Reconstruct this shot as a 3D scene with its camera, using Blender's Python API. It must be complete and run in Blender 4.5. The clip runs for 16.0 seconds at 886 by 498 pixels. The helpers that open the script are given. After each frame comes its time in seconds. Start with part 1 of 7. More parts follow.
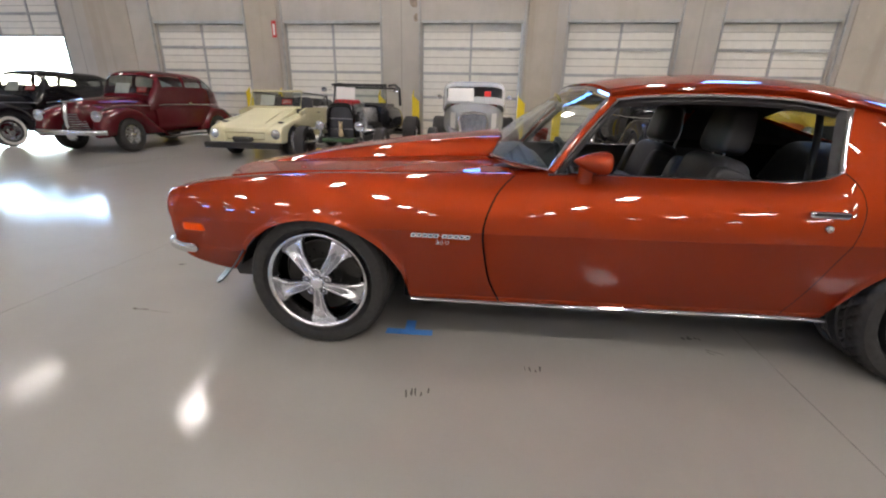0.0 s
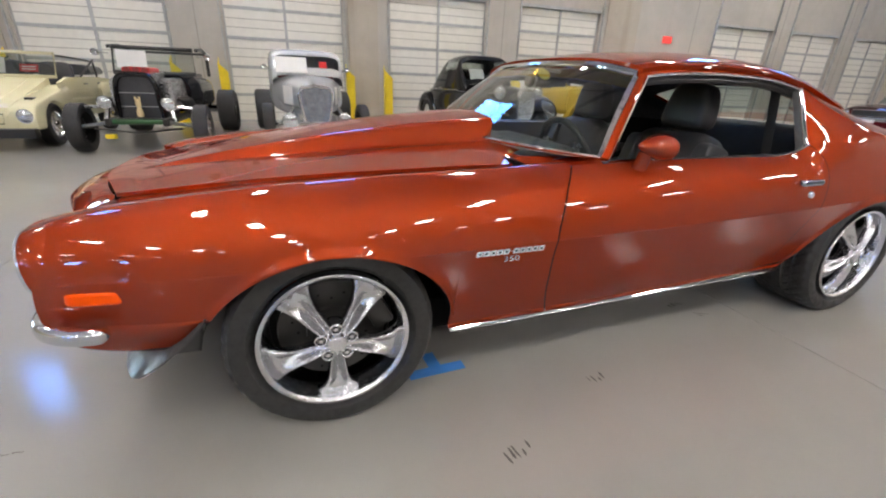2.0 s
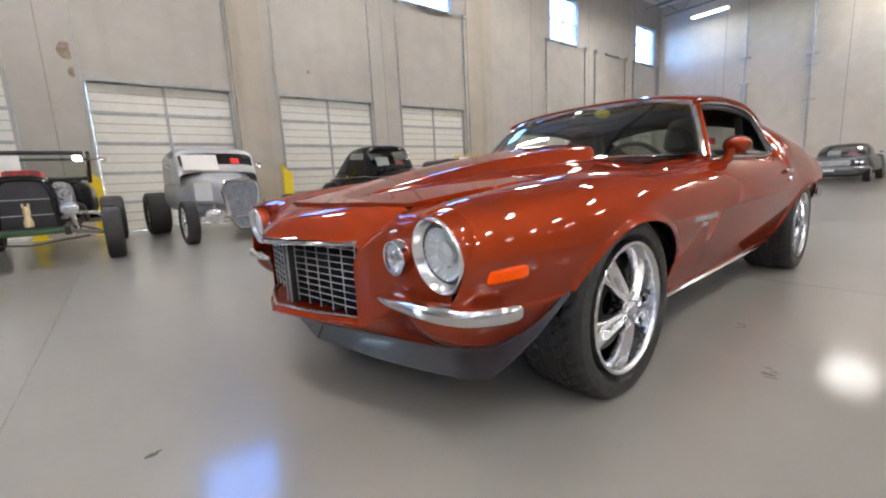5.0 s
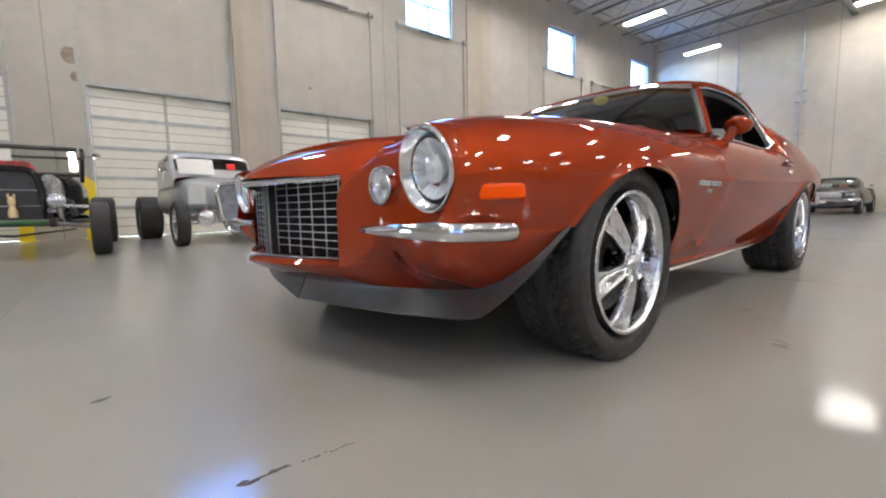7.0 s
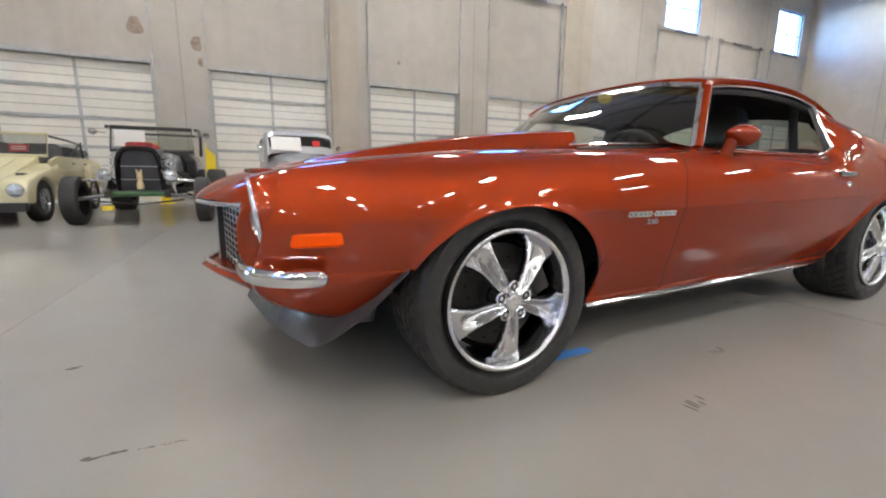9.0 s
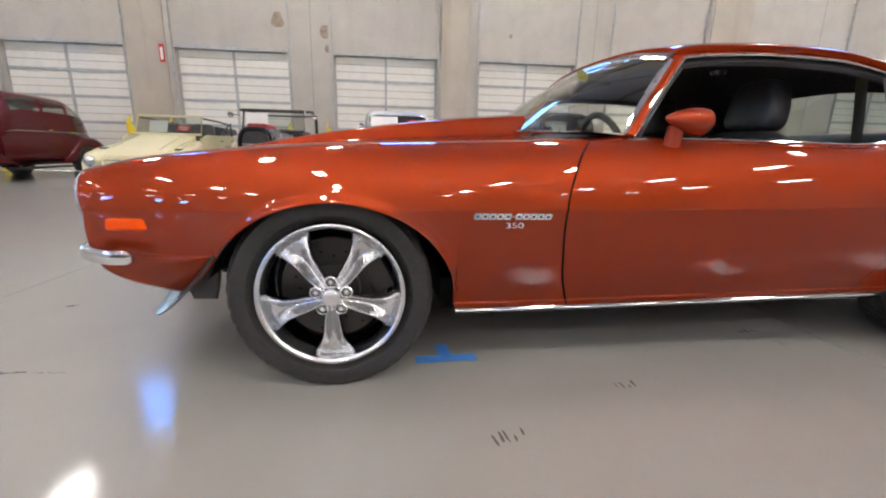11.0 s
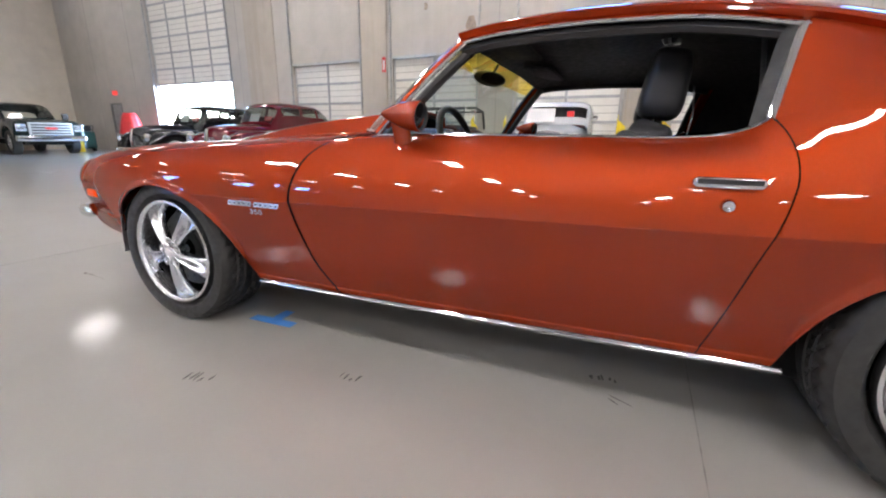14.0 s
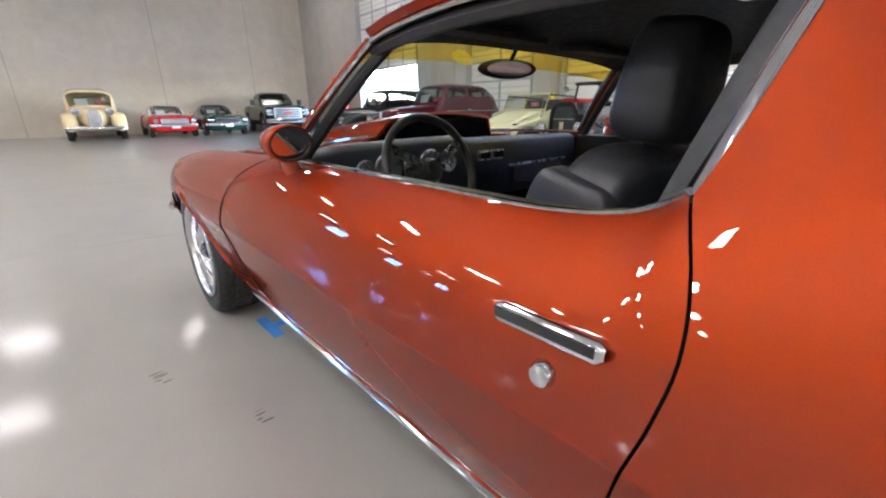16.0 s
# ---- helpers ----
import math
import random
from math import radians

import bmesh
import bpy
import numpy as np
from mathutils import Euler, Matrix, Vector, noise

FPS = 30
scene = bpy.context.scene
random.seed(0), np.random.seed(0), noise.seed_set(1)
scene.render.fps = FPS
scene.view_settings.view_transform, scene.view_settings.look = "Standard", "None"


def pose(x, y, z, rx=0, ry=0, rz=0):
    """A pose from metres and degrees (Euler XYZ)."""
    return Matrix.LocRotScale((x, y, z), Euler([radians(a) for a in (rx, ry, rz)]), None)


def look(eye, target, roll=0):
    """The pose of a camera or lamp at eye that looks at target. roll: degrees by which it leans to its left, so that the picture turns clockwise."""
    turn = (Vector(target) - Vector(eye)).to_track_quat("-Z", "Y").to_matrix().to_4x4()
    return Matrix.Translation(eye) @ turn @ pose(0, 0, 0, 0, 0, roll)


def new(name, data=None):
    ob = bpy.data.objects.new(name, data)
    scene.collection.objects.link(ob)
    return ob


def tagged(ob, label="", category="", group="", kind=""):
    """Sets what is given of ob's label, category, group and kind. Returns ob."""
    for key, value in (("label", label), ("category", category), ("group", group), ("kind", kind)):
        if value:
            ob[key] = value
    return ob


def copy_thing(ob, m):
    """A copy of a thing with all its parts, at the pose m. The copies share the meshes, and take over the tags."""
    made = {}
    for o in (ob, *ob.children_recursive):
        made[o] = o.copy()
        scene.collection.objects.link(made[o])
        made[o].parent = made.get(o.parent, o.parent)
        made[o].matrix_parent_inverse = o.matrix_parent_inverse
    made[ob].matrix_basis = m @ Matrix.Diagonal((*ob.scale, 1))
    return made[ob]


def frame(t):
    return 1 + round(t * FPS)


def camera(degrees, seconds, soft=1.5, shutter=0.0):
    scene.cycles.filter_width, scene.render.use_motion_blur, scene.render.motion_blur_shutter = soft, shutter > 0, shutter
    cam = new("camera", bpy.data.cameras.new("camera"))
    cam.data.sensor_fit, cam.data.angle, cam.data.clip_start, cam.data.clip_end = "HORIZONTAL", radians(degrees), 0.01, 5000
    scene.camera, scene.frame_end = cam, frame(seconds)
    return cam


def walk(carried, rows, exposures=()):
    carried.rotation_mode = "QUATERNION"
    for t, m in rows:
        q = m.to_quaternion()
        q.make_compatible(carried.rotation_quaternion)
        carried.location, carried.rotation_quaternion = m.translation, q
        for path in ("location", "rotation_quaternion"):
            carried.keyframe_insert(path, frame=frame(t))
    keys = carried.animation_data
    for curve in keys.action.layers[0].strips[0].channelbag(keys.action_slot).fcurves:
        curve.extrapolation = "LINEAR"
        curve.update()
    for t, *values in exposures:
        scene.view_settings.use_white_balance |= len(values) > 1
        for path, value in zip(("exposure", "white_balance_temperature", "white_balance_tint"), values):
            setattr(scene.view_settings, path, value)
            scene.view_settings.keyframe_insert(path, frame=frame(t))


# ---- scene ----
cam = camera(94.1, 16.0, soft=2.1)
PATH = [
    (0, (0.78, -1.638, 1.076), (0.531, 0.232, 0.412), 1.3),
    (0.5, (0.646, -1.323, 1.09), (0.554, 0.549, 0.39), 1.2),
    (1, (0.421, -1.116, 1.07), (0.547, 0.743, 0.344), 1.5),
    (1.5, (0.196, -1.098, 1.052), (0.563, 0.722, 0.31), 1.8),
    (2, (-0.042, -1.142, 1.058), (0.558, 0.614, 0.311), 2.2),
    (2.5, (-0.286, -1.085, 1.053), (0.541, 0.577, 0.309), 2.6),
    (3, (-0.551, -1.066, 1.06), (0.43, 0.522, 0.342), 2.3),
    (3.5, (-0.794, -1.072, 1.048), (0.304, 0.465, 0.388), 1.4),
    (4, (-0.973, -1.005, 1.022), (0.187, 0.527, 0.464), -0.2),
    (4.5, (-1.221, -0.828, 0.922), (-0.038, 0.724, 0.482), -2.0),
    (4.7, (-1.307, -0.757, 0.86), (-0.117, 0.802, 0.467), -2.5),
    (6.8, (-1.294, -0.665, 0.503), (-0.053, 0.891, 0.312), -1.4),
    (7, (-1.267, -0.684, 0.498), (-0.035, 0.879, 0.296), -1.1),
    (7.5, (-1.155, -0.756, 0.514), (0.017, 0.847, 0.273), -0.4),
    (8, (-1.002, -0.862, 0.544), (0.072, 0.802, 0.264), -0.1),
    (8.5, (-0.855, -0.991, 0.619), (0.091, 0.744, 0.306), 0.2),
    (9, (-0.699, -1.073, 0.692), (0.108, 0.724, 0.343), 0.6),
    (9.2, (-0.618, -1.089, 0.705), (0.125, 0.732, 0.343), 0.8),
    (11.3, (0.381, -1.313, 0.763), (0.487, 0.627, 0.291), 1.3),
    (11.5, (0.491, -1.338, 0.763), (0.536, 0.604, 0.29), 1.2),
    (12, (0.755, -1.37, 0.769), (0.668, 0.569, 0.289), 1.1),
    (12.5, (1.023, -1.333, 0.767), (0.761, 0.588, 0.274), 0.9),
    (13, (1.292, -1.296, 0.787), (0.853, 0.589, 0.284), 0.9),
    (13.5, (1.55, -1.233, 0.8), (0.921, 0.596, 0.29), 0.9),
    (14, (1.806, -1.097, 0.811), (0.983, 0.65, 0.289), 0.8),
    (14.5, (2.049, -0.977, 0.836), (1.029, 0.654, 0.291), 0.6),
    (15, (2.183, -0.801, 0.842), (1.0, 0.715, 0.291), 0.9),
    (15.5, (2.222, -0.566, 0.896), (0.89, 0.798, 0.291), 0.1),
    (16, (2.217, -0.325, 0.944), (0.749, 0.875, 0.307), -0.7),
]
walk(cam, [(t, look(eye, target, roll)) for t, eye, target, roll in PATH], [(0.0, 2.74, 6700, 14), (2.0, 3.04, 6500, 11), (3.5, 2.97, 6450, 11), (7.0, 2.92, 6500, 10), (9.0, 2.98, 6500, 10), (12.5, 3.20, 6420, 15), (16.0, 3.34, 6250, 13)])

# ---- world, sun, exposure ----
world = bpy.data.worlds.new("sky")
scene.world = world
world.use_nodes = True
_nt = world.node_tree
_sky = _nt.nodes.new("ShaderNodeTexSky")
_sky.sky_type = "NISHITA"
_sky.sun_disc = False
_sky.sun_elevation = radians(50)
_sky.sun_rotation = radians(200)
_sky.dust_density, _sky.ozone_density = 0.2, 3.0
_bg = _nt.nodes["Background"]
_bg.inputs["Strength"].default_value = 0.85
_nt.links.new(_sky.outputs[0], _bg.inputs["Color"])
sun_data = bpy.data.lights.new("sun", "SUN")
sun_data.energy, sun_data.angle, sun_data.color = 1.5, radians(0.5), (1, 0.95, 0.88)
sun = new("sun", sun_data)
sun.matrix_world = look((0, 0, 40), (12, 30, 0))

# ---- materials ----
def mat_new(name):
    m = bpy.data.materials.new(name)
    m.use_nodes = True
    return m, m.node_tree, m.node_tree.nodes["Principled BSDF"]


def ramp(nt, fac, stops):
    r = nt.nodes.new("ShaderNodeValToRGB")
    r.color_ramp.elements[0].position, r.color_ramp.elements[0].color = stops[0][0], (*stops[0][1], 1)
    r.color_ramp.elements[1].position, r.color_ramp.elements[1].color = stops[-1][0], (*stops[-1][1], 1)
    for p, c in stops[1:-1]:
        r.color_ramp.elements.new(p).color = (*c, 1)
    nt.links.new(fac, r.inputs[0])
    return r.outputs[0]


def coords(nt, scale=(1, 1, 1), kind="Object"):
    tc = nt.nodes.new("ShaderNodeTexCoord")
    mp = nt.nodes.new("ShaderNodeMapping")
    mp.inputs["Scale"].default_value = scale
    nt.links.new(tc.outputs[kind], mp.inputs[0])
    return mp.outputs[0]


def noise_tex(nt, vec, scale, detail=4, rough=0.55, distortion=0.0):
    n = nt.nodes.new("ShaderNodeTexNoise")
    n.inputs["Scale"].default_value, n.inputs["Detail"].default_value = scale, detail
    n.inputs["Roughness"].default_value, n.inputs["Distortion"].default_value = rough, distortion
    nt.links.new(vec, n.inputs["Vector"])
    return n.outputs["Fac"]


def mixc(nt, fac, a, b, mode="MIX"):
    m = nt.nodes.new("ShaderNodeMix")
    m.data_type, m.blend_type = "RGBA", mode
    for sock, v in ((m.inputs[0], fac), (m.inputs[6], a), (m.inputs[7], b)):
        if isinstance(v, (int, float)):
            sock.default_value = v
        elif isinstance(v, tuple):
            sock.default_value = (*v, 1)
        else:
            nt.links.new(v, sock)
    return m.outputs[2]


def bump(nt, bsdf, height, strength, dist=0.01):
    b = nt.nodes.new("ShaderNodeBump")
    b.inputs["Strength"].default_value, b.inputs["Distance"].default_value = strength, dist
    nt.links.new(height, b.inputs["Height"])
    nt.links.new(b.outputs[0], bsdf.inputs["Normal"])


def plain(name, colour, rough=0.5, metal=0.0, vary=0.15, scale=6.0, bumps=0.0, coat=0.0, coat_rough=0.03):
    """A surface of one colour with faint mottling and uneven gloss."""
    m, nt, b = mat_new(name)
    v = coords(nt)
    n = noise_tex(nt, v, scale, 5)
    lo = tuple(c * (1 - vary) for c in colour)
    hi = tuple(min(1, c * (1 + vary)) for c in colour)
    nt.links.new(ramp(nt, n, [(0.3, lo), (0.7, hi)]), b.inputs["Base Color"])
    n2 = noise_tex(nt, v, scale * 7, 3)
    r0, r1 = max(0.02, rough * 0.8), min(1, rough * 1.2)
    nt.links.new(ramp(nt, n2, [(0.3, (r0,) * 3), (0.7, (r1,) * 3)]), b.inputs["Roughness"])
    b.inputs["Metallic"].default_value = metal
    b.inputs["Coat Weight"].default_value, b.inputs["Coat Roughness"].default_value = coat, coat_rough
    if bumps:
        bump(nt, b, noise_tex(nt, v, scale * 20, 3), bumps, 0.004)
    return m


def shader(nt, kind, **inputs):
    n = nt.nodes.new("ShaderNode" + kind)
    for k, v in inputs.items():
        sock = n.inputs[k]
        if isinstance(v, (int, float)):
            sock.default_value = v
        elif isinstance(v, tuple):
            sock.default_value = (*v, 1)
        else:
            nt.links.new(v, sock)
    return n


def blend(nt, fac, a, b):
    m = nt.nodes.new("ShaderNodeMixShader")
    if isinstance(fac, (int, float)):
        m.inputs[0].default_value = fac
    else:
        nt.links.new(fac, m.inputs[0])
    nt.links.new(a, m.inputs[1])
    nt.links.new(b, m.inputs[2])
    return m.outputs[0]


def gloss(nt, colour, rough, normal=None):
    g = shader(nt, "BsdfAnisotropic", Color=colour, Roughness=rough)
    g.distribution = "BECKMANN"
    if normal is not None:
        nt.links.new(normal, g.inputs["Normal"])
    return g.outputs[0]


def schlick(nt, f0, f1=1.0):
    """How much a clear layer mirrors: f0 straight on, f1 at a glancing angle."""
    lw, pw, ad = (nt.nodes.new("ShaderNode" + k) for k in ("LayerWeight", "Math", "Math"))
    lw.inputs["Blend"].default_value = 0.5
    pw.operation, pw.inputs[1].default_value = "POWER", 5.0
    ad.operation, ad.inputs[1].default_value, ad.inputs[2].default_value = "MULTIPLY_ADD", f1 - f0, f0
    nt.links.new(lw.outputs["Facing"], pw.inputs[0])
    nt.links.new(pw.outputs[0], ad.inputs[0])
    return ad.outputs[0]


def facing(nt, gain, power):
    """Falls from gain, seen straight on, to nothing at a glancing angle."""
    lw, iv, pw, mu = (nt.nodes.new("ShaderNode" + k) for k in ("LayerWeight", "Math", "Math", "Math"))
    lw.inputs["Blend"].default_value = 0.5
    iv.operation, iv.inputs[0].default_value = "SUBTRACT", 1.0
    pw.operation, pw.inputs[1].default_value = "POWER", power
    mu.operation, mu.inputs[1].default_value = "MULTIPLY", gain
    nt.links.new(lw.outputs["Facing"], iv.inputs[1])
    nt.links.new(iv.outputs[0], pw.inputs[0])
    nt.links.new(pw.outputs[0], mu.inputs[0])
    return mu.outputs[0]


def paint(name, colour, metal=0.0, rough=0.35, flake=0.0, bright=None):
    """Glossy car paint: pigment and metal flake under a clear coat, with faint orange peel. bright: the flake's colour, where it outshines the pigment."""
    m, nt, b = mat_new(name)
    nt.nodes.remove(b)
    v = coords(nt)
    n = noise_tex(nt, v, 2.3, 3)
    col = ramp(nt, n, [(0.3, tuple(c * 0.95 for c in colour)), (0.7, tuple(min(1, c * 1.05) for c in colour))])
    base = shader(nt, "BsdfDiffuse", Color=col).outputs[0]
    if metal:
        shine = col
        if bright:
            shine = ramp(nt, noise_tex(nt, v, 900, 1), [(0.35, tuple(c * (1 - flake) for c in bright)), (0.70, tuple(min(1, c * (1 + flake)) for c in bright))])
        base = blend(nt, facing(nt, metal, 0.9) if bright else metal, base, gloss(nt, shine, rough))
    peel = nt.nodes.new("ShaderNodeBump")
    peel.inputs["Strength"].default_value, peel.inputs["Distance"].default_value = 0.012, 0.001
    nt.links.new(noise_tex(nt, v, 160, 2), peel.inputs["Height"])
    full = blend(nt, schlick(nt, 0.042, 0.8), base, gloss(nt, (1.0, 1.0, 1.0), 0.03, peel.outputs[0]))
    nt.links.new(full, nt.nodes["Material Output"].inputs[0])
    return m


def glass(name, tint, gloss_rough=0.01):
    m, nt, b = mat_new(name)
    nt.nodes.remove(b)
    out = nt.nodes["Material Output"]
    tr, gl, mx, lw, pw, ad = (nt.nodes.new("ShaderNode" + k) for k in ("BsdfTransparent", "BsdfGlossy", "MixShader", "LayerWeight", "Math", "Math"))
    tr.inputs[0].default_value = (*tint, 1)
    gl.inputs["Roughness"].default_value = gloss_rough
    lw.inputs["Blend"].default_value = 0.5
    pw.operation, pw.inputs[1].default_value = "POWER", 3.2
    ad.operation, ad.inputs[1].default_value, ad.inputs[2].default_value = "MULTIPLY_ADD", 0.85, 0.08
    for a, c in ((lw.outputs["Facing"], pw.inputs[0]), (pw.outputs[0], ad.inputs[0]), (ad.outputs[0], mx.inputs[0]), (tr.outputs[0], mx.inputs[1]), (gl.outputs[0], mx.inputs[2]), (mx.outputs[0], out.inputs[0])):
        nt.links.new(a, c)
    return m


def glow(name, colour, strength):
    m, nt, b = mat_new(name)
    b.inputs["Base Color"].default_value = (0.8, 0.8, 0.8, 1)
    b.inputs["Emission Color"].default_value = (*colour, 1)
    b.inputs["Emission Strength"].default_value = strength
    return m


def floor_material():
    m, nt, b = mat_new("grey_epoxy_floor")
    v = coords(nt)
    big = noise_tex(nt, v, 0.35, 4)
    mid = noise_tex(nt, v, 2.6, 5, 0.6, 0.4)
    col = ramp(nt, big, [(0.3, (0.280, 0.268, 0.249)), (0.7, (0.317, 0.304, 0.282))])
    col = mixc(nt, 0.35, col, ramp(nt, mid, [(0.35, (0.280, 0.268, 0.249)), (0.65, (0.321, 0.307, 0.286))]))
    speck = ramp(nt, noise_tex(nt, v, 70, 4, 0.7), [(0.66, (0, 0, 0)), (0.80, (0.25,) * 3)])
    col = mixc(nt, speck, col, (0.16, 0.155, 0.145))
    nt.nodes.remove(b)
    rough = ramp(nt, mid, [(0.3, (0.10,) * 3), (0.7, (0.145,) * 3)])
    haze = ramp(nt, mid, [(0.3, (0.285,) * 3), (0.7, (0.34,) * 3)])
    wavy = nt.nodes.new("ShaderNodeBump")
    wavy.inputs["Strength"].default_value, wavy.inputs["Distance"].default_value = 0.05, 0.003
    nt.links.new(noise_tex(nt, v, 7, 3), wavy.inputs["Height"])
    full = blend(nt, schlick(nt, 0.052, 0.75), shader(nt, "BsdfDiffuse", Color=col).outputs[0], blend(nt, 0.34, gloss(nt, (1.0, 1.0, 1.0), rough, wavy.outputs[0]), gloss(nt, (1.0, 1.0, 1.0), haze, wavy.outputs[0])))
    nt.links.new(full, nt.nodes["Material Output"].inputs[0])
    return m


def concrete(name, base, warm=0.5, streak=0.4):
    m, nt, b = mat_new(name)
    v = coords(nt)
    big = noise_tex(nt, v, 0.28, 5, 0.6)
    mid = noise_tex(nt, v, 1.7, 7, 0.62, 0.3)
    lo, hi = tuple(c * 0.80 for c in base), tuple(min(1, c * 1.13) for c in base)
    col = ramp(nt, big, [(0.3, lo), (0.7, hi)])
    col = mixc(nt, 0.45, col, ramp(nt, mid, [(0.3, tuple(c * 0.84 for c in base)), (0.7, tuple(min(1, c * 1.12) for c in base))]))
    st = noise_tex(nt, coords(nt, (1.6, 1.6, 0.10)), 1.5, 5, 0.6)
    col = mixc(nt, ramp(nt, st, [(0.52, (0, 0, 0)), (0.75, (streak,) * 3)]), col, (base[0] * 0.72, base[1] * 0.66, base[2] * 0.58))
    pale = noise_tex(nt, v, 3.3, 8, 0.7)
    col = mixc(nt, ramp(nt, pale, [(0.64, (0, 0, 0)), (0.72, (0.35,) * 3)]), col, tuple(min(1, c * 1.3) for c in base))
    nt.links.new(col, b.inputs["Base Color"])
    b.inputs["Roughness"].default_value = 0.85
    bump(nt, b, noise_tex(nt, v, 30, 5), 0.15, 0.004)
    return m


M = {}
M["floor"] = floor_material()
M["wall"] = concrete("grey_concrete", (0.465, 0.437, 0.395), streak=0.25)
M["wall_pale"] = concrete("pale_painted_concrete", (0.60, 0.545, 0.46), streak=0.12)
M["pilaster"] = concrete("tan_concrete", (0.45, 0.405, 0.34), streak=0.6)
M["joint"] = plain("joint_sealant", (0.33, 0.31, 0.28), 0.8)
M["floor_joint"] = plain("dirty_floor_joint", (0.185, 0.177, 0.165), 0.6, vary=0.35, scale=14)
M["deck"] = plain("white_roof_deck", (0.70, 0.70, 0.68), 0.6)
M["steel"] = plain("galvanised_steel", (0.42, 0.43, 0.43), 0.45, 0.6, bumps=0.05)
M["darksteel"] = plain("grey_joist_paint", (0.16, 0.165, 0.17), 0.5)
# darker ivory: the shadow lines of the door sections, put into colour
M["door_rib"] = plain("ivory_door_step_shade", (0.40, 0.38, 0.345), 0.6, vary=0.05)
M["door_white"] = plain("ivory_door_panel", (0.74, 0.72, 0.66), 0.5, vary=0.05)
M["yellow"] = plain("safety_yellow", (0.80, 0.60, 0.02), 0.45, vary=0.08)
M["red"] = plain("red_plastic", (0.60, 0.03, 0.03), 0.4)
M["exit"] = glow("lit_exit_sign", (1, 0.10, 0.08), 0.08)
M["exit"].node_tree.nodes["Principled BSDF"].inputs["Base Color"].default_value = (0.5, 0.02, 0.02, 1)
M["lamp"] = glow("led_diffuser", (1, 0.952, 0.905), 14.9)
M["lamp_soft"] = glow("led_diffuser_dimmed", (1, 0.952, 0.905), 5.4)
M["lamp_low"] = glow("led_diffuser_low", (1, 0.975, 0.95), 2.0)
M["paper"] = plain("white_paper", (0.78, 0.77, 0.75), 0.7, vary=0.03)
M["orange"] = paint("burnt_orange_paint", (0.20, 0.018, 0.004), 0.68, 0.53, 0.06, (0.41, 0.052, 0.011))
M["chrome"] = plain("chrome", (0.72, 0.73, 0.75), 0.06, 1.0, vary=0.03)
M["wheel_chrome"] = plain("cast_chrome", (0.62, 0.63, 0.655), 0.05, 1.0, vary=0.05, scale=2.8, bumps=0.8)
M["barrel"] = plain("chrome_barrel", (0.34, 0.34, 0.35), 0.12, 1.0)
M["bezel"] = plain("satin_chrome", (0.80, 0.81, 0.83), 0.20, 0.9, vary=0.04)
M["alu"] = plain("brushed_aluminium", (0.62, 0.63, 0.65), 0.28, 1.0)
M["rubber"] = plain("tyre_rubber", (0.018, 0.0175, 0.017), 0.6, bumps=0.1)
M["black"] = plain("black_plastic", (0.018, 0.018, 0.019), 0.38)
M["airdam"] = plain("satin_black_plastic", (0.038, 0.038, 0.040), 0.40, vary=0.35, scale=7, coat=0.35, coat_rough=0.18)
# near-black, hardly any gloss: underbody, and shade coloured into gaps and holes
M["void"] = plain("underbody_and_shade_black", (0.010, 0.010, 0.010), 0.85)
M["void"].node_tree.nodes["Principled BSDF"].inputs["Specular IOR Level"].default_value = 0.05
M["vinyl"] = plain("black_vinyl", (0.036, 0.036, 0.040), 0.40, bumps=0.12, scale=12)
M["headliner"] = plain("dark_headliner", (0.032, 0.032, 0.036), 0.8)
M["dash"] = plain("dark_blue_dashboard", (0.020, 0.025, 0.036), 0.45, bumps=0.1)
M["amber"] = plain("amber_lens", (0.90, 0.085, 0.0), 0.35, vary=0.06)
M["amber"].node_tree.nodes["Principled BSDF"].inputs["Specular IOR Level"].default_value = 0.15
M["lens"] = plain("clear_lamp_lens", (0.62, 0.65, 0.68), 0.12, 0.75, vary=0.25, scale=30, coat=1)
M["bowl"] = plain("frosted_lamp_bowl", (0.78, 0.80, 0.82), 0.34, 0.55, vary=0.12, scale=40, bumps=0.15)
M["glass"] = glass("windscreen_glass", (0.80, 0.86, 0.81))
M["rearglass"] = glass("rear_glass", (0.55, 0.62, 0.58))
M["band"] = glass("yellow_tint_band", (0.86, 0.66, 0.10))
M["lampglass"] = glass("lamp_glass", (0.95, 0.96, 0.97))
M["pane"] = glass("window_pane", (0.34, 0.60, 1.0))
M["seal"] = plain("grey_rubber", (0.024, 0.024, 0.025), 0.65)
M["iron"] = plain("brake_iron", (0.055, 0.053, 0.051), 0.42, 0.8)
M["tape"] = plain("blue_masking_tape", (0.05, 0.22, 0.62), 0.6)
M["mark"] = plain("black_scuff", (0.07, 0.066, 0.06), 0.6, vary=0.4)
M["scrape"] = plain("brown_scrape", (0.075, 0.062, 0.050), 0.7, vary=0.4, scale=20)

# ---- building helpers ----
def mesh_of(name, verts, faces, mats, smooth=True, sharp=None):
    me = bpy.data.meshes.new(name)
    me.from_pydata([tuple(map(float, v)) for v in verts], [], faces)
    for m in (mats if isinstance(mats, (list, tuple)) else [mats]):
        me.materials.append(m)
    if smooth:
        me.polygons.foreach_set("use_smooth", [True] * len(me.polygons))
        if sharp:
            me.set_sharp_from_angle(angle=radians(sharp))
    me.update()
    return me


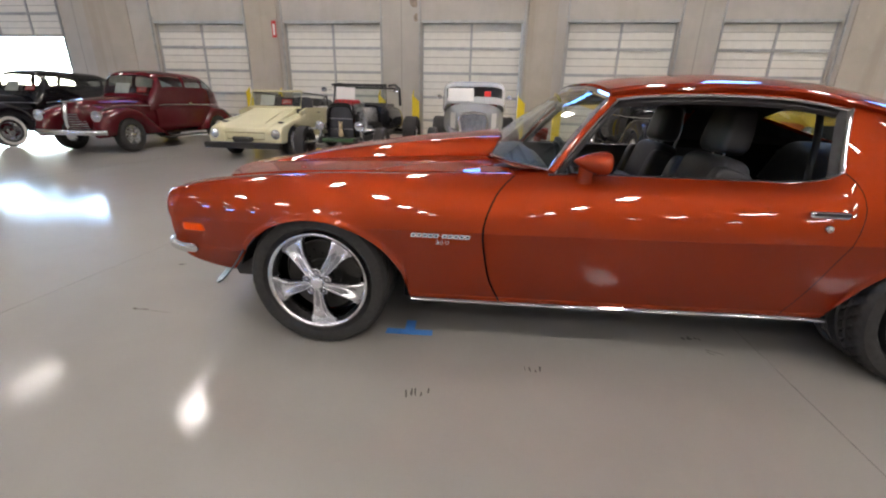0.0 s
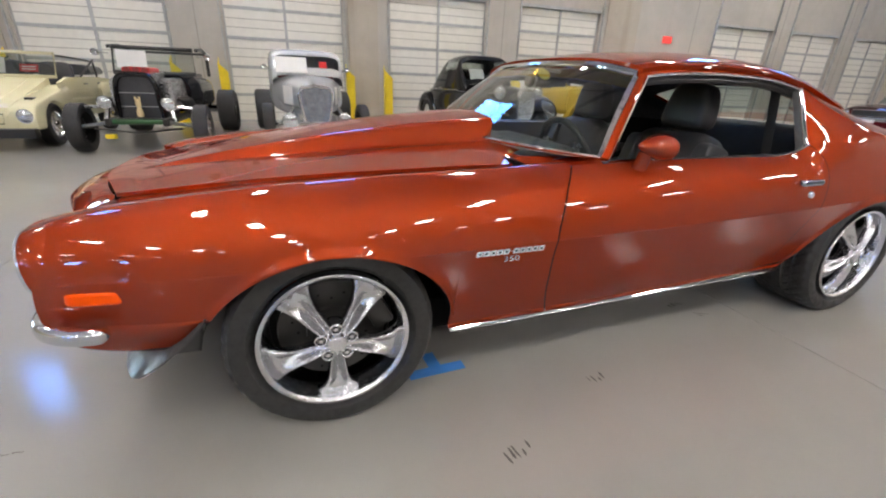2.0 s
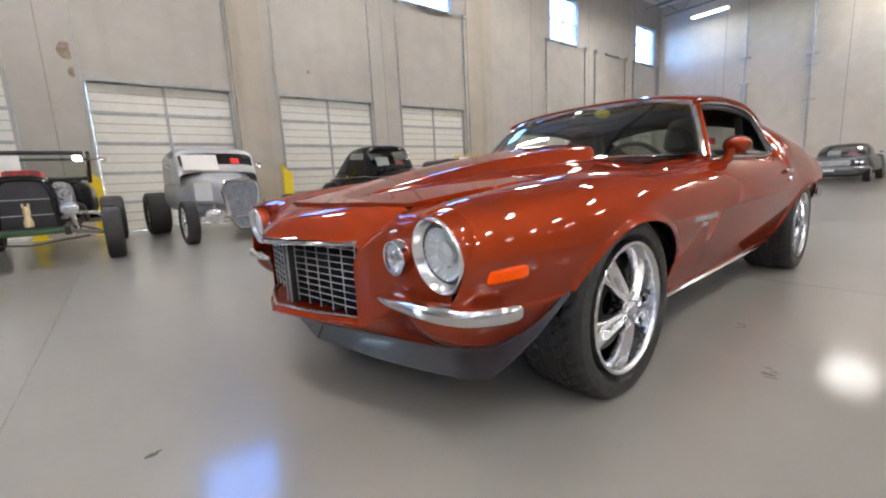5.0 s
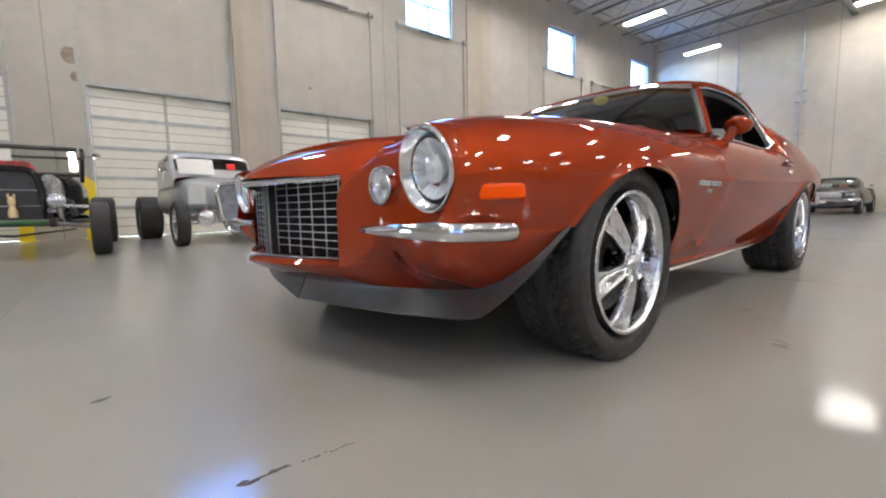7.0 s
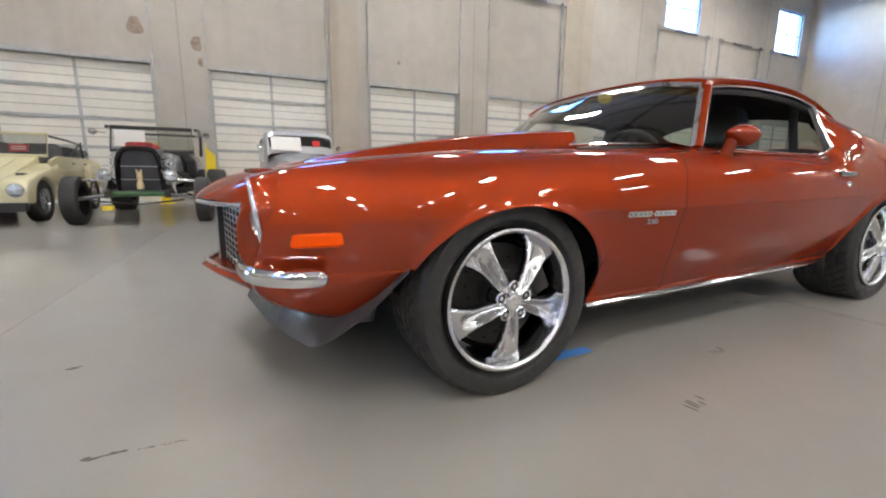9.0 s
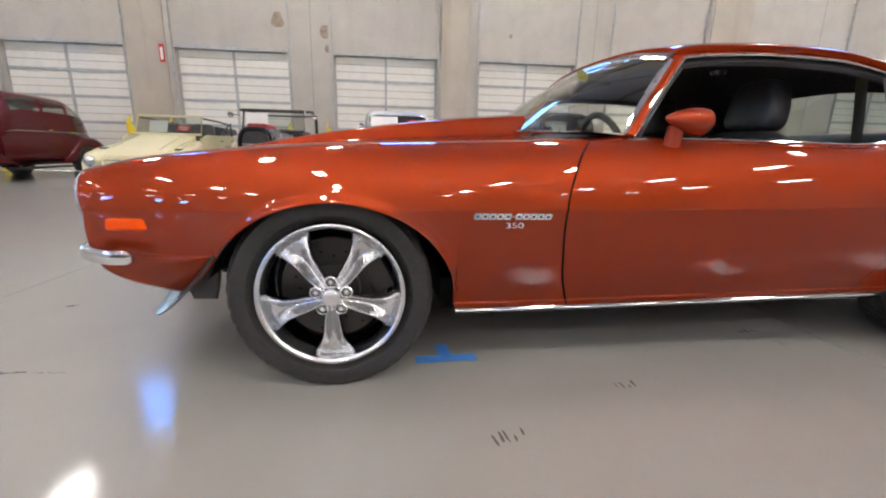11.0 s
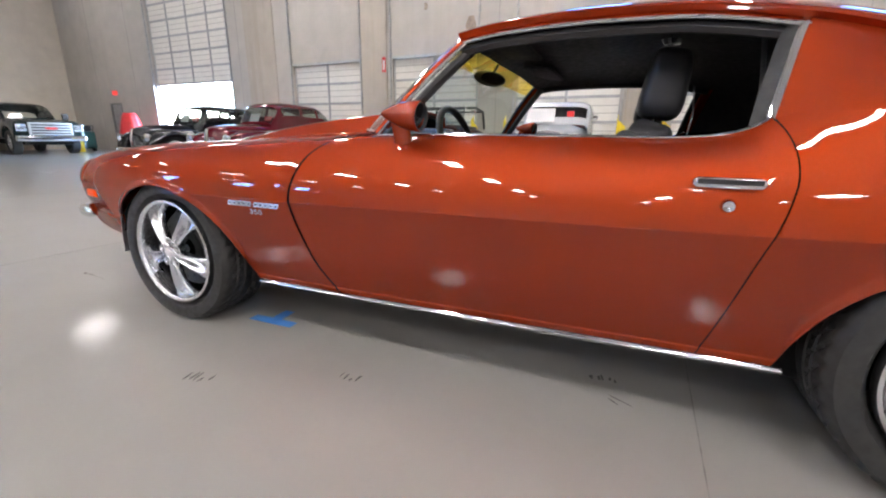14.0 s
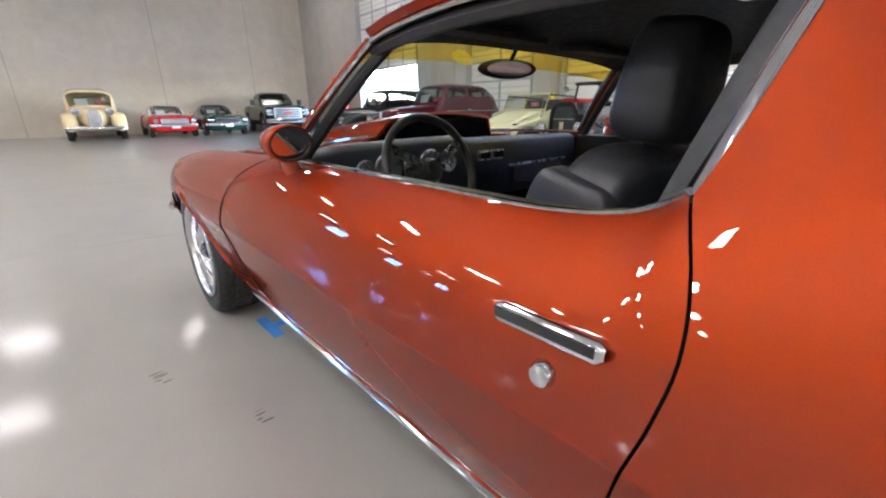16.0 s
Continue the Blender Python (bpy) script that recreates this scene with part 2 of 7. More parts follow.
def part(name, geo, mat, parent=None, label="", smooth=True, sharp=35, kind=""):
    """One mesh object from (verts, faces), under a thing or a part."""
    ob = new(name, mesh_of(name, geo[0], geo[1], mat, smooth, sharp))
    if parent:
        ob.parent = parent
    return tagged(ob, label, kind=kind)


def thing(name, m, label, category, group="", kind=""):
    ob = new(name)
    ob.empty_display_size = 0.2
    ob.matrix_world = m
    return tagged(ob, label, category, group, kind)


def join(*geos):
    vs, fs = [], []
    for v, f in geos:
        k = len(vs)
        vs += [tuple(p) for p in v]
        fs += [tuple(i + k for i in q) for q in f]
    return vs, fs


def moved(geo, m):
    return [tuple(m @ Vector(v)) for v in geo[0]], geo[1]


def mirrored(geo):
    return [(v[0], -v[1], v[2]) for v in geo[0]], [tuple(reversed(f)) for f in geo[1]]


def box(x0, x1, y0, y1, z0, z1, b=0.0):
    """A box, with its edges cut at b."""
    bm = bmesh.new()
    bmesh.ops.create_cube(bm, size=1)
    for v in bm.verts:
        v.co = ((x0 + x1) / 2 + v.co.x * (x1 - x0), (y0 + y1) / 2 + v.co.y * (y1 - y0), (z0 + z1) / 2 + v.co.z * (z1 - z0))
    if b:
        bmesh.ops.bevel(bm, geom=bm.edges[:], offset=b, segments=2, affect="EDGES", profile=0.7)
    return out(bm)


def out(bm):
    bm.verts.ensure_lookup_table()
    g = [tuple(v.co) for v in bm.verts], [tuple(v.index for v in f.verts) for f in bm.faces]
    bm.free()
    return g


def grid(fn, nu, nv, close_u=False):
    """A sheet: fn(u, v) for u and v from 0 to 1."""
    vs = [fn(i / (nu if close_u else nu - 1), j / (nv - 1)) for i in range(nu) for j in range(nv)]
    fs = []
    for i in range(nu if close_u else nu - 1):
        for j in range(nv - 1):
            a, b = i * nv + j, ((i + 1) % nu) * nv + j
            fs.append((a, b, b + 1, a + 1))
    return vs, fs


def flip(geo):
    return geo[0], [tuple(reversed(f)) for f in geo[1]]


def thick(geo, d):
    """Give a sheet the thickness d, against its normals, with closed rims."""
    bm = bmesh.new()
    vs = [bm.verts.new(v) for v in geo[0]]
    for f in geo[1]:
        try:
            bm.faces.new([vs[i] for i in f])
        except ValueError:
            pass
    bmesh.ops.remove_doubles(bm, verts=bm.verts[:], dist=1e-5)
    bm.normal_update()
    bmesh.ops.solidify(bm, geom=bm.faces[:], thickness=d)
    return out(bm)


def lathe(profile, n=48, axis="y"):
    """A turned body: profile of (along, radius)."""
    m = len(profile)
    vs, fs = [], []
    for i in range(n):
        a = 2 * math.pi * i / n
        for h, r in profile:
            p = (r * math.cos(a), h, r * math.sin(a)) if axis == "y" else ((h, r * math.cos(a), r * math.sin(a)) if axis == "x" else (r * math.cos(a), r * math.sin(a), h))
            vs.append(p)
    for i in range(n):
        for j in range(m - 1):
            a, b = i * m + j, ((i + 1) % n) * m + j
            fs.append((a, a + 1, b + 1, b) if axis != "z" else (a, b, b + 1, a + 1))
    return vs, fs


def tube(path, r, n=8, closed=False, ry=None):
    """A round bar along points."""
    P = [Vector(p) for p in path]
    vs, fs = [], []
    m = len(P)
    prev = None
    for i, p in enumerate(P):
        d = (P[(i + 1) % m] - P[i - 1]) if closed else (P[min(i + 1, m - 1)] - P[max(i - 1, 0)])
        d.normalize()
        up = prev if prev is not None else (Vector((0, 0, 1)) if abs(d.z) < 0.9 else Vector((1, 0, 0)))
        s = d.cross(up).normalized()
        up = s.cross(d).normalized()
        prev = up
        for k in range(n):
            a = 2 * math.pi * k / n
            vs.append(tuple(p + s * math.cos(a) * r + up * math.sin(a) * (ry or r)))
    for i in range(m if closed else m - 1):
        for k in range(n):
            a, b = i * n + k, ((i + 1) % m) * n + k
            fs.append((a, i * n + (k + 1) % n, ((i + 1) % m) * n + (k + 1) % n, b))
    if not closed:
        fs += [tuple(range(n))[::-1], tuple((m - 1) * n + k for k in range(n))]
    return vs, fs


def curve(*pts):
    """A smooth function through (x, value) points (monotone cubic)."""
    xs, ys = [p[0] for p in pts], [p[1] for p in pts]
    n = len(xs)
    d = [(ys[i + 1] - ys[i]) / (xs[i + 1] - xs[i]) for i in range(n - 1)]
    m = [d[0]] + [0 if d[i - 1] * d[i] <= 0 else 2 * d[i - 1] * d[i] / (d[i - 1] + d[i]) for i in range(1, n - 1)] + [d[-1]]

    def f(x):
        if x <= xs[0]:
            return ys[0]
        if x >= xs[-1]:
            return ys[-1]
        i = max(k for k in range(n - 1) if xs[k] <= x)
        h = xs[i + 1] - xs[i]
        t = (x - xs[i]) / h
        return ((1 + 2 * t) * (1 - t) ** 2) * ys[i] + t * (1 - t) ** 2 * h * m[i] + t * t * (3 - 2 * t) * ys[i + 1] + t * t * (t - 1) * h * m[i + 1]
    return f


def sgnpow(q, e):
    return math.copysign(abs(q) ** e, q)


def mixf(a, b, t):
    return a + (b - a) * t


def step(a, b, x):
    t = min(1, max(0, (x - a) / (b - a)))
    return t * t * (3 - 2 * t)

# ---- the hall ----
X0, X1, Y0, Y1, H = -24.0, 22.6, -30.0, 10.5, 9.1
LAMP_Z = 7.8
DOORS = [(-9.43, -6.62), (-5.43, -2.69), (-1.54, 1.12), (2.28, 4.91), (5.95, 8.53), (13.0, 15.58), (16.45, 18.95), (19.83, 22.2)]
DOOR_TOP = 3.11
TALL = (-17.15, -12.5, 6.4)
PASS = [(10.30, 11.20, 2.12), (-20.75, -19.85, 2.12)]
WINDOWS = [(x - 0.93, x + 0.93) for x in (-6.7, 0.25, 7.2, 14.25, 21.05)]
WZ = (6.15, 7.9)


def wall_sheet(holes, a0, a1, z0, z1, thickness):
    """A wall in the x-z plane, its face at y = 0 and its back at y = thickness, with holes (x0, x1, z0, z1) through it."""
    xs = sorted({a0, a1, *[v for h in holes for v in h[:2]]})
    zs = sorted({z0, z1, *[v for h in holes for v in h[2:]]})
    vs, fs, idx = [], [], {}

    def vert(x, y, z):
        k = (round(x, 4), y, round(z, 4))
        if k not in idx:
            idx[k] = len(vs)
            vs.append((x, y, z))
        return idx[k]

    def solid(i, j):
        if i < 0 or j < 0 or i >= len(xs) - 1 or j >= len(zs) - 1:
            return False
        cx, cz = (xs[i] + xs[i + 1]) / 2, (zs[j] + zs[j + 1]) / 2
        return not any(h[0] < cx < h[1] and h[2] < cz < h[3] for h in holes)
    t = thickness
    for i in range(len(xs) - 1):
        for j in range(len(zs) - 1):
            if not solid(i, j):
                continue
            x, X, z, Z = xs[i], xs[i + 1], zs[j], zs[j + 1]
            fs.append((vert(x, 0, z), vert(X, 0, z), vert(X, 0, Z), vert(x, 0, Z)))
            fs.append((vert(X, t, z), vert(x, t, z), vert(x, t, Z), vert(X, t, Z)))
            if not solid(i - 1, j):
                fs.append((vert(x, t, z), vert(x, 0, z), vert(x, 0, Z), vert(x, t, Z)))
            if not solid(i + 1, j):
                fs.append((vert(X, 0, z), vert(X, t, z), vert(X, t, Z), vert(X, 0, Z)))
            if not solid(i, j - 1):
                fs.append((vert(x, t, z), vert(X, t, z), vert(X, 0, z), vert(x, 0, z)))
            if not solid(i, j + 1):
                fs.append((vert(x, 0, Z), vert(X, 0, Z), vert(X, t, Z), vert(x, t, Z)))
    return vs, fs


floor = part("floor", box(X0 - 0.3, X1 + 0.3, Y0 - 0.3, Y1 + 0.3, -0.2, 0), M["floor"], None, smooth=False)
tagged(floor, "polished pale grey epoxy concrete floor with joints", "floor", kind="structure")
holes = [(a, b, 0, DOOR_TOP) for a, b in DOORS] + [(TALL[0], TALL[1], 0, TALL[2])] + [(a, b, 0, h) for a, b, h in PASS] + [(a, b, *WZ) for a, b in WINDOWS]
wall_n = part("wall_north", wall_sheet(holes, X0, X1, 0, H, 0.25), M["wall"], None, smooth=False)
wall_n.location = (0, Y1, 0)
tagged(wall_n, "stained grey tilt-up concrete wall with dock doors", "wall", kind="structure")
wall_s = part("wall_south", wall_sheet([], -X1, -X0, 0, H, 0.25), M["wall"], None, smooth=False)
wall_s.matrix_world = pose(0, Y0, 0, 0, 0, 180)
tagged(wall_s, "bare grey concrete wall", "wall", kind="structure")
west_holes = [(y - 0.93, y + 0.93, *WZ) for y in (-14.6, -21.6, -28.6)]
for name, x, m, lab in (("wall_west", X0, M["wall_pale"], "bare grey concrete end wall"), ("wall_east", X1, M["wall_pale"], "pale painted end wall")):
    g = box(0, 0.25, Y0, Y1 + 0.25, 0, H) if x > 0 else wall_sheet(west_holes, Y0, Y1 + 0.25, 0, H, 0.25)
    w = part(name, g, m, None, smooth=False)
    w.matrix_world = pose(x, 0, 0) if x > 0 else pose(x, 0, 0, 0, 0, 90)
    tagged(w, lab, "wall", kind="structure")
ceiling = part("ceiling", box(X0 - 0.3, X1 + 0.3, Y0 - 0.3, Y1 + 0.3, H, H + 0.15), M["deck"], None, smooth=False)
tagged(ceiling, "white corrugated metal roof deck", "ceiling", kind="structure")
ground = part("ground", box(-150, 150, Y1 + 0.3, 220, -0.25, -0.05), plain("sunlit_pavement", (0.30, 0.29, 0.275), 0.8), None, smooth=False)
tagged(ground, "sunlit concrete yard outside the open door", "ground", kind="structure")

# ---- lamps under the roof ----
LAMP_X = [21.6, 15.8, 9.9, 4.0, -1.9, -7.9, -13.9, -19.9]
LAMP_Y = [7.8, 2.0, -4.0, -10.0, -16.0, -21.5]


def high_bay(x, y, mat, label):
    d = thing("ceiling_light", pose(x, y, LAMP_Z), label, "lamp", "high-bay lights")
    part("housing", box(-0.18, 0.18, -0.77, 0.77, 0.02, 0.09, 0.01), M["deck"], d, smooth=False)
    part("diffuser", box(-0.16, 0.16, -0.75, 0.75, 0.0, 0.019), mat, d, smooth=False)
    for q in (-0.4, 0.4):
        part("hanger", tube([(0, q, 0.09), (0, q, H - LAMP_Z)], 0.006, 5), M["steel"], d)
    return d


lamp = high_bay(LAMP_X[1], LAMP_Y[0], M["lamp"], "lit white linear high-bay ceiling light")
high_bay(LAMP_X[0], LAMP_Y[0], M["lamp_low"], "dimmed white linear high-bay ceiling light")
soft = high_bay(LAMP_X[-1], LAMP_Y[0], M["lamp_soft"], "dimmed white linear high-bay ceiling light")
for x in LAMP_X[1:]:
    for y in LAMP_Y:
        if y != 2.0 and (x, y) not in ((LAMP_X[1], LAMP_Y[0]), (LAMP_X[-1], LAMP_Y[0])):
            copy_thing(soft if x < -12 or y < -18 else lamp, pose(x, y, LAMP_Z))
copy_thing(lamp, pose(-3.0, 1.7, LAMP_Z))
for x in (20.4, 9.3, -16.3):
    copy_thing(soft, pose(x, 1.7, LAMP_Z))
for y in LAMP_Y[1:3]:
    copy_thing(soft, pose(21.3 if y == 2.0 else LAMP_X[0], 1.7 if y == 2.0 else y, LAMP_Z))


# ---- roof steel ----
def joist_geo(length, depth):
    """An open-web bar joist along y: two chords and zigzag webs."""
    gs = [box(-0.05, 0.05, 0, length, -0.04, 0), box(-0.04, 0.04, 0.4, length - 0.4, -depth, -depth + 0.04)]
    n = int(length / 0.75)
    for k in range(n):
        y0, y1 = 0.4 + (length - 0.8) * k / n, 0.4 + (length - 0.8) * (k + 1) / n
        a, b = ((-0.04, -depth + 0.02) if k % 2 else (-depth + 0.02, -0.04))
        gs.append(tube([(0, y0, a), (0, y1, b)], 0.014, 4))
    return join(*gs)


jg = mesh_of("joist", *joist_geo(Y1 - Y0 - 0.1, 0.65), M["darksteel"], False)
for k in range(25):
    j = tagged(new("joist", jg), "grey open-web steel roof joist", "joist", "roof joists", "structure")
    j.location = (X0 + 0.9 + 1.88 * k, Y0 + 0.05, H - 0.02)
gg = mesh_of("girder", *join(box(X0 + 0.1, X1 - 0.1, -0.10, 0.10, -0.12, 0), box(X0 + 0.1, X1 - 0.1, -0.015, 0.015, -0.55, -0.12), box(X0 + 0.1, X1 - 0.1, -0.10, 0.10, -0.60, -0.55)), M["darksteel"], False)
for y in (-6.0, 2.6):
    g = tagged(new("girder", gg), "grey steel roof girder", "girder", "roof girders", "structure")
    g.location = (0, y, H - 0.68)

# ---- wall panels: joints, pilaster bands, stains ----
for x in (-10.9, -6.05, -2.1, 1.7, 5.43, 9.3, 12.1, 16.0, 19.4, -12.0, -18.6, -21.5):
    part("joint", box(x - 0.012, x + 0.012, -0.004, 0.006, 0, H), M["joint"], wall_n, smooth=False)
for x0, x1 in ((-6.58, -5.62), (1.24, 1.98), (8.75, 9.9), (-11.6, -10.2)):
    part("pilaster", box(x0, x1, -0.035, -0.001, 0, H, 0.008), M["pilaster"], wall_n, "tan concrete pilaster with rusty streaks", smooth=False)
stain = plain("brown_rust_stain", (0.30, 0.245, 0.19), 0.9, vary=0.3, scale=9)
for x, z, w, h in ((-1.75, 3.62, 0.10, 0.20), (-2.9, 3.85, 0.14, 0.22), (-1.70, 3.22, 0.05, 0.12), (3.1, 3.75, 0.05, 0.06), (-4.3, 4.4, 0.06, 0.12)):
    V = [(x + w * math.cos(a) * (1 + 0.25 * math.sin(3 * a + x)), -0.0015, z + h * math.sin(a) * (1 + 0.2 * math.cos(2 * a))) for a in np.linspace(0, 2 * math.pi, 20, endpoint=False)]
    part("stain", (V, [tuple(range(20))]), stain, wall_n, smooth=False)
for y in (-19.0, -13.5, -8.0, -2.5, 3.0, 7.4):
    part("joint", box(-0.006, 0.004, y - 0.012, y + 0.012, 0, H), M["joint"], bpy.data.objects["wall_east"], smooth=False)
    part("joint", box(y - 0.012, y + 0.012, -0.004, 0.006, 0, H), M["joint"], bpy.data.objects["wall_west"], smooth=False)

# ---- floor joints ----
for k in range(-6, 6):
    x = 2.045 + 3.785 * k
    part("joint", box(x - 0.0018, x + 0.0018, Y0, Y1, -0.01, 0.0012), M["floor_joint"], floor, smooth=False)
for y in (8.9, -3.95, -8.5, -13.1, -17.7):
    part("joint", box(X0, X1, y - 0.0018, y + 0.0018, -0.01, 0.0011), M["floor_joint"], floor, smooth=False)


# ---- sectional dock doors with their lift tracks ----
def dock_door(x0, x1, z0, z1, rows, cols, name, lift):
    w = x1 - x0
    d = thing(name, pose(x0, Y1 + 0.10, 0), "closed ivory sectional dock door with grey rails" if z0 == 0 else "tall ivory sectional door raised part way", "dock door", "dock doors", "structure")
    sec = (z1 - z0) / rows
    for r in range(rows):
        for c in range(cols):
            a, b = w * c / cols + 0.03, w * (c + 1) / cols - 0.03
            zb = z0 + r * sec
            V, F = [], []
            gs = []
            n = 3
            for k in range(n):
                gs.append(box(a, b, 0.0, 0.03, zb + 0.035 + (sec - 0.07) * k / n + 0.003, zb + 0.035 + (sec - 0.07) * (k + 1) / n - 0.003, 0.003))
            gs.append(box(a, b, 0.012, 0.028, zb + 0.03, zb + sec - 0.03))
            part("panel", join(*gs), M["door_white"], d, smooth=False)
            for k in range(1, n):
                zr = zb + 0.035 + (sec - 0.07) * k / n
                # a thin darker strip paints the shadow line at each step
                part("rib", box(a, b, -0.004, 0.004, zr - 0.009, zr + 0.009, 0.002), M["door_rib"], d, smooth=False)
    for r in range(rows + 1):
        z = z0 + r * sec
        part("rail", box(0, w, -0.020, 0.034, max(0.002, z - 0.034), z + 0.034 if r < rows else z, 0.004), M["steel"], d, smooth=False)
    for c in range(cols + 1):
        x = w * c / cols
        part("stile", box(max(0.004, x - 0.03), min(w - 0.004, x + 0.03), -0.026, 0.036, z0 + 0.004, z1 - 0.002, 0.004), M["steel"], d, smooth=False)
    for x in (-0.045, w + 0.045):
        part("track", box(x - 0.014, x + 0.014, -0.19, -0.13, 0.0, lift, 0.004), M["steel"], d, "galvanised vertical lift track", smooth=False)
        for z in np.arange(0.5, lift, 0.9):
            part("bracket", box(x - 0.035, x + 0.035, -0.13, -0.101, z, z + 0.05), M["steel"], d, smooth=False)
        part("drum", moved(lathe([(-0.06, 0.02), (-0.06, 0.075), (0.0, 0.06), (0.06, 0.075), (0.06, 0.02)], 16, "x"), pose(x, -0.2, lift + 0.06)), M["steel"], d, smooth=False)
    part("shaft", tube([(-0.14, -0.2, lift + 0.06), (w + 0.14, -0.2, lift + 0.06)], 0.018, 8), M["steel"], d)
    part("spring", tube([(w * 0.3, -0.2, lift + 0.06), (w * 0.75, -0.2, lift + 0.06)], 0.045, 10), M["darksteel"], d)
    part("header_angle", box(0, w, -0.125, -0.101, z1 - 0.02, z1 + 0.05), M["steel"], d, smooth=False)
    return d


for k, (a, b) in enumerate(DOORS):
    dock_door(a, b, 0, DOOR_TOP, 5, 2, "door_%d" % (k + 1), 6.0)
dock_door(TALL[0], TALL[1], 2.78, TALL[2], 6, 4, "door_9", 8.6)
for k, (a, b, h) in enumerate(PASS):
    d = thing("door_%d" % (10 + k), pose(a, Y1 + 0.06, 0), "closed grey steel exit door in a dark frame", "door", "", "structure")
    part("leaf", box(0.05, b - a - 0.05, 0.0, 0.05, 0.01, h - 0.05, 0.004), plain("grey_door_paint%d" % k, (0.30, 0.31, 0.32), 0.5), d, smooth=False)
    for x0, x1, z0, z1 in ((0, 0.05, 0, h), (b - a - 0.05, b - a, 0, h), (0.05, b - a - 0.05, h - 0.05, h)):
        part("frame", box(x0, x1, -0.075, 0.05, z0, z1), M["darksteel"], d, smooth=False)
    part("handle", box(0.12, 0.30, -0.04, 0.0, 1.0, 1.03, 0.004), M["steel"], d, smooth=False)
    sx = (a + b) / 2 + (0.35 if k == 0 else 0.1)
    s = thing("exit_sign", pose(sx, Y1 - 0.002, 2.56), "lit red exit sign on the concrete wall", "sign")
    part("body", box(-0.16, 0.16, -0.06, 0.0, -0.10, 0.10, 0.008), M["exit"], s, smooth=False)
s = thing("wall_sign", pose(-5.72, Y1 - 0.037, 2.95), "narrow red fire-hose sign on a pilaster", "sign")
part("plate", box(-0.06, 0.06, -0.02, 0.0, -0.22, 0.20, 0.004), M["red"], s, smooth=False)
part("arrow", box(-0.03, 0.03, -0.023, -0.021, -0.16, 0.12), M["paper"], s, smooth=False)
s = thing("fire_alarm", pose(X1 - 0.002, 7.75, 2.0), "red alarm box on the pale end wall", "alarm")
part("box", box(-0.12, 0, -0.14, 0.14, -0.16, 0.16, 0.015), M["red"], s, smooth=False)
part("conduit", tube([(-0.02, 0.0, 0.16), (-0.02, 0.0, 3.4)], 0.012, 6), M["steel"], s)

# ---- track guards, yellow ----
guard = None
for k, x in enumerate([v for a, b in DOORS[:5] for v in (a - 0.10, b + 0.10)]):
    if guard is None:
        guard = thing("track_guard", pose(x, Y1 - 0.34, 0), "yellow steel track guard with a sloped top beside a dock door", "bollard", "track guards")
        part("plate", ([(-0.10, 0, 0), (0.10, 0, 0), (0.10, 0, 1.12), (-0.10, 0, 1.30), (-0.10, 0.012, 0), (0.10, 0.012, 0), (0.10, 0.012, 1.12), (-0.10, 0.012, 1.30)], [(0, 1, 2, 3), (5, 4, 7, 6), (1, 5, 6, 2), (4, 0, 3, 7), (3, 2, 6, 7), (4, 5, 1, 0)]), M["yellow"], guard, smooth=False)
        part("wing", ([(-0.10, 0.012, 0), (-0.088, 0.012, 0), (-0.088, 0.20, 0), (-0.10, 0.20, 0), (-0.10, 0.012, 1.29), (-0.088, 0.012, 1.29), (-0.088, 0.20, 1.42), (-0.10, 0.20, 1.42)], [(0, 3, 2, 1), (4, 5, 6, 7), (0, 1, 5, 4), (1, 2, 6, 5), (2, 3, 7, 6), (3, 0, 4, 7)]), M["yellow"], guard, smooth=False)
        part("foot", box(-0.14, 0.14, -0.03, 0.20, 0.0, 0.012), M["yellow"], guard, smooth=False)
    else:
        copy_thing(guard, pose(x, Y1 - 0.34, 0) @ Matrix.Diagonal((1, 1, 1, 1)))


# ---- high windows ----
def window(k, xc, m):
    w = thing("window_%d" % k, m, "high steel-framed window of four panes, bright with daylight", "window", "high windows", "structure")
    for x0, x1, z0, z1 in ((-0.93, -0.87, *WZ), (0.87, 0.93, *WZ), (-0.87, 0.87, WZ[0], WZ[0] + 0.06), (-0.87, 0.87, WZ[1] - 0.06, WZ[1]), (-0.025, 0.025, WZ[0] + 0.06, WZ[1] - 0.06), (-0.87, -0.025, 6.96, 7.0), (0.025, 0.87, 6.96, 7.0)):
        part("frame", box(x0, x1, 0.08, 0.14, z0, z1), M["steel"], w, smooth=False)
    for x0, x1 in ((-0.87, -0.025), (0.025, 0.87)):
        for z0, z1 in ((WZ[0] + 0.06, 6.96), (7.0, WZ[1] - 0.06)):
            p = part("pane", grid(lambda u, v: (mixf(x0, x1, u), 0.11, mixf(z0, z1, v)), 2, 2), M["pane"], w, smooth=False)
            p.visible_shadow = False
    part("sill", box(-0.98, 0.98, -0.04, 0.08, WZ[0] - 0.04, WZ[0] - 0.001), M["wall"], w, smooth=False)


for k, (a, b) in enumerate(WINDOWS):
    window(k + 1, 0, pose((a + b) / 2, Y1, 0))
for k, h in enumerate(west_holes):
    window(k + 6, 0, pose(X0, (h[0] + h[1]) / 2, 0, 0, 0, 90))

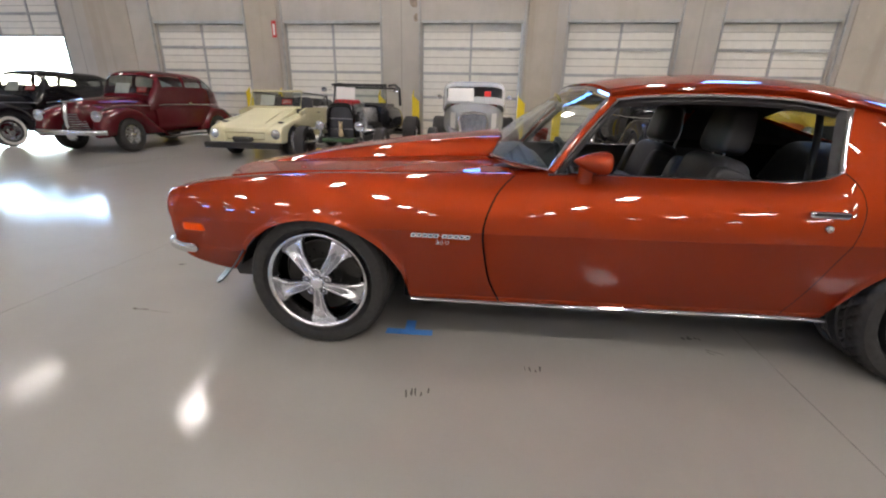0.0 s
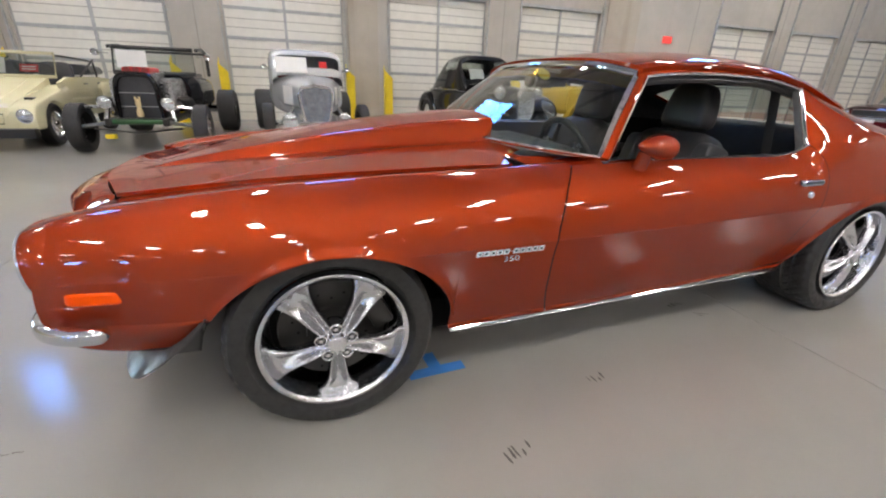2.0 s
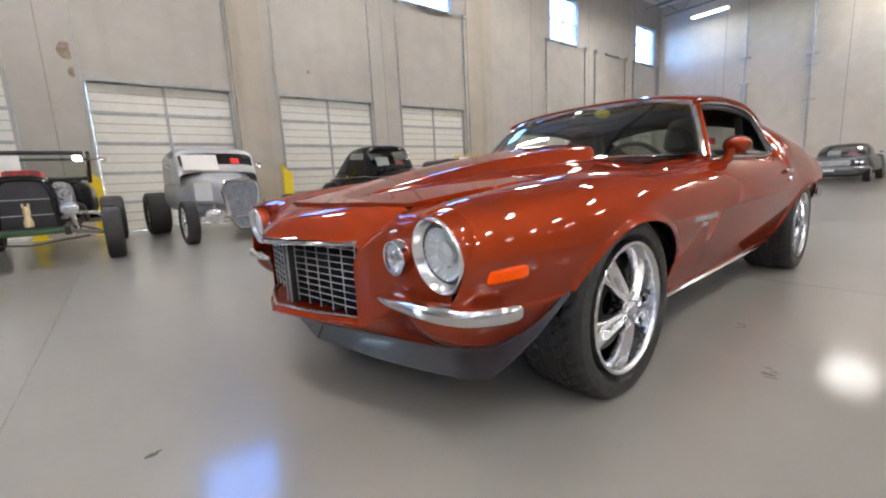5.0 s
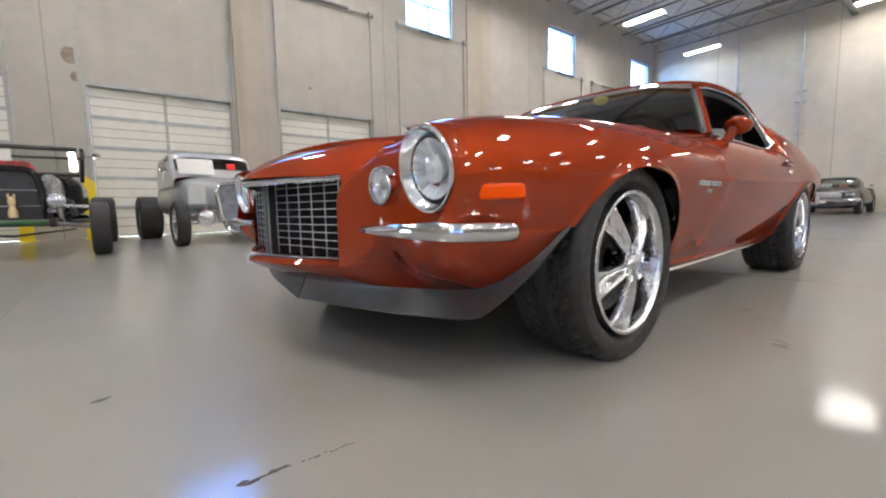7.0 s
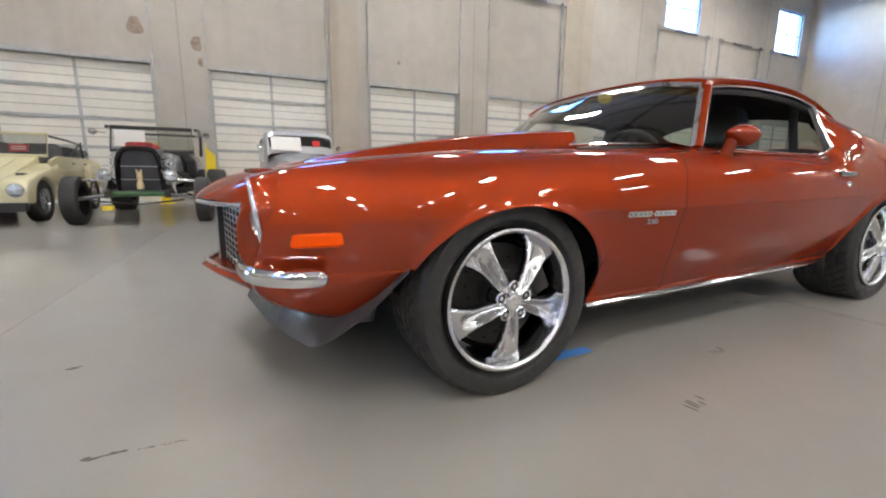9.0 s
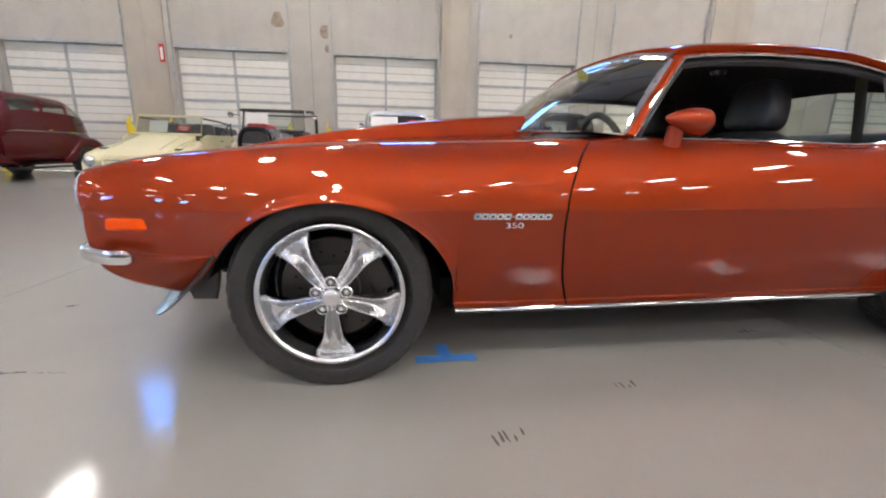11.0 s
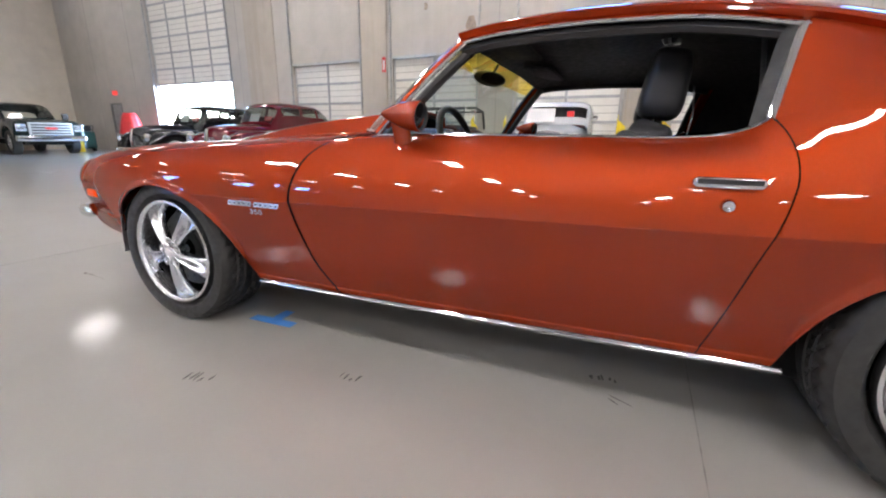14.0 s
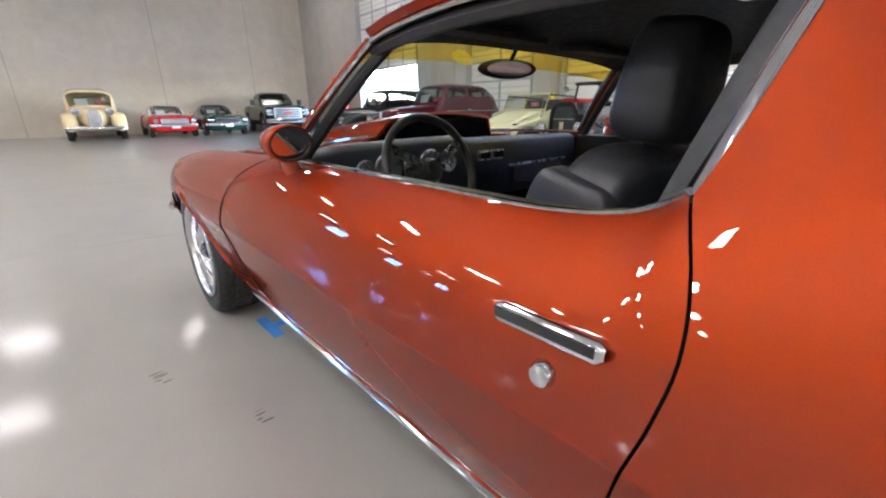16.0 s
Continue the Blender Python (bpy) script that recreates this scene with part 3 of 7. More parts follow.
# ---- pipes on the end wall ----
for y, r, lab, zs in ((6.52, 0.03, "grey rainwater pipe on the end wall", (2.5, 4.45, 5.6)), (4.12, 0.035, "thin steel conduit on the end wall", (3.35, 4.75, 5.2)), (-3.2, 0.035, "thin steel conduit on the end wall", (3.35, 4.75, 5.2))):
    p = thing("pipe", pose(X1 - 0.12, y, 0), lab, "pipe", "wall pipes")
    part("tube", tube([(0, 0, 0.02 if y < 6 else 4.5), (0, 0, H - 0.7)], r, 10), M["steel"], p)
    for z in zs:
        part("clamp", box(-0.02, 0.12, -r - 0.17, r + 0.17, z, z + 0.04), M["steel"], p, smooth=False)
    if y > 6:
        part("lower_duct", box(-0.05, 0.118, -0.12, 0.12, 2.41, 4.5, 0.01), M["steel"], p, "wide grey cable duct", smooth=False)
p = thing("electrical_panel", pose(X1 - 0.002, 6.52, 0), "grey electrical cabinet under the pipe", "cabinet")
part("body", box(-0.2, 0, -0.27, 0.27, 0.9, 2.4, 0.01), M["steel"], p, smooth=False)
part("door", box(-0.215, -0.201, -0.23, 0.23, 0.95, 2.35, 0.004), M["steel"], p, smooth=False)

# ---- the orange coupe: x runs from nose to tail from the front hubs, y = 0 is its middle, its left side is at y < 0 ----
WB = 2.563
y_crease = curve((-0.76, 0.80), (-0.70, 0.835), (-0.57, 0.868), (-0.4, 0.902), (-0.2, 0.925), (0.1, 0.94), (0.7, 0.945), (1.5, 0.948), (2.1, 0.945), (2.7, 0.955), (3.2, 0.925), (3.55, 0.86), (3.66, 0.80))
z_crease = curve((-0.76, 0.565), (-0.5, 0.575), (0.3, 0.586), (1.2, 0.595), (2.1, 0.612), (2.7, 0.635), (3.3, 0.63), (3.66, 0.62))
y_top = curve((-0.76, 0.735), (-0.70, 0.755), (-0.5, 0.775), (0.0, 0.785), (0.5, 0.79), (0.95, 0.799), (1.25, 0.8045), (1.55, 0.808), (1.9, 0.811), (2.03, 0.816), (2.066, 0.824), (2.12, 0.838), (2.3, 0.865), (2.7, 0.86), (3.1, 0.80), (3.3, 0.77), (3.66, 0.70))
z_top = curve((-0.76, 0.655), (-0.70, 0.683), (-0.6, 0.708), (-0.41, 0.735), (-0.18, 0.758), (0.04, 0.772), (0.46, 0.787), (0.80, 0.803), (0.95, 0.809), (1.12, 0.8135), (1.3, 0.8150), (1.55, 0.8145), (1.85, 0.813), (1.93, 0.817), (2.0, 0.828), (2.037, 0.842), (2.055, 0.854), (2.066, 0.863), (2.09, 0.872), (2.15, 0.879), (2.4, 0.876), (2.8, 0.86), (3.3, 0.835), (3.66, 0.79))
z_shoulder = curve((-0.76, 0.655), (-0.70, 0.683), (-0.6, 0.708), (-0.41, 0.735), (-0.18, 0.758), (0.04, 0.772), (0.46, 0.787), (0.80, 0.803), (0.95, 0.809), (1.12, 0.8135), (1.3, 0.8165), (1.6, 0.820), (1.9, 0.826), (2.1, 0.842), (2.4, 0.865), (2.8, 0.86), (3.3, 0.835), (3.66, 0.79))
y_base = curve((-0.76, 0.66), (-0.6, 0.74), (-0.35, 0.79), (0.4, 0.80), (2.2, 0.80), (2.7, 0.80), (3.2, 0.78), (3.66, 0.70))
z_base = curve((-0.76, 0.30), (-0.4, 0.24), (0.41, 0.225), (2.2, 0.247), (2.6, 0.25), (3.15, 0.29), (3.66, 0.35))


def z_bot(x):
    """The lower edge of the side: valance seam, front arch, sill, rear arch, tail."""
    q = (x - 0.012) / 0.385
    if abs(q) < 1:
        return max(z_base(x) if x > 0 else 0.44, 0.27 + 0.337 * math.sqrt(1 - q * q))
    q = (x - 2.60) / 0.42
    if abs(q) < 1:
        return max(z_base(x), 0.24 + 0.378 * (1 - abs(q) ** 2.25) ** 0.444)
    return 0.44 if x < -0.3 else z_base(x)


def section(x, q):
    """The whole flank at x: q 0..1 from the sill to the crease, 1..2 from there to the crest."""
    yc, zc, yt, zt, yb, zb = y_crease(x), z_crease(x), y_top(x), z_top(x), y_base(x), z_base(x)
    if q <= 1:
        t = q
        f = mixf(1.0, 0.77, step(-0.42, 0.15, x))  # the crease fades out towards the nose
        b0, b1, b2, b3 = (1 - t) ** 3, 3 * t * (1 - t) ** 2, 3 * t * t * (1 - t), t ** 3
        return (b0 * yb + b1 * mixf(yb, yc, 0.56) + b2 * mixf(yb, yc, f) + b3 * yc, b0 * zb + b1 * mixf(zb, zc, 0.36) + b2 * mixf(zb, zc, 0.72) + b3 * zc)
    t = q - 1
    k = step(1.96, 2.3, x) * (1 - step(2.9, 3.3, x))
    cy, cz = mixf(yc - 0.010, 0.923, k), mixf(zc, mixf(z_shoulder(x), zt, 0.45), mixf(0.80, 0.55, k))
    return ((1 - t) ** 2 * yc + 2 * t * (1 - t) * cy + t * t * yt, (1 - t) ** 2 * zc + 2 * t * (1 - t) * cz + t * t * zt)


def cut_of(x):
    """Where on the flank's section the lower edge lies."""
    z = z_bot(x)
    if z <= z_base(x) + 1e-4:
        return 0.0
    lo, hi = 0.0, 1.6
    for _ in range(22):
        m = (lo + hi) / 2
        lo, hi = (m, hi) if section(x, m)[1] < z else (lo, m)
    return (lo + hi) / 2


def side(x, v):
    """A point of the skin's half at y > 0: v 0..1 lower side, 1..2 upper side to the crest; flared at the arches' lips."""
    q0 = cut_of(x)
    qc = max(1.0, q0 + 0.12)
    q = mixf(q0, qc, v) if v <= 1 else mixf(qc, 2.0, v - 1)
    y, z = section(x, q)
    if q0 == 0 and x > 0:
        y += 0.0045 * (1 - step(0.050, 0.066, q))
    if q0 > 0 and x > -0.33:
        y += 0.010 * math.exp(-((q - q0) / 0.07) ** 2) * min(1, q0 / 0.3)
    return (y, z)


def y_bot(x):
    return side(x, 0)[0]


front_seam = curve((0, 0.815), (0.4, 0.755), (1.0, 0.725), (1.5, 0.765), (2.0, 0.845))
rear_seam = curve((0, 2.005), (0.5, 2.045), (1.0, 2.084), (1.2, 2.101), (1.4, 2.109), (1.5, 2.107), (1.65, 2.098), (1.8, 2.084), (1.9, 2.0745), (2.0, 2.066))
hood_seam = curve((-0.74, 0.392), (-0.66, 0.442), (-0.59, 0.490), (-0.45, 0.535), (0.0, 0.60), (0.5, 0.63), (0.86, 0.66))


def seam_dip(x):
    if x < -0.59:
        return z_top(x) - mixf(0.592, z_top(-0.59) - 0.016, max(0, x + 0.742) / 0.152) + 0.002
    return 0.016 + 0.008 * step(0.4, 0.8, x)


GAP = 0.0018


def fender_at(u, t):
    # u runs along the car, t from the lower edge over the crest to the bonnet's seam
    v = min(2.0, t * 2.7)
    xe = front_seam(v) - 1.4 * GAP
    s = u
    x0 = -0.690 - 0.034 * abs(v - 1.0) ** 1.2
    if t * 2.7 > 2.0:
        x0 += 0.124 * step(0.05, 0.75, (t * 2.7 - 2.0) / 0.7)
    x = mixf(x0, xe, s)
    if t * 2.7 <= 2.0:
        y, z = side(x, v)
        return (x, -y - 0.0024 * math.exp(-((xe - x) / 0.05) ** 2), z)  # its rear edge stands a little proud of the door
    w = (t * 2.7 - 2.0) / 0.7
    y1, z1 = side(x, 2.0)
    ys = hood_seam(x)
    dip = seam_dip(x)
    z = z1 + 0.012 * math.sin(math.pi * min(1, w * 1.6)) * (1 - w) - dip * step(0.15, 1, w)
    return (x, -mixf(y1, ys, w), z)


def spread(n, marks, dense=0.5):
    """n values from 0 to 1, closer together near the marks."""
    ts = np.linspace(0, 1, 2001)
    w = np.ones_like(ts)
    for m in marks:
        w += dense * 8 * np.exp(-((ts - m) / 0.03) ** 2)
    c = np.cumsum(w)
    c = (c - c[0]) / (c[-1] - c[0])
    return np.interp(np.linspace(0, 1, n), c, ts)


def sheet(fn, us, vs_):
    n = len(vs_)
    V = [fn(u, v) for u in us for v in vs_]
    F = [(i * n + j, (i + 1) * n + j, (i + 1) * n + j + 1, i * n + j + 1) for i in range(len(us) - 1) for j in range(n - 1)]
    return V, F


def both(name, geo, mat, car, label="", sharp=50):
    a = part(name, geo, mat, car, label, sharp=sharp)
    b = part(name, mirrored(geo), mat, car, label, sharp=sharp)
    return a, b


CAR = thing("coupe_car", pose(0, 0, 0, 0, 0, 2.2) @ pose(0, 0.86, 0), "burnt orange metallic classic two-door coupe with chrome wheels", "car")
us_f = spread(96, [0.27, 0.765, 0.27 + 0.24, 0.77], 0.5)
LOW = np.array([0.0, 0.025, 0.048, 0.053, 0.058, 0.063, 0.068, 0.085, 0.13, 0.2, 0.3, 0.4, 0.5, 0.6, 0.7, 0.8, 0.9, 0.955, 0.976, 0.989, 1.0])
HIGH = np.array([1.013, 1.028, 1.055, *np.linspace(1.1, 2.0, 19)])  # closer rows round off the crease
vs_f = np.concatenate([LOW / 2.7, HIGH / 2.7, np.linspace(2 / 2.7, 1, 9)[1:]])
both("fender", sheet(fender_at, us_f, vs_f), M["orange"], CAR, "glossy orange front wing")


def door_at(u, t):
    v = t * 2
    x = mixf(front_seam(v) + 2.8 * GAP, rear_seam(v) - GAP, u)
    y, z = side(x, v)
    return (x, -y, z)


vs_d = np.concatenate([LOW, HIGH]) / 2
us_d = spread(56, [0.92, 0.97], 0.4)
doors = both("door", sheet(door_at, us_d, vs_d), M["orange"], CAR, "long orange door")


def quarter_at(u, t):
    v = t * 2
    x = mixf(rear_seam(v) + GAP, 3.64, u)
    y, z = side(x, v)
    return (x, -y, z)


us_q = spread(90, [0.07, 0.10, 0.59], 0.5)
both("quarter_panel", sheet(quarter_at, us_q, vs_d), M["orange"], CAR, "orange rear quarter panel")


def inner_at(u, t):
    x = mixf(-0.60, 3.5, u)
    y, z = side(x, 0.05 + t * 1.9)
    return (x, -y + 0.013, z)


# black sheet behind the skin, so that the panel gaps read as shade
both("inner_panel", flip(sheet(inner_at, spread(140, [0.07, 0.25, 0.68, 0.88], 0.5), np.linspace(0, 1, 25))), M["void"], CAR)

# bonnet with its cowl scoop
hood_z = curve((-0.72, 0.698), (-0.5, 0.728), (-0.3, 0.755), (0.0, 0.790), (0.4, 0.826), (0.74, 0.848))
scoop_h = curve((-0.60, 0.0), (-0.45, 0.012), (-0.2, 0.030), (0.1, 0.048), (0.45, 0.064), (0.78, 0.074))
scoop_w = curve((-0.60, 0.15), (-0.3, 0.195), (0.1, 0.235), (0.76, 0.270))


def hood_point(x, y):
    a = abs(y)
    ys = hood_seam(x) - 0.004
    ze = fender_at_seam_z(max(x, -0.59))
    q = a / ys
    z = mixf(hood_z(x), ze, q ** 1.7)
    w, h = scoop_w(x), scoop_h(x)
    foot = 0.045 + 0.5 * h
    k = min(1.0, max(0.0, (w + foot - a) / foot))
    z += h * (0.35 * k + 0.65 * k * k * (3 - 2 * k)) + 0.10 * h * (1 - min(1, a / w) ** 2)
    return z


def fender_at_seam_z(x):
    return side(x, 2.0)[1] - seam_dip(x)


def hood_front(s):
    return -0.705 + 0.115 * abs(s) ** 2.2


def hood_at(u, t):
    # rows follow the scoop's upper edge and its foot
    s = 2 * t - 1
    a = abs(s)
    yy = a * 0.62
    yf = 0.15 * a / 0.40 if a < 0.40 else (0.15 + 0.03 * (a - 0.40) / 0.08 if a < 0.48 else mixf(0.18, 0.486, (a - 0.48) / 0.52))
    x = mixf(hood_front(yf / 0.486), (0.790 if a < 0.40 else mixf(0.790, 0.745, min(1, (a - 0.40) / 0.08))) if yy < 0.34 else 0.745 + 0.42 * (yy - 0.30), u)
    w = scoop_w(x)
    foot = 0.045 + 0.5 * scoop_h(x)
    ys = hood_seam(x) - 0.004
    if a < 0.40:
        y = w * a / 0.40
    elif a < 0.48:
        y = w + foot * (a - 0.40) / 0.08
    else:
        y = mixf(w + foot, ys, (a - 0.48) / 0.52)
    y = math.copysign(y, s)
    return (x, y, hood_point(x, y))


hs = sorted({*np.linspace(0, 0.26, 14), *np.linspace(0.26, 0.30, 11), *np.linspace(0.30, 0.70, 21), *np.linspace(0.70, 0.74, 11), *np.linspace(0.74, 1, 14)})
part("hood", thick(flip(sheet(hood_at, np.linspace(0, 1, 50), hs)), 0.012), M["orange"], CAR, "orange bonnet with raised cowl scoop", sharp=60)
# flat black sheet: the opening's shade is its colour
part("scoop_opening", flip(grid(lambda u, v: (mixf(0.735, 0.778, v), mixf(-0.285, 0.285, u), mixf(0.83, 0.908, v)), 8, 3)), M["void"], CAR, "black sheet for the shade inside the scoop opening")

# nose: header panel, grille mouth, lower lip
def nose_x(y):
    return -0.892 + 0.52 * abs(y) ** 1.3 * (1 - 0.5 * math.exp(-(y / 0.05) ** 2))


def header_at(u, t):
    s = 2 * t - 1
    y = s * 0.388
    yb = s * (hood_seam(-0.59) - 0.004)
    x = mixf(nose_x(y), hood_front(s) - 0.0025, u)
    yy = mixf(y, yb, u)
    zf = 0.603 - 0.012 * abs(s) ** 2.2
    zb = hood_point(hood_front(s), yb)
    z = mixf(zf, zb, u ** mixf(0.8, 1.0, abs(s))) + 0.012 * math.sin(math.pi * u) * (1 - s ** 4)
    return (x, yy, z - 0.010 * (1 - u) * max(0.0, (abs(s) - 0.8) / 0.2) ** 2)


face_x = curve((0, -0.752), (0.12, -0.744), (0.25, -0.716), (0.45, -0.678), (0.7, -0.664), (1, -0.655))
face_y = curve((0, 0.394), (0.12, 0.404), (0.25, 0.430), (0.45, 0.490), (0.7, 0.60), (1, 0.74))


def face_low(u):
    return mixf(0.330, 0.355, step(0.1, 0.5, u))


def brow(u, w):
    # the rounded shoulder from the nose panel's or wing's edge down to the upright face
    x, y = face_x(u), face_y(u)
    if u < 0.45:
        top = Vector(header_at(u / 0.45, 1.0))
        way = top - Vector(header_at(u / 0.45, 0.96))
        way = way.normalized() * 0.030
    else:
        top = Vector(fender_at(0, (2 + 0.7 * mixf(1, 0.05, (u - 0.45) / 0.55)) / 2.7))
        top.y = -top.y
        way = Vector((x - top.x, y - top.y, -0.010)) * 0.6
    low = Vector((x, y, top.z - 0.070))
    c1, c2 = top + way, Vector((x, y, mixf(low.z, top.z, 0.65)))
    p = top * (1 - w) ** 3 + c1 * 3 * w * (1 - w) ** 2 + c2 * 3 * w * w * (1 - w) + low * w ** 3
    return (p.x, -p.y, p.z)


def nose_at(u, t):
    # half of the nose: from its middle over the top to the shoulder, then down the cheek beside the grille
    if t < 0.6:
        p = header_at(u, 0.5 + 0.5 * t / 0.6)
        return (p[0], -p[1], p[2])
    if t < 0.8:
        return brow(0.45 * u, (t - 0.6) / 0.2)
    p = brow(0.45 * u, 1.0)
    return (p[0], p[1], mixf(p[2], face_low(0.45 * u), (t - 0.8) / 0.2))


def face_at(u, t):
    # body-coloured face behind the parking light, back to the headlight's pod
    uf = mixf(0.45, 1.0, u)
    p = brow(uf, min(1.0, t / 0.4))
    return (p[0], p[1], mixf(p[2], face_low(uf), max(0.0, (t - 0.4) / 0.6)))


half_nose = sheet(nose_at, np.linspace(0, 1, 22), np.linspace(0, 1, 51))
both("header_panel", half_nose, M["orange"], CAR, "pointed orange nose panel with rounded cheeks", sharp=80)
both("nose_face", grid(face_at, 30, 26), M["orange"], CAR, sharp=80)

apron_x = curve((0, -0.890), (0.15, -0.836), (0.30, -0.756), (0.42, -0.704), (0.55, -0.722), (0.66, -0.716), (0.76, -0.670), (0.87, -0.540), (1.0, -0.324))
apron_y = curve((0, 0.0), (0.15, 0.18), (0.30, 0.375), (0.42, 0.47), (0.55, 0.62), (0.66, 0.745), (0.74, 0.812))
apron_z = curve((0, 0.330), (0.15, 0.331), (0.30, 0.335), (0.42, 0.372), (0.55, 0.4397), (1.0, 0.4397))


def apron_top(u):
    x = apron_x(u)
    y = apron_y(u) if u < 0.66 else mixf(apron_y(u), y_bot(x) - 0.0006, step(0.66, 0.78, u))
    return Vector((x, y, apron_z(u)))


dam_x = curve((0, -0.690), (0.33, -0.640), (0.55, -0.568), (0.64, -0.522), (0.70, -0.492), (0.85, -0.412), (1.0, -0.328))
dam_y = curve((0, 0.0), (0.33, 0.38), (0.55, 0.635), (0.64, 0.712), (0.70, 0.748), (0.85, 0.822), (1.0, 0.878))
dam_top = curve((0, 0.243), (0.33, 0.260), (0.55, 0.272), (0.64, 0.277), (0.70, 0.287), (0.85, 0.352), (1.0, 0.445))
low_x = curve((0, -0.722), (0.33, -0.668), (0.55, -0.608), (0.62, -0.582), (0.66, -0.560), (0.70, -0.530), (0.85, -0.428), (1.0, -0.330))
low_y = curve((0, 0.0), (0.33, 0.40), (0.55, 0.672), (0.62, 0.742), (0.65, 0.766), (0.70, 0.784), (0.85, 0.838), (1.0, 0.882))
dam_low = curve((0, 0.172), (0.33, 0.190), (0.55, 0.206), (0.62, 0.210), (0.66, 0.216), (0.70, 0.232), (0.85, 0.322), (1.0, 0.432))


def apron_at(u, t):
    # from under the grille round the corner to the front arch; t from top to bottom
    a, b = apron_top(u), Vector((dam_x(u), dam_y(u)))
    e = mixf(1.15, 2.1, step(0.5, 0.72, u))
    o = 0.030 * math.sin(math.pi * t) * (0.55 * step(0.0, 0.2, u) - 0.75 * math.exp(-((u - 0.44) / 0.09) ** 2) + 0.9 * math.exp(-((u - 0.60) / 0.09) ** 2)) * (1 - 0.8 * step(0.66, 0.85, u))
    d = Vector((-0.9, 0.25)).lerp(Vector((-0.35, 1)), step(0.5, 0.85, u))
    zb = dam_top(u) - 0.006
    return (mixf(a.x, b.x + 0.004, t ** e) + d.x * o, -(mixf(a.y, b.y - 0.004, t ** e) + d.y * o), mixf(a.z, zb, t))


both("valance", grid(apron_at, 90, 18), M["orange"], CAR, "orange lower valance")


def dam_at(u, t):
    k = t ** 1.25
    return (mixf(dam_x(u), low_x(u), k) - 0.004, -mixf(dam_y(u), low_y(u), k) - 0.004, mixf(dam_top(u), dam_low(u), t))


dam_us = sorted({*np.linspace(0, 0.55, 22), *np.linspace(0.55, 0.72, 18), *np.linspace(0.72, 1, 14)})
both("air_dam", thick(sheet(dam_at, dam_us, np.linspace(0, 1, 8)), 0.006), M["airdam"], CAR, "scuffed satin black chin spoiler", sharp=40)

for s in (-1, 1):
    outline = [(-0.470, 0.256), (-0.396, 0.254), (-0.381, 0.362), (-0.366, 0.430), (-0.372, 0.520), (-0.440, 0.520), (-0.500, 0.400), (-0.485, 0.300)]
    V = [(x, s * 0.728, z) for x, z in outline] + [(x, s * 0.736, z) for x, z in outline]
    n = len(outline)
    F = [tuple(range(n)), tuple(n + k for k in range(n))[::-1]] + [(k, n + k, n + (k + 1) % n, (k + 1) % n) for k in range(n)]
    part("splash_flap", (V, F if s > 0 else [f[::-1] for f in F]), M["airdam"], CAR, "satin black splash flap ahead of the wheel", smooth=False)
    part("flap_edge", tube([(-0.400, s * 0.733, 0.256), (-0.386, s * 0.733, 0.31), (-0.379, s * 0.733, 0.362), (-0.362, s * 0.733, 0.425)], 0.006, 6), M["black"], CAR)

# grille: two egg-crate halves set back in the mouth, with a dark divider between them
def grille_x(y):
    return -0.800 + 0.055 * abs(y) / 0.36


# the sheet's black stands for the shade behind the bars
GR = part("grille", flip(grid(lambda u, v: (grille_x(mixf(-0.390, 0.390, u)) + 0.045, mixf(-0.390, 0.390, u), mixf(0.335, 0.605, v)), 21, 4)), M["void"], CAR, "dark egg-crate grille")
for sd in (-1, 1):
    for k in range(1, 10):
        z = 0.357 + 0.0237 * k
        part("bar", tube([(grille_x(y), y, z) for y in (0.022 * sd, 0.386 * sd)], 0.0021, 6, ry=0.0018), M["steel"], GR)
    for k in range(6):
        y = sd * (0.024 + 0.0724 * k)
        part("upright", tube([(grille_x(y) + 0.002, y, 0.352), (grille_x(y) + 0.002, y, 0.596)], 0.0021, 6), M["steel"], GR)
        part("cell_wall", box(grille_x(y) + 0.004, grille_x(y) + 0.044, y - 0.001, y + 0.001, 0.352, 0.594), M["black"], GR, smooth=False)
part("divider", box(-0.822, -0.775, -0.019, 0.019, 0.345, 0.598, 0.004), M["black"], GR, "black centre divider")
for sd in (-1, 1):
    part("divider_edge", box(-0.824, -0.818, sd * 0.019 - 0.002, sd * 0.019 + 0.002, 0.350, 0.594), M["steel"], GR, smooth=False)
part("mouth_top", grid(lambda u, v: (lambda y: (mixf(nose_x(y) + 0.006, grille_x(y) + 0.05, v), y, 0.597))(mixf(-0.392, 0.392, u)), 31, 3), M["black"], CAR)
part("lip", flip(grid(lambda u, v: (lambda y: (mixf(apron_x(abs(y) / 1.25) + 0.001, grille_x(y) + 0.03, v), y, mixf(apron_z(abs(y) / 1.25), 0.346, min(1.0, v * 7))))(mixf(-0.386, 0.386, u)), 41, 15)), M["orange"], CAR, "pointed orange lip under the grille")
part("lower_trim", tube([(apron_x(abs(y) / 1.25) + 0.018, y, 0.351) for y in np.linspace(-0.384, 0.384, 35)], 0.008, 8, ry=0.006), M["chrome"], CAR, "thin chrome grille trim")
part("upper_trim", tube([(nose_x(y) + 0.008, y, 0.588) for y in np.linspace(-0.392, 0.392, 27)], 0.008, 8, ry=0.010), M["chrome"], CAR, "thin chrome grille trim")
# lamps and bumpers
def ring(profile, n=48):
    return lathe(profile, n, "x")


def scaled(geo, sy, sz):
    return [(v[0], v[1] * sy, v[2] * sz) for v in geo[0]], geo[1]


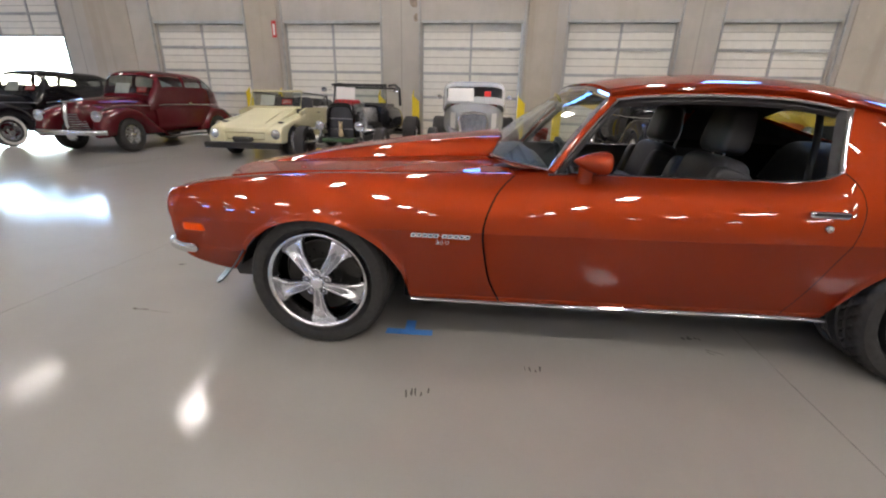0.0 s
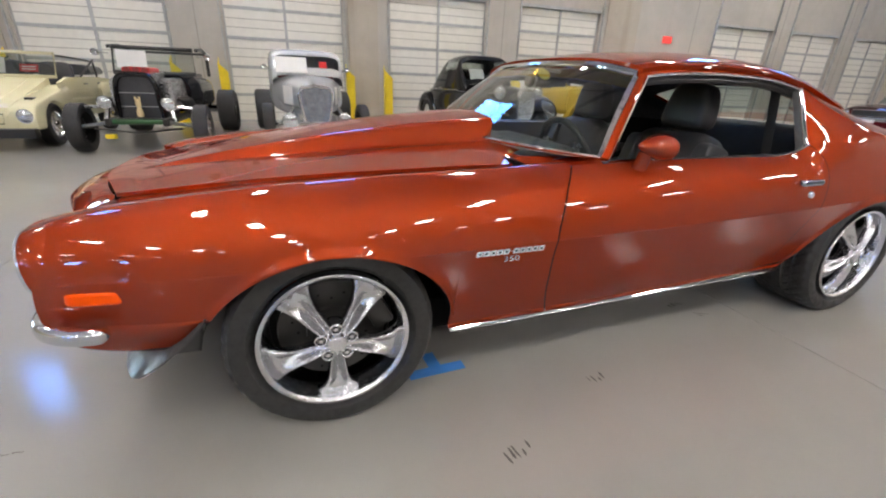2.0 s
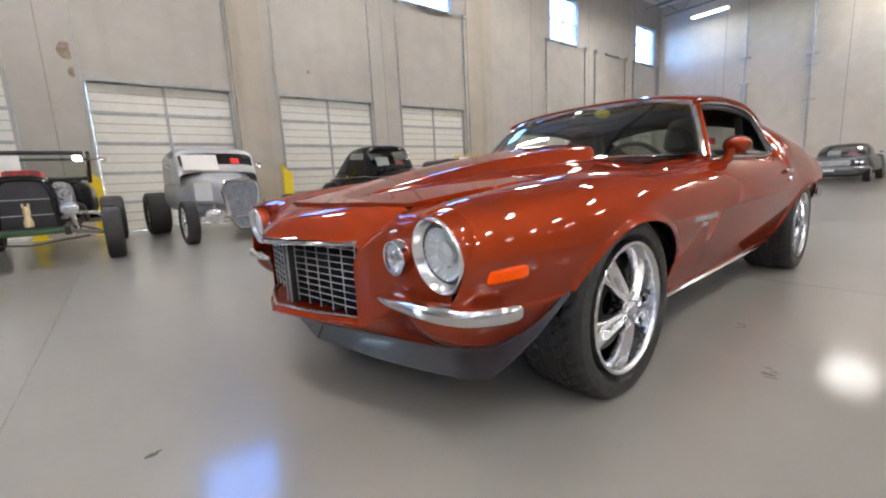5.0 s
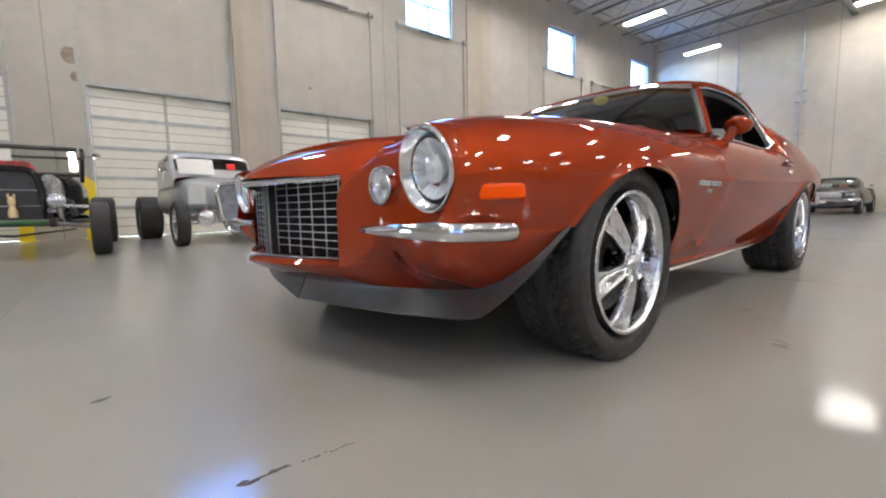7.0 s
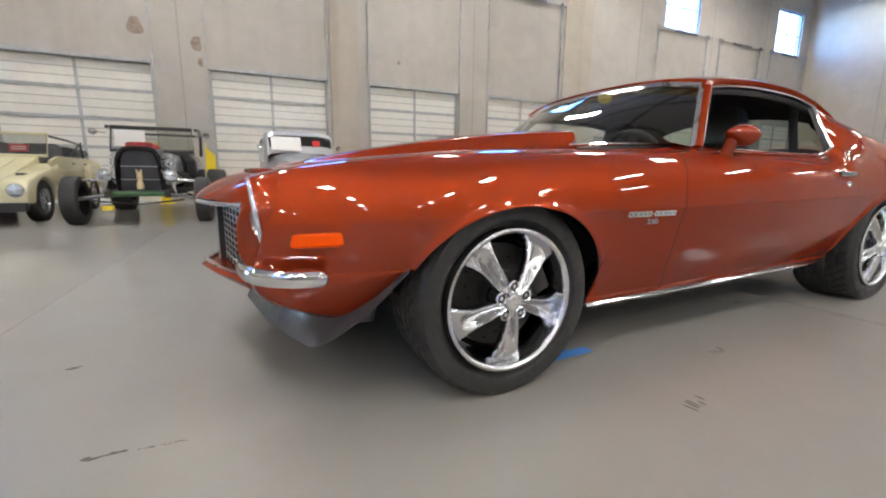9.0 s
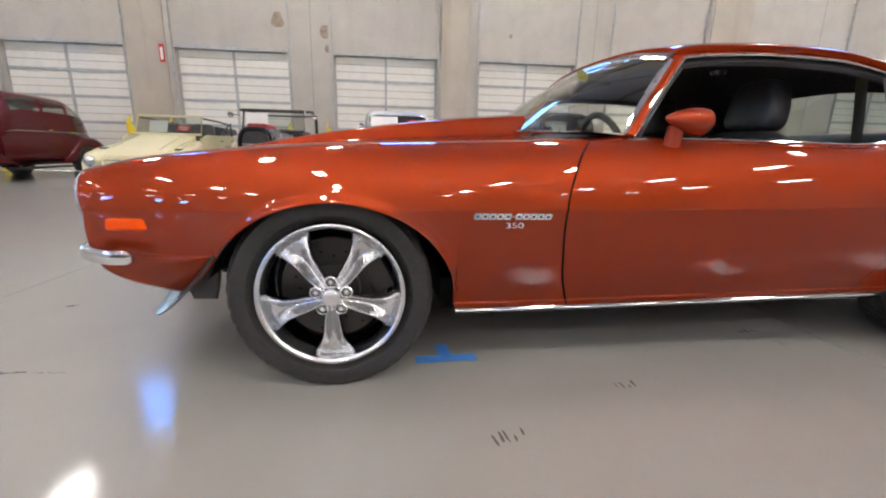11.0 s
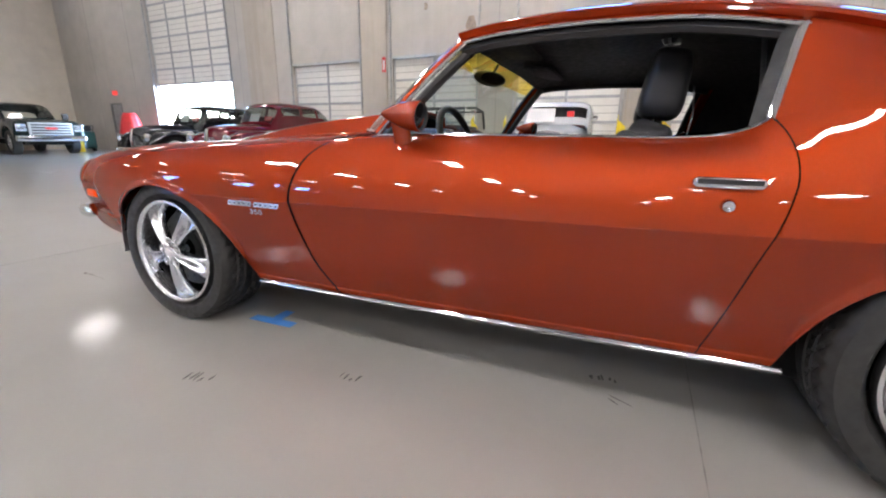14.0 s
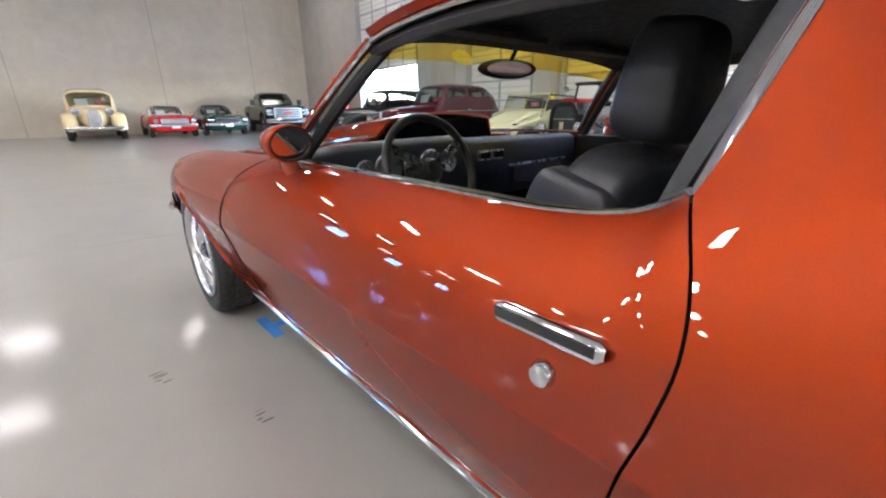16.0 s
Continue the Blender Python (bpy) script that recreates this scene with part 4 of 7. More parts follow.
def headlamp(s):
    at = pose(-0.690, 0.742 * s, 0.585, 0, -8, 0)
    bez = part("headlight", moved(scaled(ring([(-0.0085, 0.1015), (-0.0135, 0.1008), (-0.016, 0.099), (-0.016, 0.094), (-0.011, 0.0915), (-0.002, 0.087), (0.007, 0.080), (0.013, 0.0745)], 64), 0.94, 1.0), at), M["bezel"], CAR, "round headlight in an oval chrome bezel")
    part("pod", moved(scaled(ring([(-0.008, 0.1005), (-0.002, 0.1035), (0.02, 0.105), (0.06, 0.106), (0.12, 0.100)]), 0.94, 1.0), at), M["orange"], bez, "orange headlight pod")
    part("gasket", moved(ring([(0.012, 0.0752), (0.006, 0.0742), (0.006, 0.0722), (0.012, 0.0715)], 48), at), M["black"], bez, "thin black rubber gasket")

    def bowl(u, v):
        r = mixf(0.016, 0.070, v)
        x = 0.058 - 0.034 * (r / 0.070) ** 2 + 0.0022 * math.cos(24 * 2 * math.pi * u) * v
        return (x, r * math.cos(2 * math.pi * u), r * math.sin(2 * math.pi * u))
    part("reflector", moved(flip(grid(bowl, 96, 9, close_u=True)), at @ pose(-0.016, 0, 0)), M["bowl"], bez, "fluted bright reflector")
    part("bulb_shield", moved(ring([(0.022, 0.0), (0.024, 0.016), (0.032, 0.024), (0.036, 0.031), (0.032, 0.034), (0.044, 0.032), (0.060, 0.020)], 32), at @ pose(-0.018, 0, 0)), M["bowl"], bez, "round inner lamp")
    part("lens", moved(ring([(0.004, 0.0), (0.006, 0.03), (0.013, 0.055), (0.026, 0.0715)], 48), at @ pose(-0.018, 0, 0)), M["lampglass"], bez, "clear domed lens")
    pp = pose(-0.690, 0.543 * s, 0.556, 0, -3, 0)
    pk = part("parking_light", moved(ring([(0.04, 0.0535), (-0.006, 0.0535), (-0.012, 0.051), (-0.012, 0.047), (-0.004, 0.045)], 40), pp), M["chrome"], CAR, "round parking light with chrome ring")
    part("reflector", moved(ring([(0.022, 0.0), (0.018, 0.018), (0.006, 0.036), (-0.004, 0.0455)], 40), pp), M["bezel"], pk, "grey lamp bowl")
    part("bulb", moved(ring([(-0.014, 0.0), (-0.012, 0.008), (0.004, 0.011), (0.020, 0.011)], 16), pp), M["chrome"], pk)
    for a in (0, 90):
        part("bulb_cross", moved(box(-0.008, 0.0, -0.022, 0.022, -0.003, 0.003, 0.001), pp @ Matrix.Rotation(radians(a + 20), 4, "X")), M["chrome"], pk)
    part("lens", moved(ring([(-0.022, 0.0), (-0.019, 0.022), (-0.009, 0.0465)], 32), pp), M["lampglass"], pk, "clear domed lens")

    def marker(u, v):
        # a lens with rounded corners, fuller in its middle
        a, q = 2 * math.pi * u, v ** 0.6
        x, z = -0.570 + 0.063 * q * sgnpow(math.cos(a), 0.28), 0.532 + 0.0195 * q * sgnpow(math.sin(a), 0.35)
        return (x, s * (side(x, 1.0)[0] + 0.005 - 0.010 * q ** 6), z + 0.03 * (x + 0.57))
    mk = grid(marker, 48, 7, close_u=True)
    part("side_marker", mk if s < 0 else flip(mk), M["amber"], CAR, "amber side marker lamp")
    path = [(-0.714, 0.494), (-0.726, 0.53), (-0.735, 0.60), (-0.735, 0.68), (-0.726, 0.76), (-0.696, 0.830), (-0.648, 0.867), (-0.605, 0.881), (-0.548, 0.884)]
    px, py = curve(*[(i, p[0]) for i, p in enumerate(path)]), curve(*[(i, p[1]) for i, p in enumerate(path)])
    tall = curve((0.0, 0.009), (0.12, 0.012), (0.3, 0.016), (0.5, 0.021), (0.65, 0.023), (1.0, 0.023))
    deep = curve((0.0, 0.030), (0.2, 0.052), (0.45, 0.058), (0.62, 0.040), (0.78, 0.024), (1.0, 0.024))

    def bar(u, v):
        i = u * (len(path) - 1)
        e = math.sqrt(max(0.0, 1 - max(0.0, (u - 0.94) / 0.06) ** 2)) * math.sqrt(max(0.0, 1 - max(0.0, (0.02 - u) / 0.02) ** 2))
        a = 2 * math.pi * v
        d = Vector((px(i + 0.1) - px(i - 0.1), py(i + 0.1) - py(i - 0.1))).normalized()
        o = sgnpow(math.cos(a), 0.8) * (0.024 if math.cos(a) > 0 else deep(u)) * e
        return (px(i) + d.y * -o, s * (py(i) + d.x * o), 0.440 + tall(u) * e * sgnpow(math.sin(a), 0.7) + 0.004 * math.sin(math.pi * u))
    b = sheet(bar, sorted({*np.linspace(0, 0.02, 5), *np.linspace(0.02, 0.94, 40), *[0.94 + 0.06 * math.sin(q) for q in np.linspace(0, math.pi / 2, 9)]}), np.linspace(0, 1, 25))
    part("bumper", b if s > 0 else flip(b), M["chrome"], CAR, "small chrome bumper wrapping round the corner", sharp=60)


headlamp(-1)
headlamp(1)

# sills, trim, underbody
sill = grid(lambda u, v: (mixf(0.41, 2.20, u), -(0.806 + 0.008 * math.sin(math.pi * v)), z_bot(mixf(0.42, 2.17, u)) - 0.020 + 0.020 * v), 40, 6)
both("sill_trim", sill, M["chrome"], CAR, "bright chrome sill strip")
part("underbody", join(box(0.36, 3.45, -0.74, 0.74, 0.19, 0.32, 0.02), box(-0.50, 0.36, -0.42, 0.42, 0.25, 0.32, 0.02), box(0.42, 2.15, -0.70, 0.70, 0.178, 0.30, 0.03)), M["void"], CAR, "black underbody")
for x in (0.0, WB):
    for s in (-1, 1):
        R = 0.40 if x == 0 else 0.43
        cx = 0.02 if x == 0 else 2.60
        u0 = 0.10 if x == 0 else 0.0
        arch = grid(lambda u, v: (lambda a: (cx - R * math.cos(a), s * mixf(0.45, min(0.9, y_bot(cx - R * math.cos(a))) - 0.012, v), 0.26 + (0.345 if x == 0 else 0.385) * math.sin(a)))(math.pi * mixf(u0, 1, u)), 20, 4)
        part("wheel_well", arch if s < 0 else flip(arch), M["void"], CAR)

# glasshouse
ws_base = curve((0, 0.70), (0.35, 0.725), (0.55, 0.80), (0.70, 0.905), (0.775, 0.985))
ws_base_z = curve((0, 0.848), (0.4, 0.845), (0.7, 0.832), (0.775, 0.826))
ws_top = curve((0, 1.165), (0.4, 1.185), (0.63, 1.225))
ws_top_z = curve((0, 1.165), (0.4, 1.152), (0.63, 1.115))


def screen(u, v):
    s = 2 * u - 1
    a = abs(s)
    yb, yt = 0.775 * s, 0.628 * s
    x = mixf(ws_base(a * 0.775), ws_top(a * 0.63), v)
    z = mixf(ws_base_z(a * 0.775), ws_top_z(a * 0.63), v) + 0.022 * math.sin(math.pi * v)
    return (x, mixf(yb, yt, v), z)


part("windshield", flip(grid(lambda u, v: screen(u, v * 0.77), 33, 15)), M["glass"], CAR, "curved tinted windscreen")
part("tint_band", flip(grid(lambda u, v: screen(u, 0.77 + v * 0.23), 33, 5)), M["band"], CAR, "yellow tinted top band of the windscreen")
part("windshield_trim", tube([screen(0, v) for v in np.linspace(0, 1, 12)] + [screen(u, 1) for u in np.linspace(0.03, 0.97, 24)] + [screen(1, v) for v in np.linspace(1, 0, 12)], 0.013, 8, ry=0.010), M["chrome"], CAR, "bright windscreen moulding")
part("header_trim", tube([(p[0] + 0.004, p[1], p[2] + 0.006) for p in [screen(u, 1) for u in np.linspace(0.0, 1.0, 26)]], 0.013, 8), M["chrome"], CAR, "bright moulding along the roof's front edge")
part("wiper_trim", tube([screen(u, 0) for u in np.linspace(0, 1, 30)], 0.007, 6), M["chrome"], CAR)
part("cowl", flip(grid(lambda u, v: ((lambda y: (mixf(0.70 + 0.24 * abs(y) ** 2, ws_base(abs(y)) + 0.02, v), y, mixf(0.835, ws_base_z(abs(y)) - 0.004, v)))(mixf(-0.775, 0.775, u))), 25, 4)), M["orange"], CAR, "orange cowl panel")
# shoulder between wing and windscreen
both("cowl_side", grid(lambda u, v: ((lambda x: (x, -mixf(side(x, 2.0)[0], mixf(0.60, 0.765, u), v), mixf(side(x, 2.0)[1], mixf(0.812, 0.826, u), v)))(mixf(0.70, 1.0, u))), 12, 4), M["orange"], CAR)

roof_y = curve((1.21, 0.64), (1.6, 0.668), (2.1, 0.672), (2.5, 0.655), (2.8, 0.64), (3.1, 0.62))
roof_z = curve((1.21, 1.118), (1.35, 1.137), (1.6, 1.146), (1.85, 1.140), (2.13, 1.100), (2.4, 1.03), (2.7, 0.945), (3.0, 0.875), (3.12, 0.855))
crown_z = curve((1.16, 1.168), (1.4, 1.205), (1.75, 1.222), (2.1, 1.205), (2.45, 1.150), (2.6, 1.105), (2.85, 1.00), (3.12, 0.872))


def dome(a):
    """How far the roof has dropped from its crown to its edge, a 0..1 across; round at the edge."""
    return 1 - (1 - min(1.0, a) ** 2.4) ** 0.75


def roof_at(u, t):
    s = math.sin(math.pi / 2 * (2 * t - 1))
    a = abs(s)
    x = mixf(mixf(1.170, 1.225, a ** 2), 2.52, u)
    y = roof_y(x) * s
    return (x, y, mixf(crown_z(x), roof_z(x), dome(a)))


part("roof", thick(flip(grid(roof_at, 40, 41)), 0.02), [M["orange"]], CAR, "orange roof", sharp=70)


def sail_at(u, t):
    # the broad rear pillar, from the belt up to the roof's edge and round to the rear glass
    xb = mixf(2.066 + GAP, 3.30, u)
    xt = mixf(2.137, 3.06, u)
    x = mixf(xb, xt, min(1, t * 1.6))
    yb, zb = side(xb, 2.0)
    yr, zr = roof_y(xt) + 0.004, roof_z(xt) + 0.002
    if t < 0.625:
        w = t / 0.625
        y0, z0 = side(xb, 1.96)
        d0 = Vector((yb - y0, zb - z0)).normalized()
        g = math.hypot(yr - yb, zr - zb)
        straight = 1 - step(0.0, 0.30, u)
        d0 = d0.lerp(Vector((yr - yb, zr - zb)) / g, 0.65 * straight).normalized()
        d1 = Vector((-1.0, mixf(0.34 + 0.2 * u, 1.1, straight))).normalized()
        h1, h2, h3, h4 = 2 * w ** 3 - 3 * w * w + 1, w ** 3 - 2 * w * w + w, 3 * w * w - 2 * w ** 3, w ** 3 - w * w
        g0, g1 = mixf(1.1, 0.9, straight) * g, 0.7 * g
        return (mixf(xb, xt, w), -(h1 * yb + h2 * d0.x * g0 + h3 * yr + h4 * d1.x * g1), h1 * zb + h2 * d0.y * g0 + h3 * zr + h4 * d1.y * g1)
    w = (t - 0.625) / 0.375
    yi = 0.53
    zi = mixf(crown_z(xt), roof_z(xt), dome(yi / roof_y(xt))) if xt < 2.52 else mixf(zr, crown_z(xt), 0.35) 
    return (xt, -mixf(yr, yi, w), mixf(zr, zi, w ** 0.8) - 0.003)


both("pillar_flange", grid(lambda u, t: (lambda p: (p[0] - 0.012 * u, p[1] * (1 - 0.035 * u), p[2]))(sail_at(0.0, t * 0.63)), 4, 14), M["orange"], CAR)
both("rear_pillar", grid(sail_at, 40, 22), M["orange"], CAR, "wide orange rear pillar", sharp=70)
part("rear_window", flip(grid(lambda u, v: (mixf(2.50, 3.05, u), mixf(-0.535, 0.535, v), mixf(crown_z(mixf(2.50, 3.05, u)), roof_z(mixf(2.5, 3.05, u)), abs(2 * v - 1) ** 2.3 * 0.6) - 0.004), 14, 15)), M["rearglass"], CAR, "sloping rear window")
deck_z = curve((3.02, 0.873), (3.3, 0.856), (3.45, 0.846), (3.56, 0.848), (3.62, 0.842))


def deck_at(u, t):
    s = 2 * t - 1
    x = mixf(3.02, 3.62, u)
    yt, zt = side(x, 2.0)
    return (x, yt * s, mixf(deck_z(x), zt + 0.010 * step(3.4, 3.6, x), abs(s) ** 3))


part("trunk_lid", flip(grid(deck_at, 20, 31)), M["orange"], CAR, "orange boot lid with a lip spoiler")
part("tail_panel", flip(grid(lambda u, v: (3.635 - 0.05 * abs(v - 0.6), mixf(-0.69, 0.69, u), mixf(0.34, 0.79, v)), 12, 8)), M["orange"], CAR, "orange tail panel")
part("rear_bumper", tube([(3.60, -0.86, 0.50), (3.67, -0.80, 0.50), (3.70, -0.4, 0.50), (3.70, 0.4, 0.50), (3.67, 0.80, 0.50), (3.60, 0.86, 0.50)], 0.02, 8, ry=0.045), M["chrome"], CAR, "chrome rear bumper")
# side window surround
def edge_strip(d0, d1, y0, y1, bulge):
    # a strip along the rear edge of the side window, between two depths ahead of the pillar
    def f(u, w):
        x, y, z = sail_at(0.0, 0.625 * w)
        d = mixf(d0, d1, u)
        return (x - d, y + mixf(y0, y1, u) - bulge * math.sin(math.pi * u), z - 0.62 * d * (1 - w) ** 5 + 0.004 * w)
    return grid(f, 7, 24)


both("window_trim", edge_strip(0.0, 0.016, 0.000, 0.006, 0.002), M["chrome"], CAR, "wide chrome rear window edge")
both("window_seal", edge_strip(0.015, 0.044, 0.008, 0.022, 0.003), M["seal"], CAR, "grey rubber door seal")

for s in (-1, 1):
    top = [(x, s * (roof_y(x) + 0.006), roof_z(x) - 0.021) for x in np.linspace(1.235, 2.134, 20)]
    rs_ = grid(lambda u, v: (lambda x: (x, s * (roof_y(x) - 0.004 + 0.014 * math.sin(math.pi / 2 * v)), roof_z(x) + 0.002 - 0.022 * v))(mixf(1.215, 2.16, u)), 24, 6)
    part("roof_side", rs_ if s > 0 else flip(rs_), M["orange"], CAR, "orange roof edge above the rain gutter")
    apil = [(mixf(0.992, 1.235, v), s * mixf(0.792, roof_y(1.235) + 0.006, v), mixf(0.822, roof_z(1.235) - 0.014, v) + 0.012 * math.sin(math.pi * v)) for v in np.linspace(0, 1, 10)]
    belt = [(x, s * (y_top(x) - 0.001), z_top(x) + 0.004) for x in [*np.linspace(1.0, 1.85, 12), *np.linspace(1.88, 2.064, 16)]]
    part("pillar", tube(apil, 0.017, 8, ry=0.012), M["orange"], CAR, "slim orange windscreen pillar")
    part("pillar_lining", tube([(p[0] + 0.03, p[1] - s * 0.028, p[2] - 0.012) for p in apil], 0.017, 8), M["black"], CAR, "black pillar lining")
    part("window_trim", tube([(p[0] + 0.012, p[1] + s * 0.008, p[2] - 0.004) for p in apil] + [(p[0], p[1] + s * 0.005, p[2] + 0.004) for p in top], 0.007, 8), M["chrome"], CAR, "chrome window moulding")
    part("window_seal", tube([(p[0], p[1] - s * 0.012, p[2] - 0.016) for p in top], 0.016, 6), M["black"], CAR, "black rubber window seal")
    part("belt_trim", tube(belt, 0.0075, 8, ry=0.0055), M["chrome"], CAR, "chrome belt moulding")
    # mirror: a bullet-shaped shell on a flared foot
    at = pose(1.175, 0.862 * s, 0.872, 0, 4, -6 * s) @ Matrix.Diagonal((1, 1.18, 0.86, 1))
    mm = part("mirror", moved(lathe([(-0.118, 0.0), (-0.115, 0.007), (-0.102, 0.016), (-0.075, 0.031), (-0.045, 0.044), (-0.015, 0.0515), (0.006, 0.053), (0.014, 0.0515), (0.016, 0.049), (0.010, 0.0475)], 36, "x"), at), M["orange"], CAR, "orange bullet-shaped door mirror", sharp=60)
    part("rim", moved(lathe([(0.012, 0.0485), (0.0165, 0.0475), (0.0155, 0.044), (0.006, 0.0425)], 36, "x"), at), M["black"], mm, "thin black mirror rim")
    part("glass", moved(lathe([(0.0, 0.0), (0.0, 0.0435)], 36, "x"), at @ pose(0.006, 0, 0, 0, 9, 0)), M["chrome"], mm, "mirror glass")
    foot = grid(lambda u, v: (lambda a, w: (1.118 - 0.004 * v + w[0] * math.cos(a), s * (mixf(0.826, 0.858, v) + w[1] * math.sin(a)), mixf(0.772, 0.856, v)))(2 * math.pi * u, (curve((0, 0.046), (0.12, 0.036), (0.5, 0.029), (1, 0.031))(v), curve((0, 0.034), (0.15, 0.025), (1, 0.020))(v))), 24, 9, close_u=True)
    part("stem", foot if s > 0 else flip(foot), M["orange"], mm, "flared orange mirror foot")
    dr = doors[0] if s < 0 else doors[1]
    hy = side(1.98, 1.42)[0] + 0.012
    hg = grid(lambda u, v: (lambda e, a: (mixf(1.914, 2.052, u), s * (hy + e * 0.013 * sgnpow(math.cos(a), 0.7)), 0.7215 + e * 0.0128 * sgnpow(math.sin(a), 0.6)))(min(1.0, 0.55 + 9 * min(u, 1 - u)), 2 * math.pi * v), 22, 21)
    hd = part("handle", hg if s > 0 else flip(hg), M["chrome"], dr, "chrome pull handle with black inlay", sharp=60)
    part("inlay", box(1.921, 2.045, s * (hy + 0.0115) - 0.003, s * (hy + 0.0115) + 0.003, 0.7190, 0.7305, 0.0015), M["black"], hd, "black inlay")
    part("standoff", join(box(1.925, 1.945, s * (hy - 0.015) - 0.012, s * (hy - 0.015) + 0.012, 0.712, 0.728), box(2.020, 2.040, s * (hy - 0.015) - 0.012, s * (hy - 0.015) + 0.012, 0.712, 0.728)), M["black"], hd)
    part("lock", moved(lathe([(0.0, 0.0), (0.003, 0.012), (-0.004, 0.016), (-0.02, 0.016)], 20, "y"), pose(1.988, s * 0.944, 0.672, 0, 0, 0 if s > 0 else 180)), M["chrome"], dr, "round chrome lock")


# wheels
def tyre_geo(R, r, w):
    prof = [(-0.30, r - 0.005), (-0.42, r + 0.004), (-0.50, r + 0.25 * (R - r)), (-0.52, r + 0.5 * (R - r)), (-0.50, r + 0.78 * (R - r)), (-0.455, R - 0.010), (-0.43, R - 0.004), (-0.40, R - 0.001)]
    tread = []
    for a in np.linspace(-0.36, 0.36, 31):
        tread.append((a, R))
    prof = prof + tread + [(-h, q) for h, q in reversed(prof)]
    n, m = 240, len(prof)
    V, F = [], []
    for i in range(n):
        a = 2 * math.pi * i / n
        for h, q in prof:
            if abs(h) < 0.445 and q > R - 0.006:
                g = 0.0
                if min(abs(abs(h) - 0.10), abs(abs(h) - 0.25)) < 0.013:
                    g = 0.008
                sl = (i + (-1 if h < 0 else 1) * h * 30) % 6
                if sl < 1.25 and abs(h) > 0.11:
                    g = max(g, 0.008 - 0.0035 * step(0.28, 0.42, abs(h)))
                q = q - g
            V.append((q * math.cos(a), h * w, q * math.sin(a)))
    for i in range(n):
        for j in range(m - 1):
            a, b = i * m + j, ((i + 1) % n) * m + j
            F.append((a, a + 1, b + 1, b))
    return V, F


def spoke_geo(r0, r1):
    """One arm pointing up, its face towards y < 0: two ribs that part from the hub, a valley between them, and a flared foot at the rim."""
    half = curve((0.0, 0.016), (0.14, 0.023), (0.34, 0.029), (0.55, 0.034), (0.75, 0.045), (0.90, 0.061), (1.0, 0.078))
    crown = curve((0.0, -0.020), (0.2, -0.022), (0.5, -0.017), (0.8, -0.006), (0.93, -0.001), (1.0, 0.000))
    valley = curve((0.0, 0.006), (0.2, 0.024), (0.45, 0.032), (0.7, 0.024), (0.88, 0.009), (1.0, 0.014))
    across = [-1.0, -0.99, -0.96, -0.90, -0.82, -0.73, -0.62, -0.50, -0.34, -0.17, 0.0]
    across = across + [-a for a in reversed(across[:-1])]

    def f(u, s):
        a = abs(s)
        x = s * half(u)
        r = mixf(r0, r1, u)
        y = crown(u) + 0.010 * (x / 0.05) ** 2 * u
        if a < 0.73:
            y += valley(u) * math.cos(math.pi / 2 * (a / 0.73)) ** 1.3
        elif a > 0.84:
            y += 0.030 * ((a - 0.84) / 0.16) ** 2.2 * mixf(1.0, 0.75, u)
        return (x, y, math.sqrt(max(1e-6, r * r - x * x)) if u > 0.5 else r)
    return flip(sheet(f, np.linspace(0, 1, 19), across))


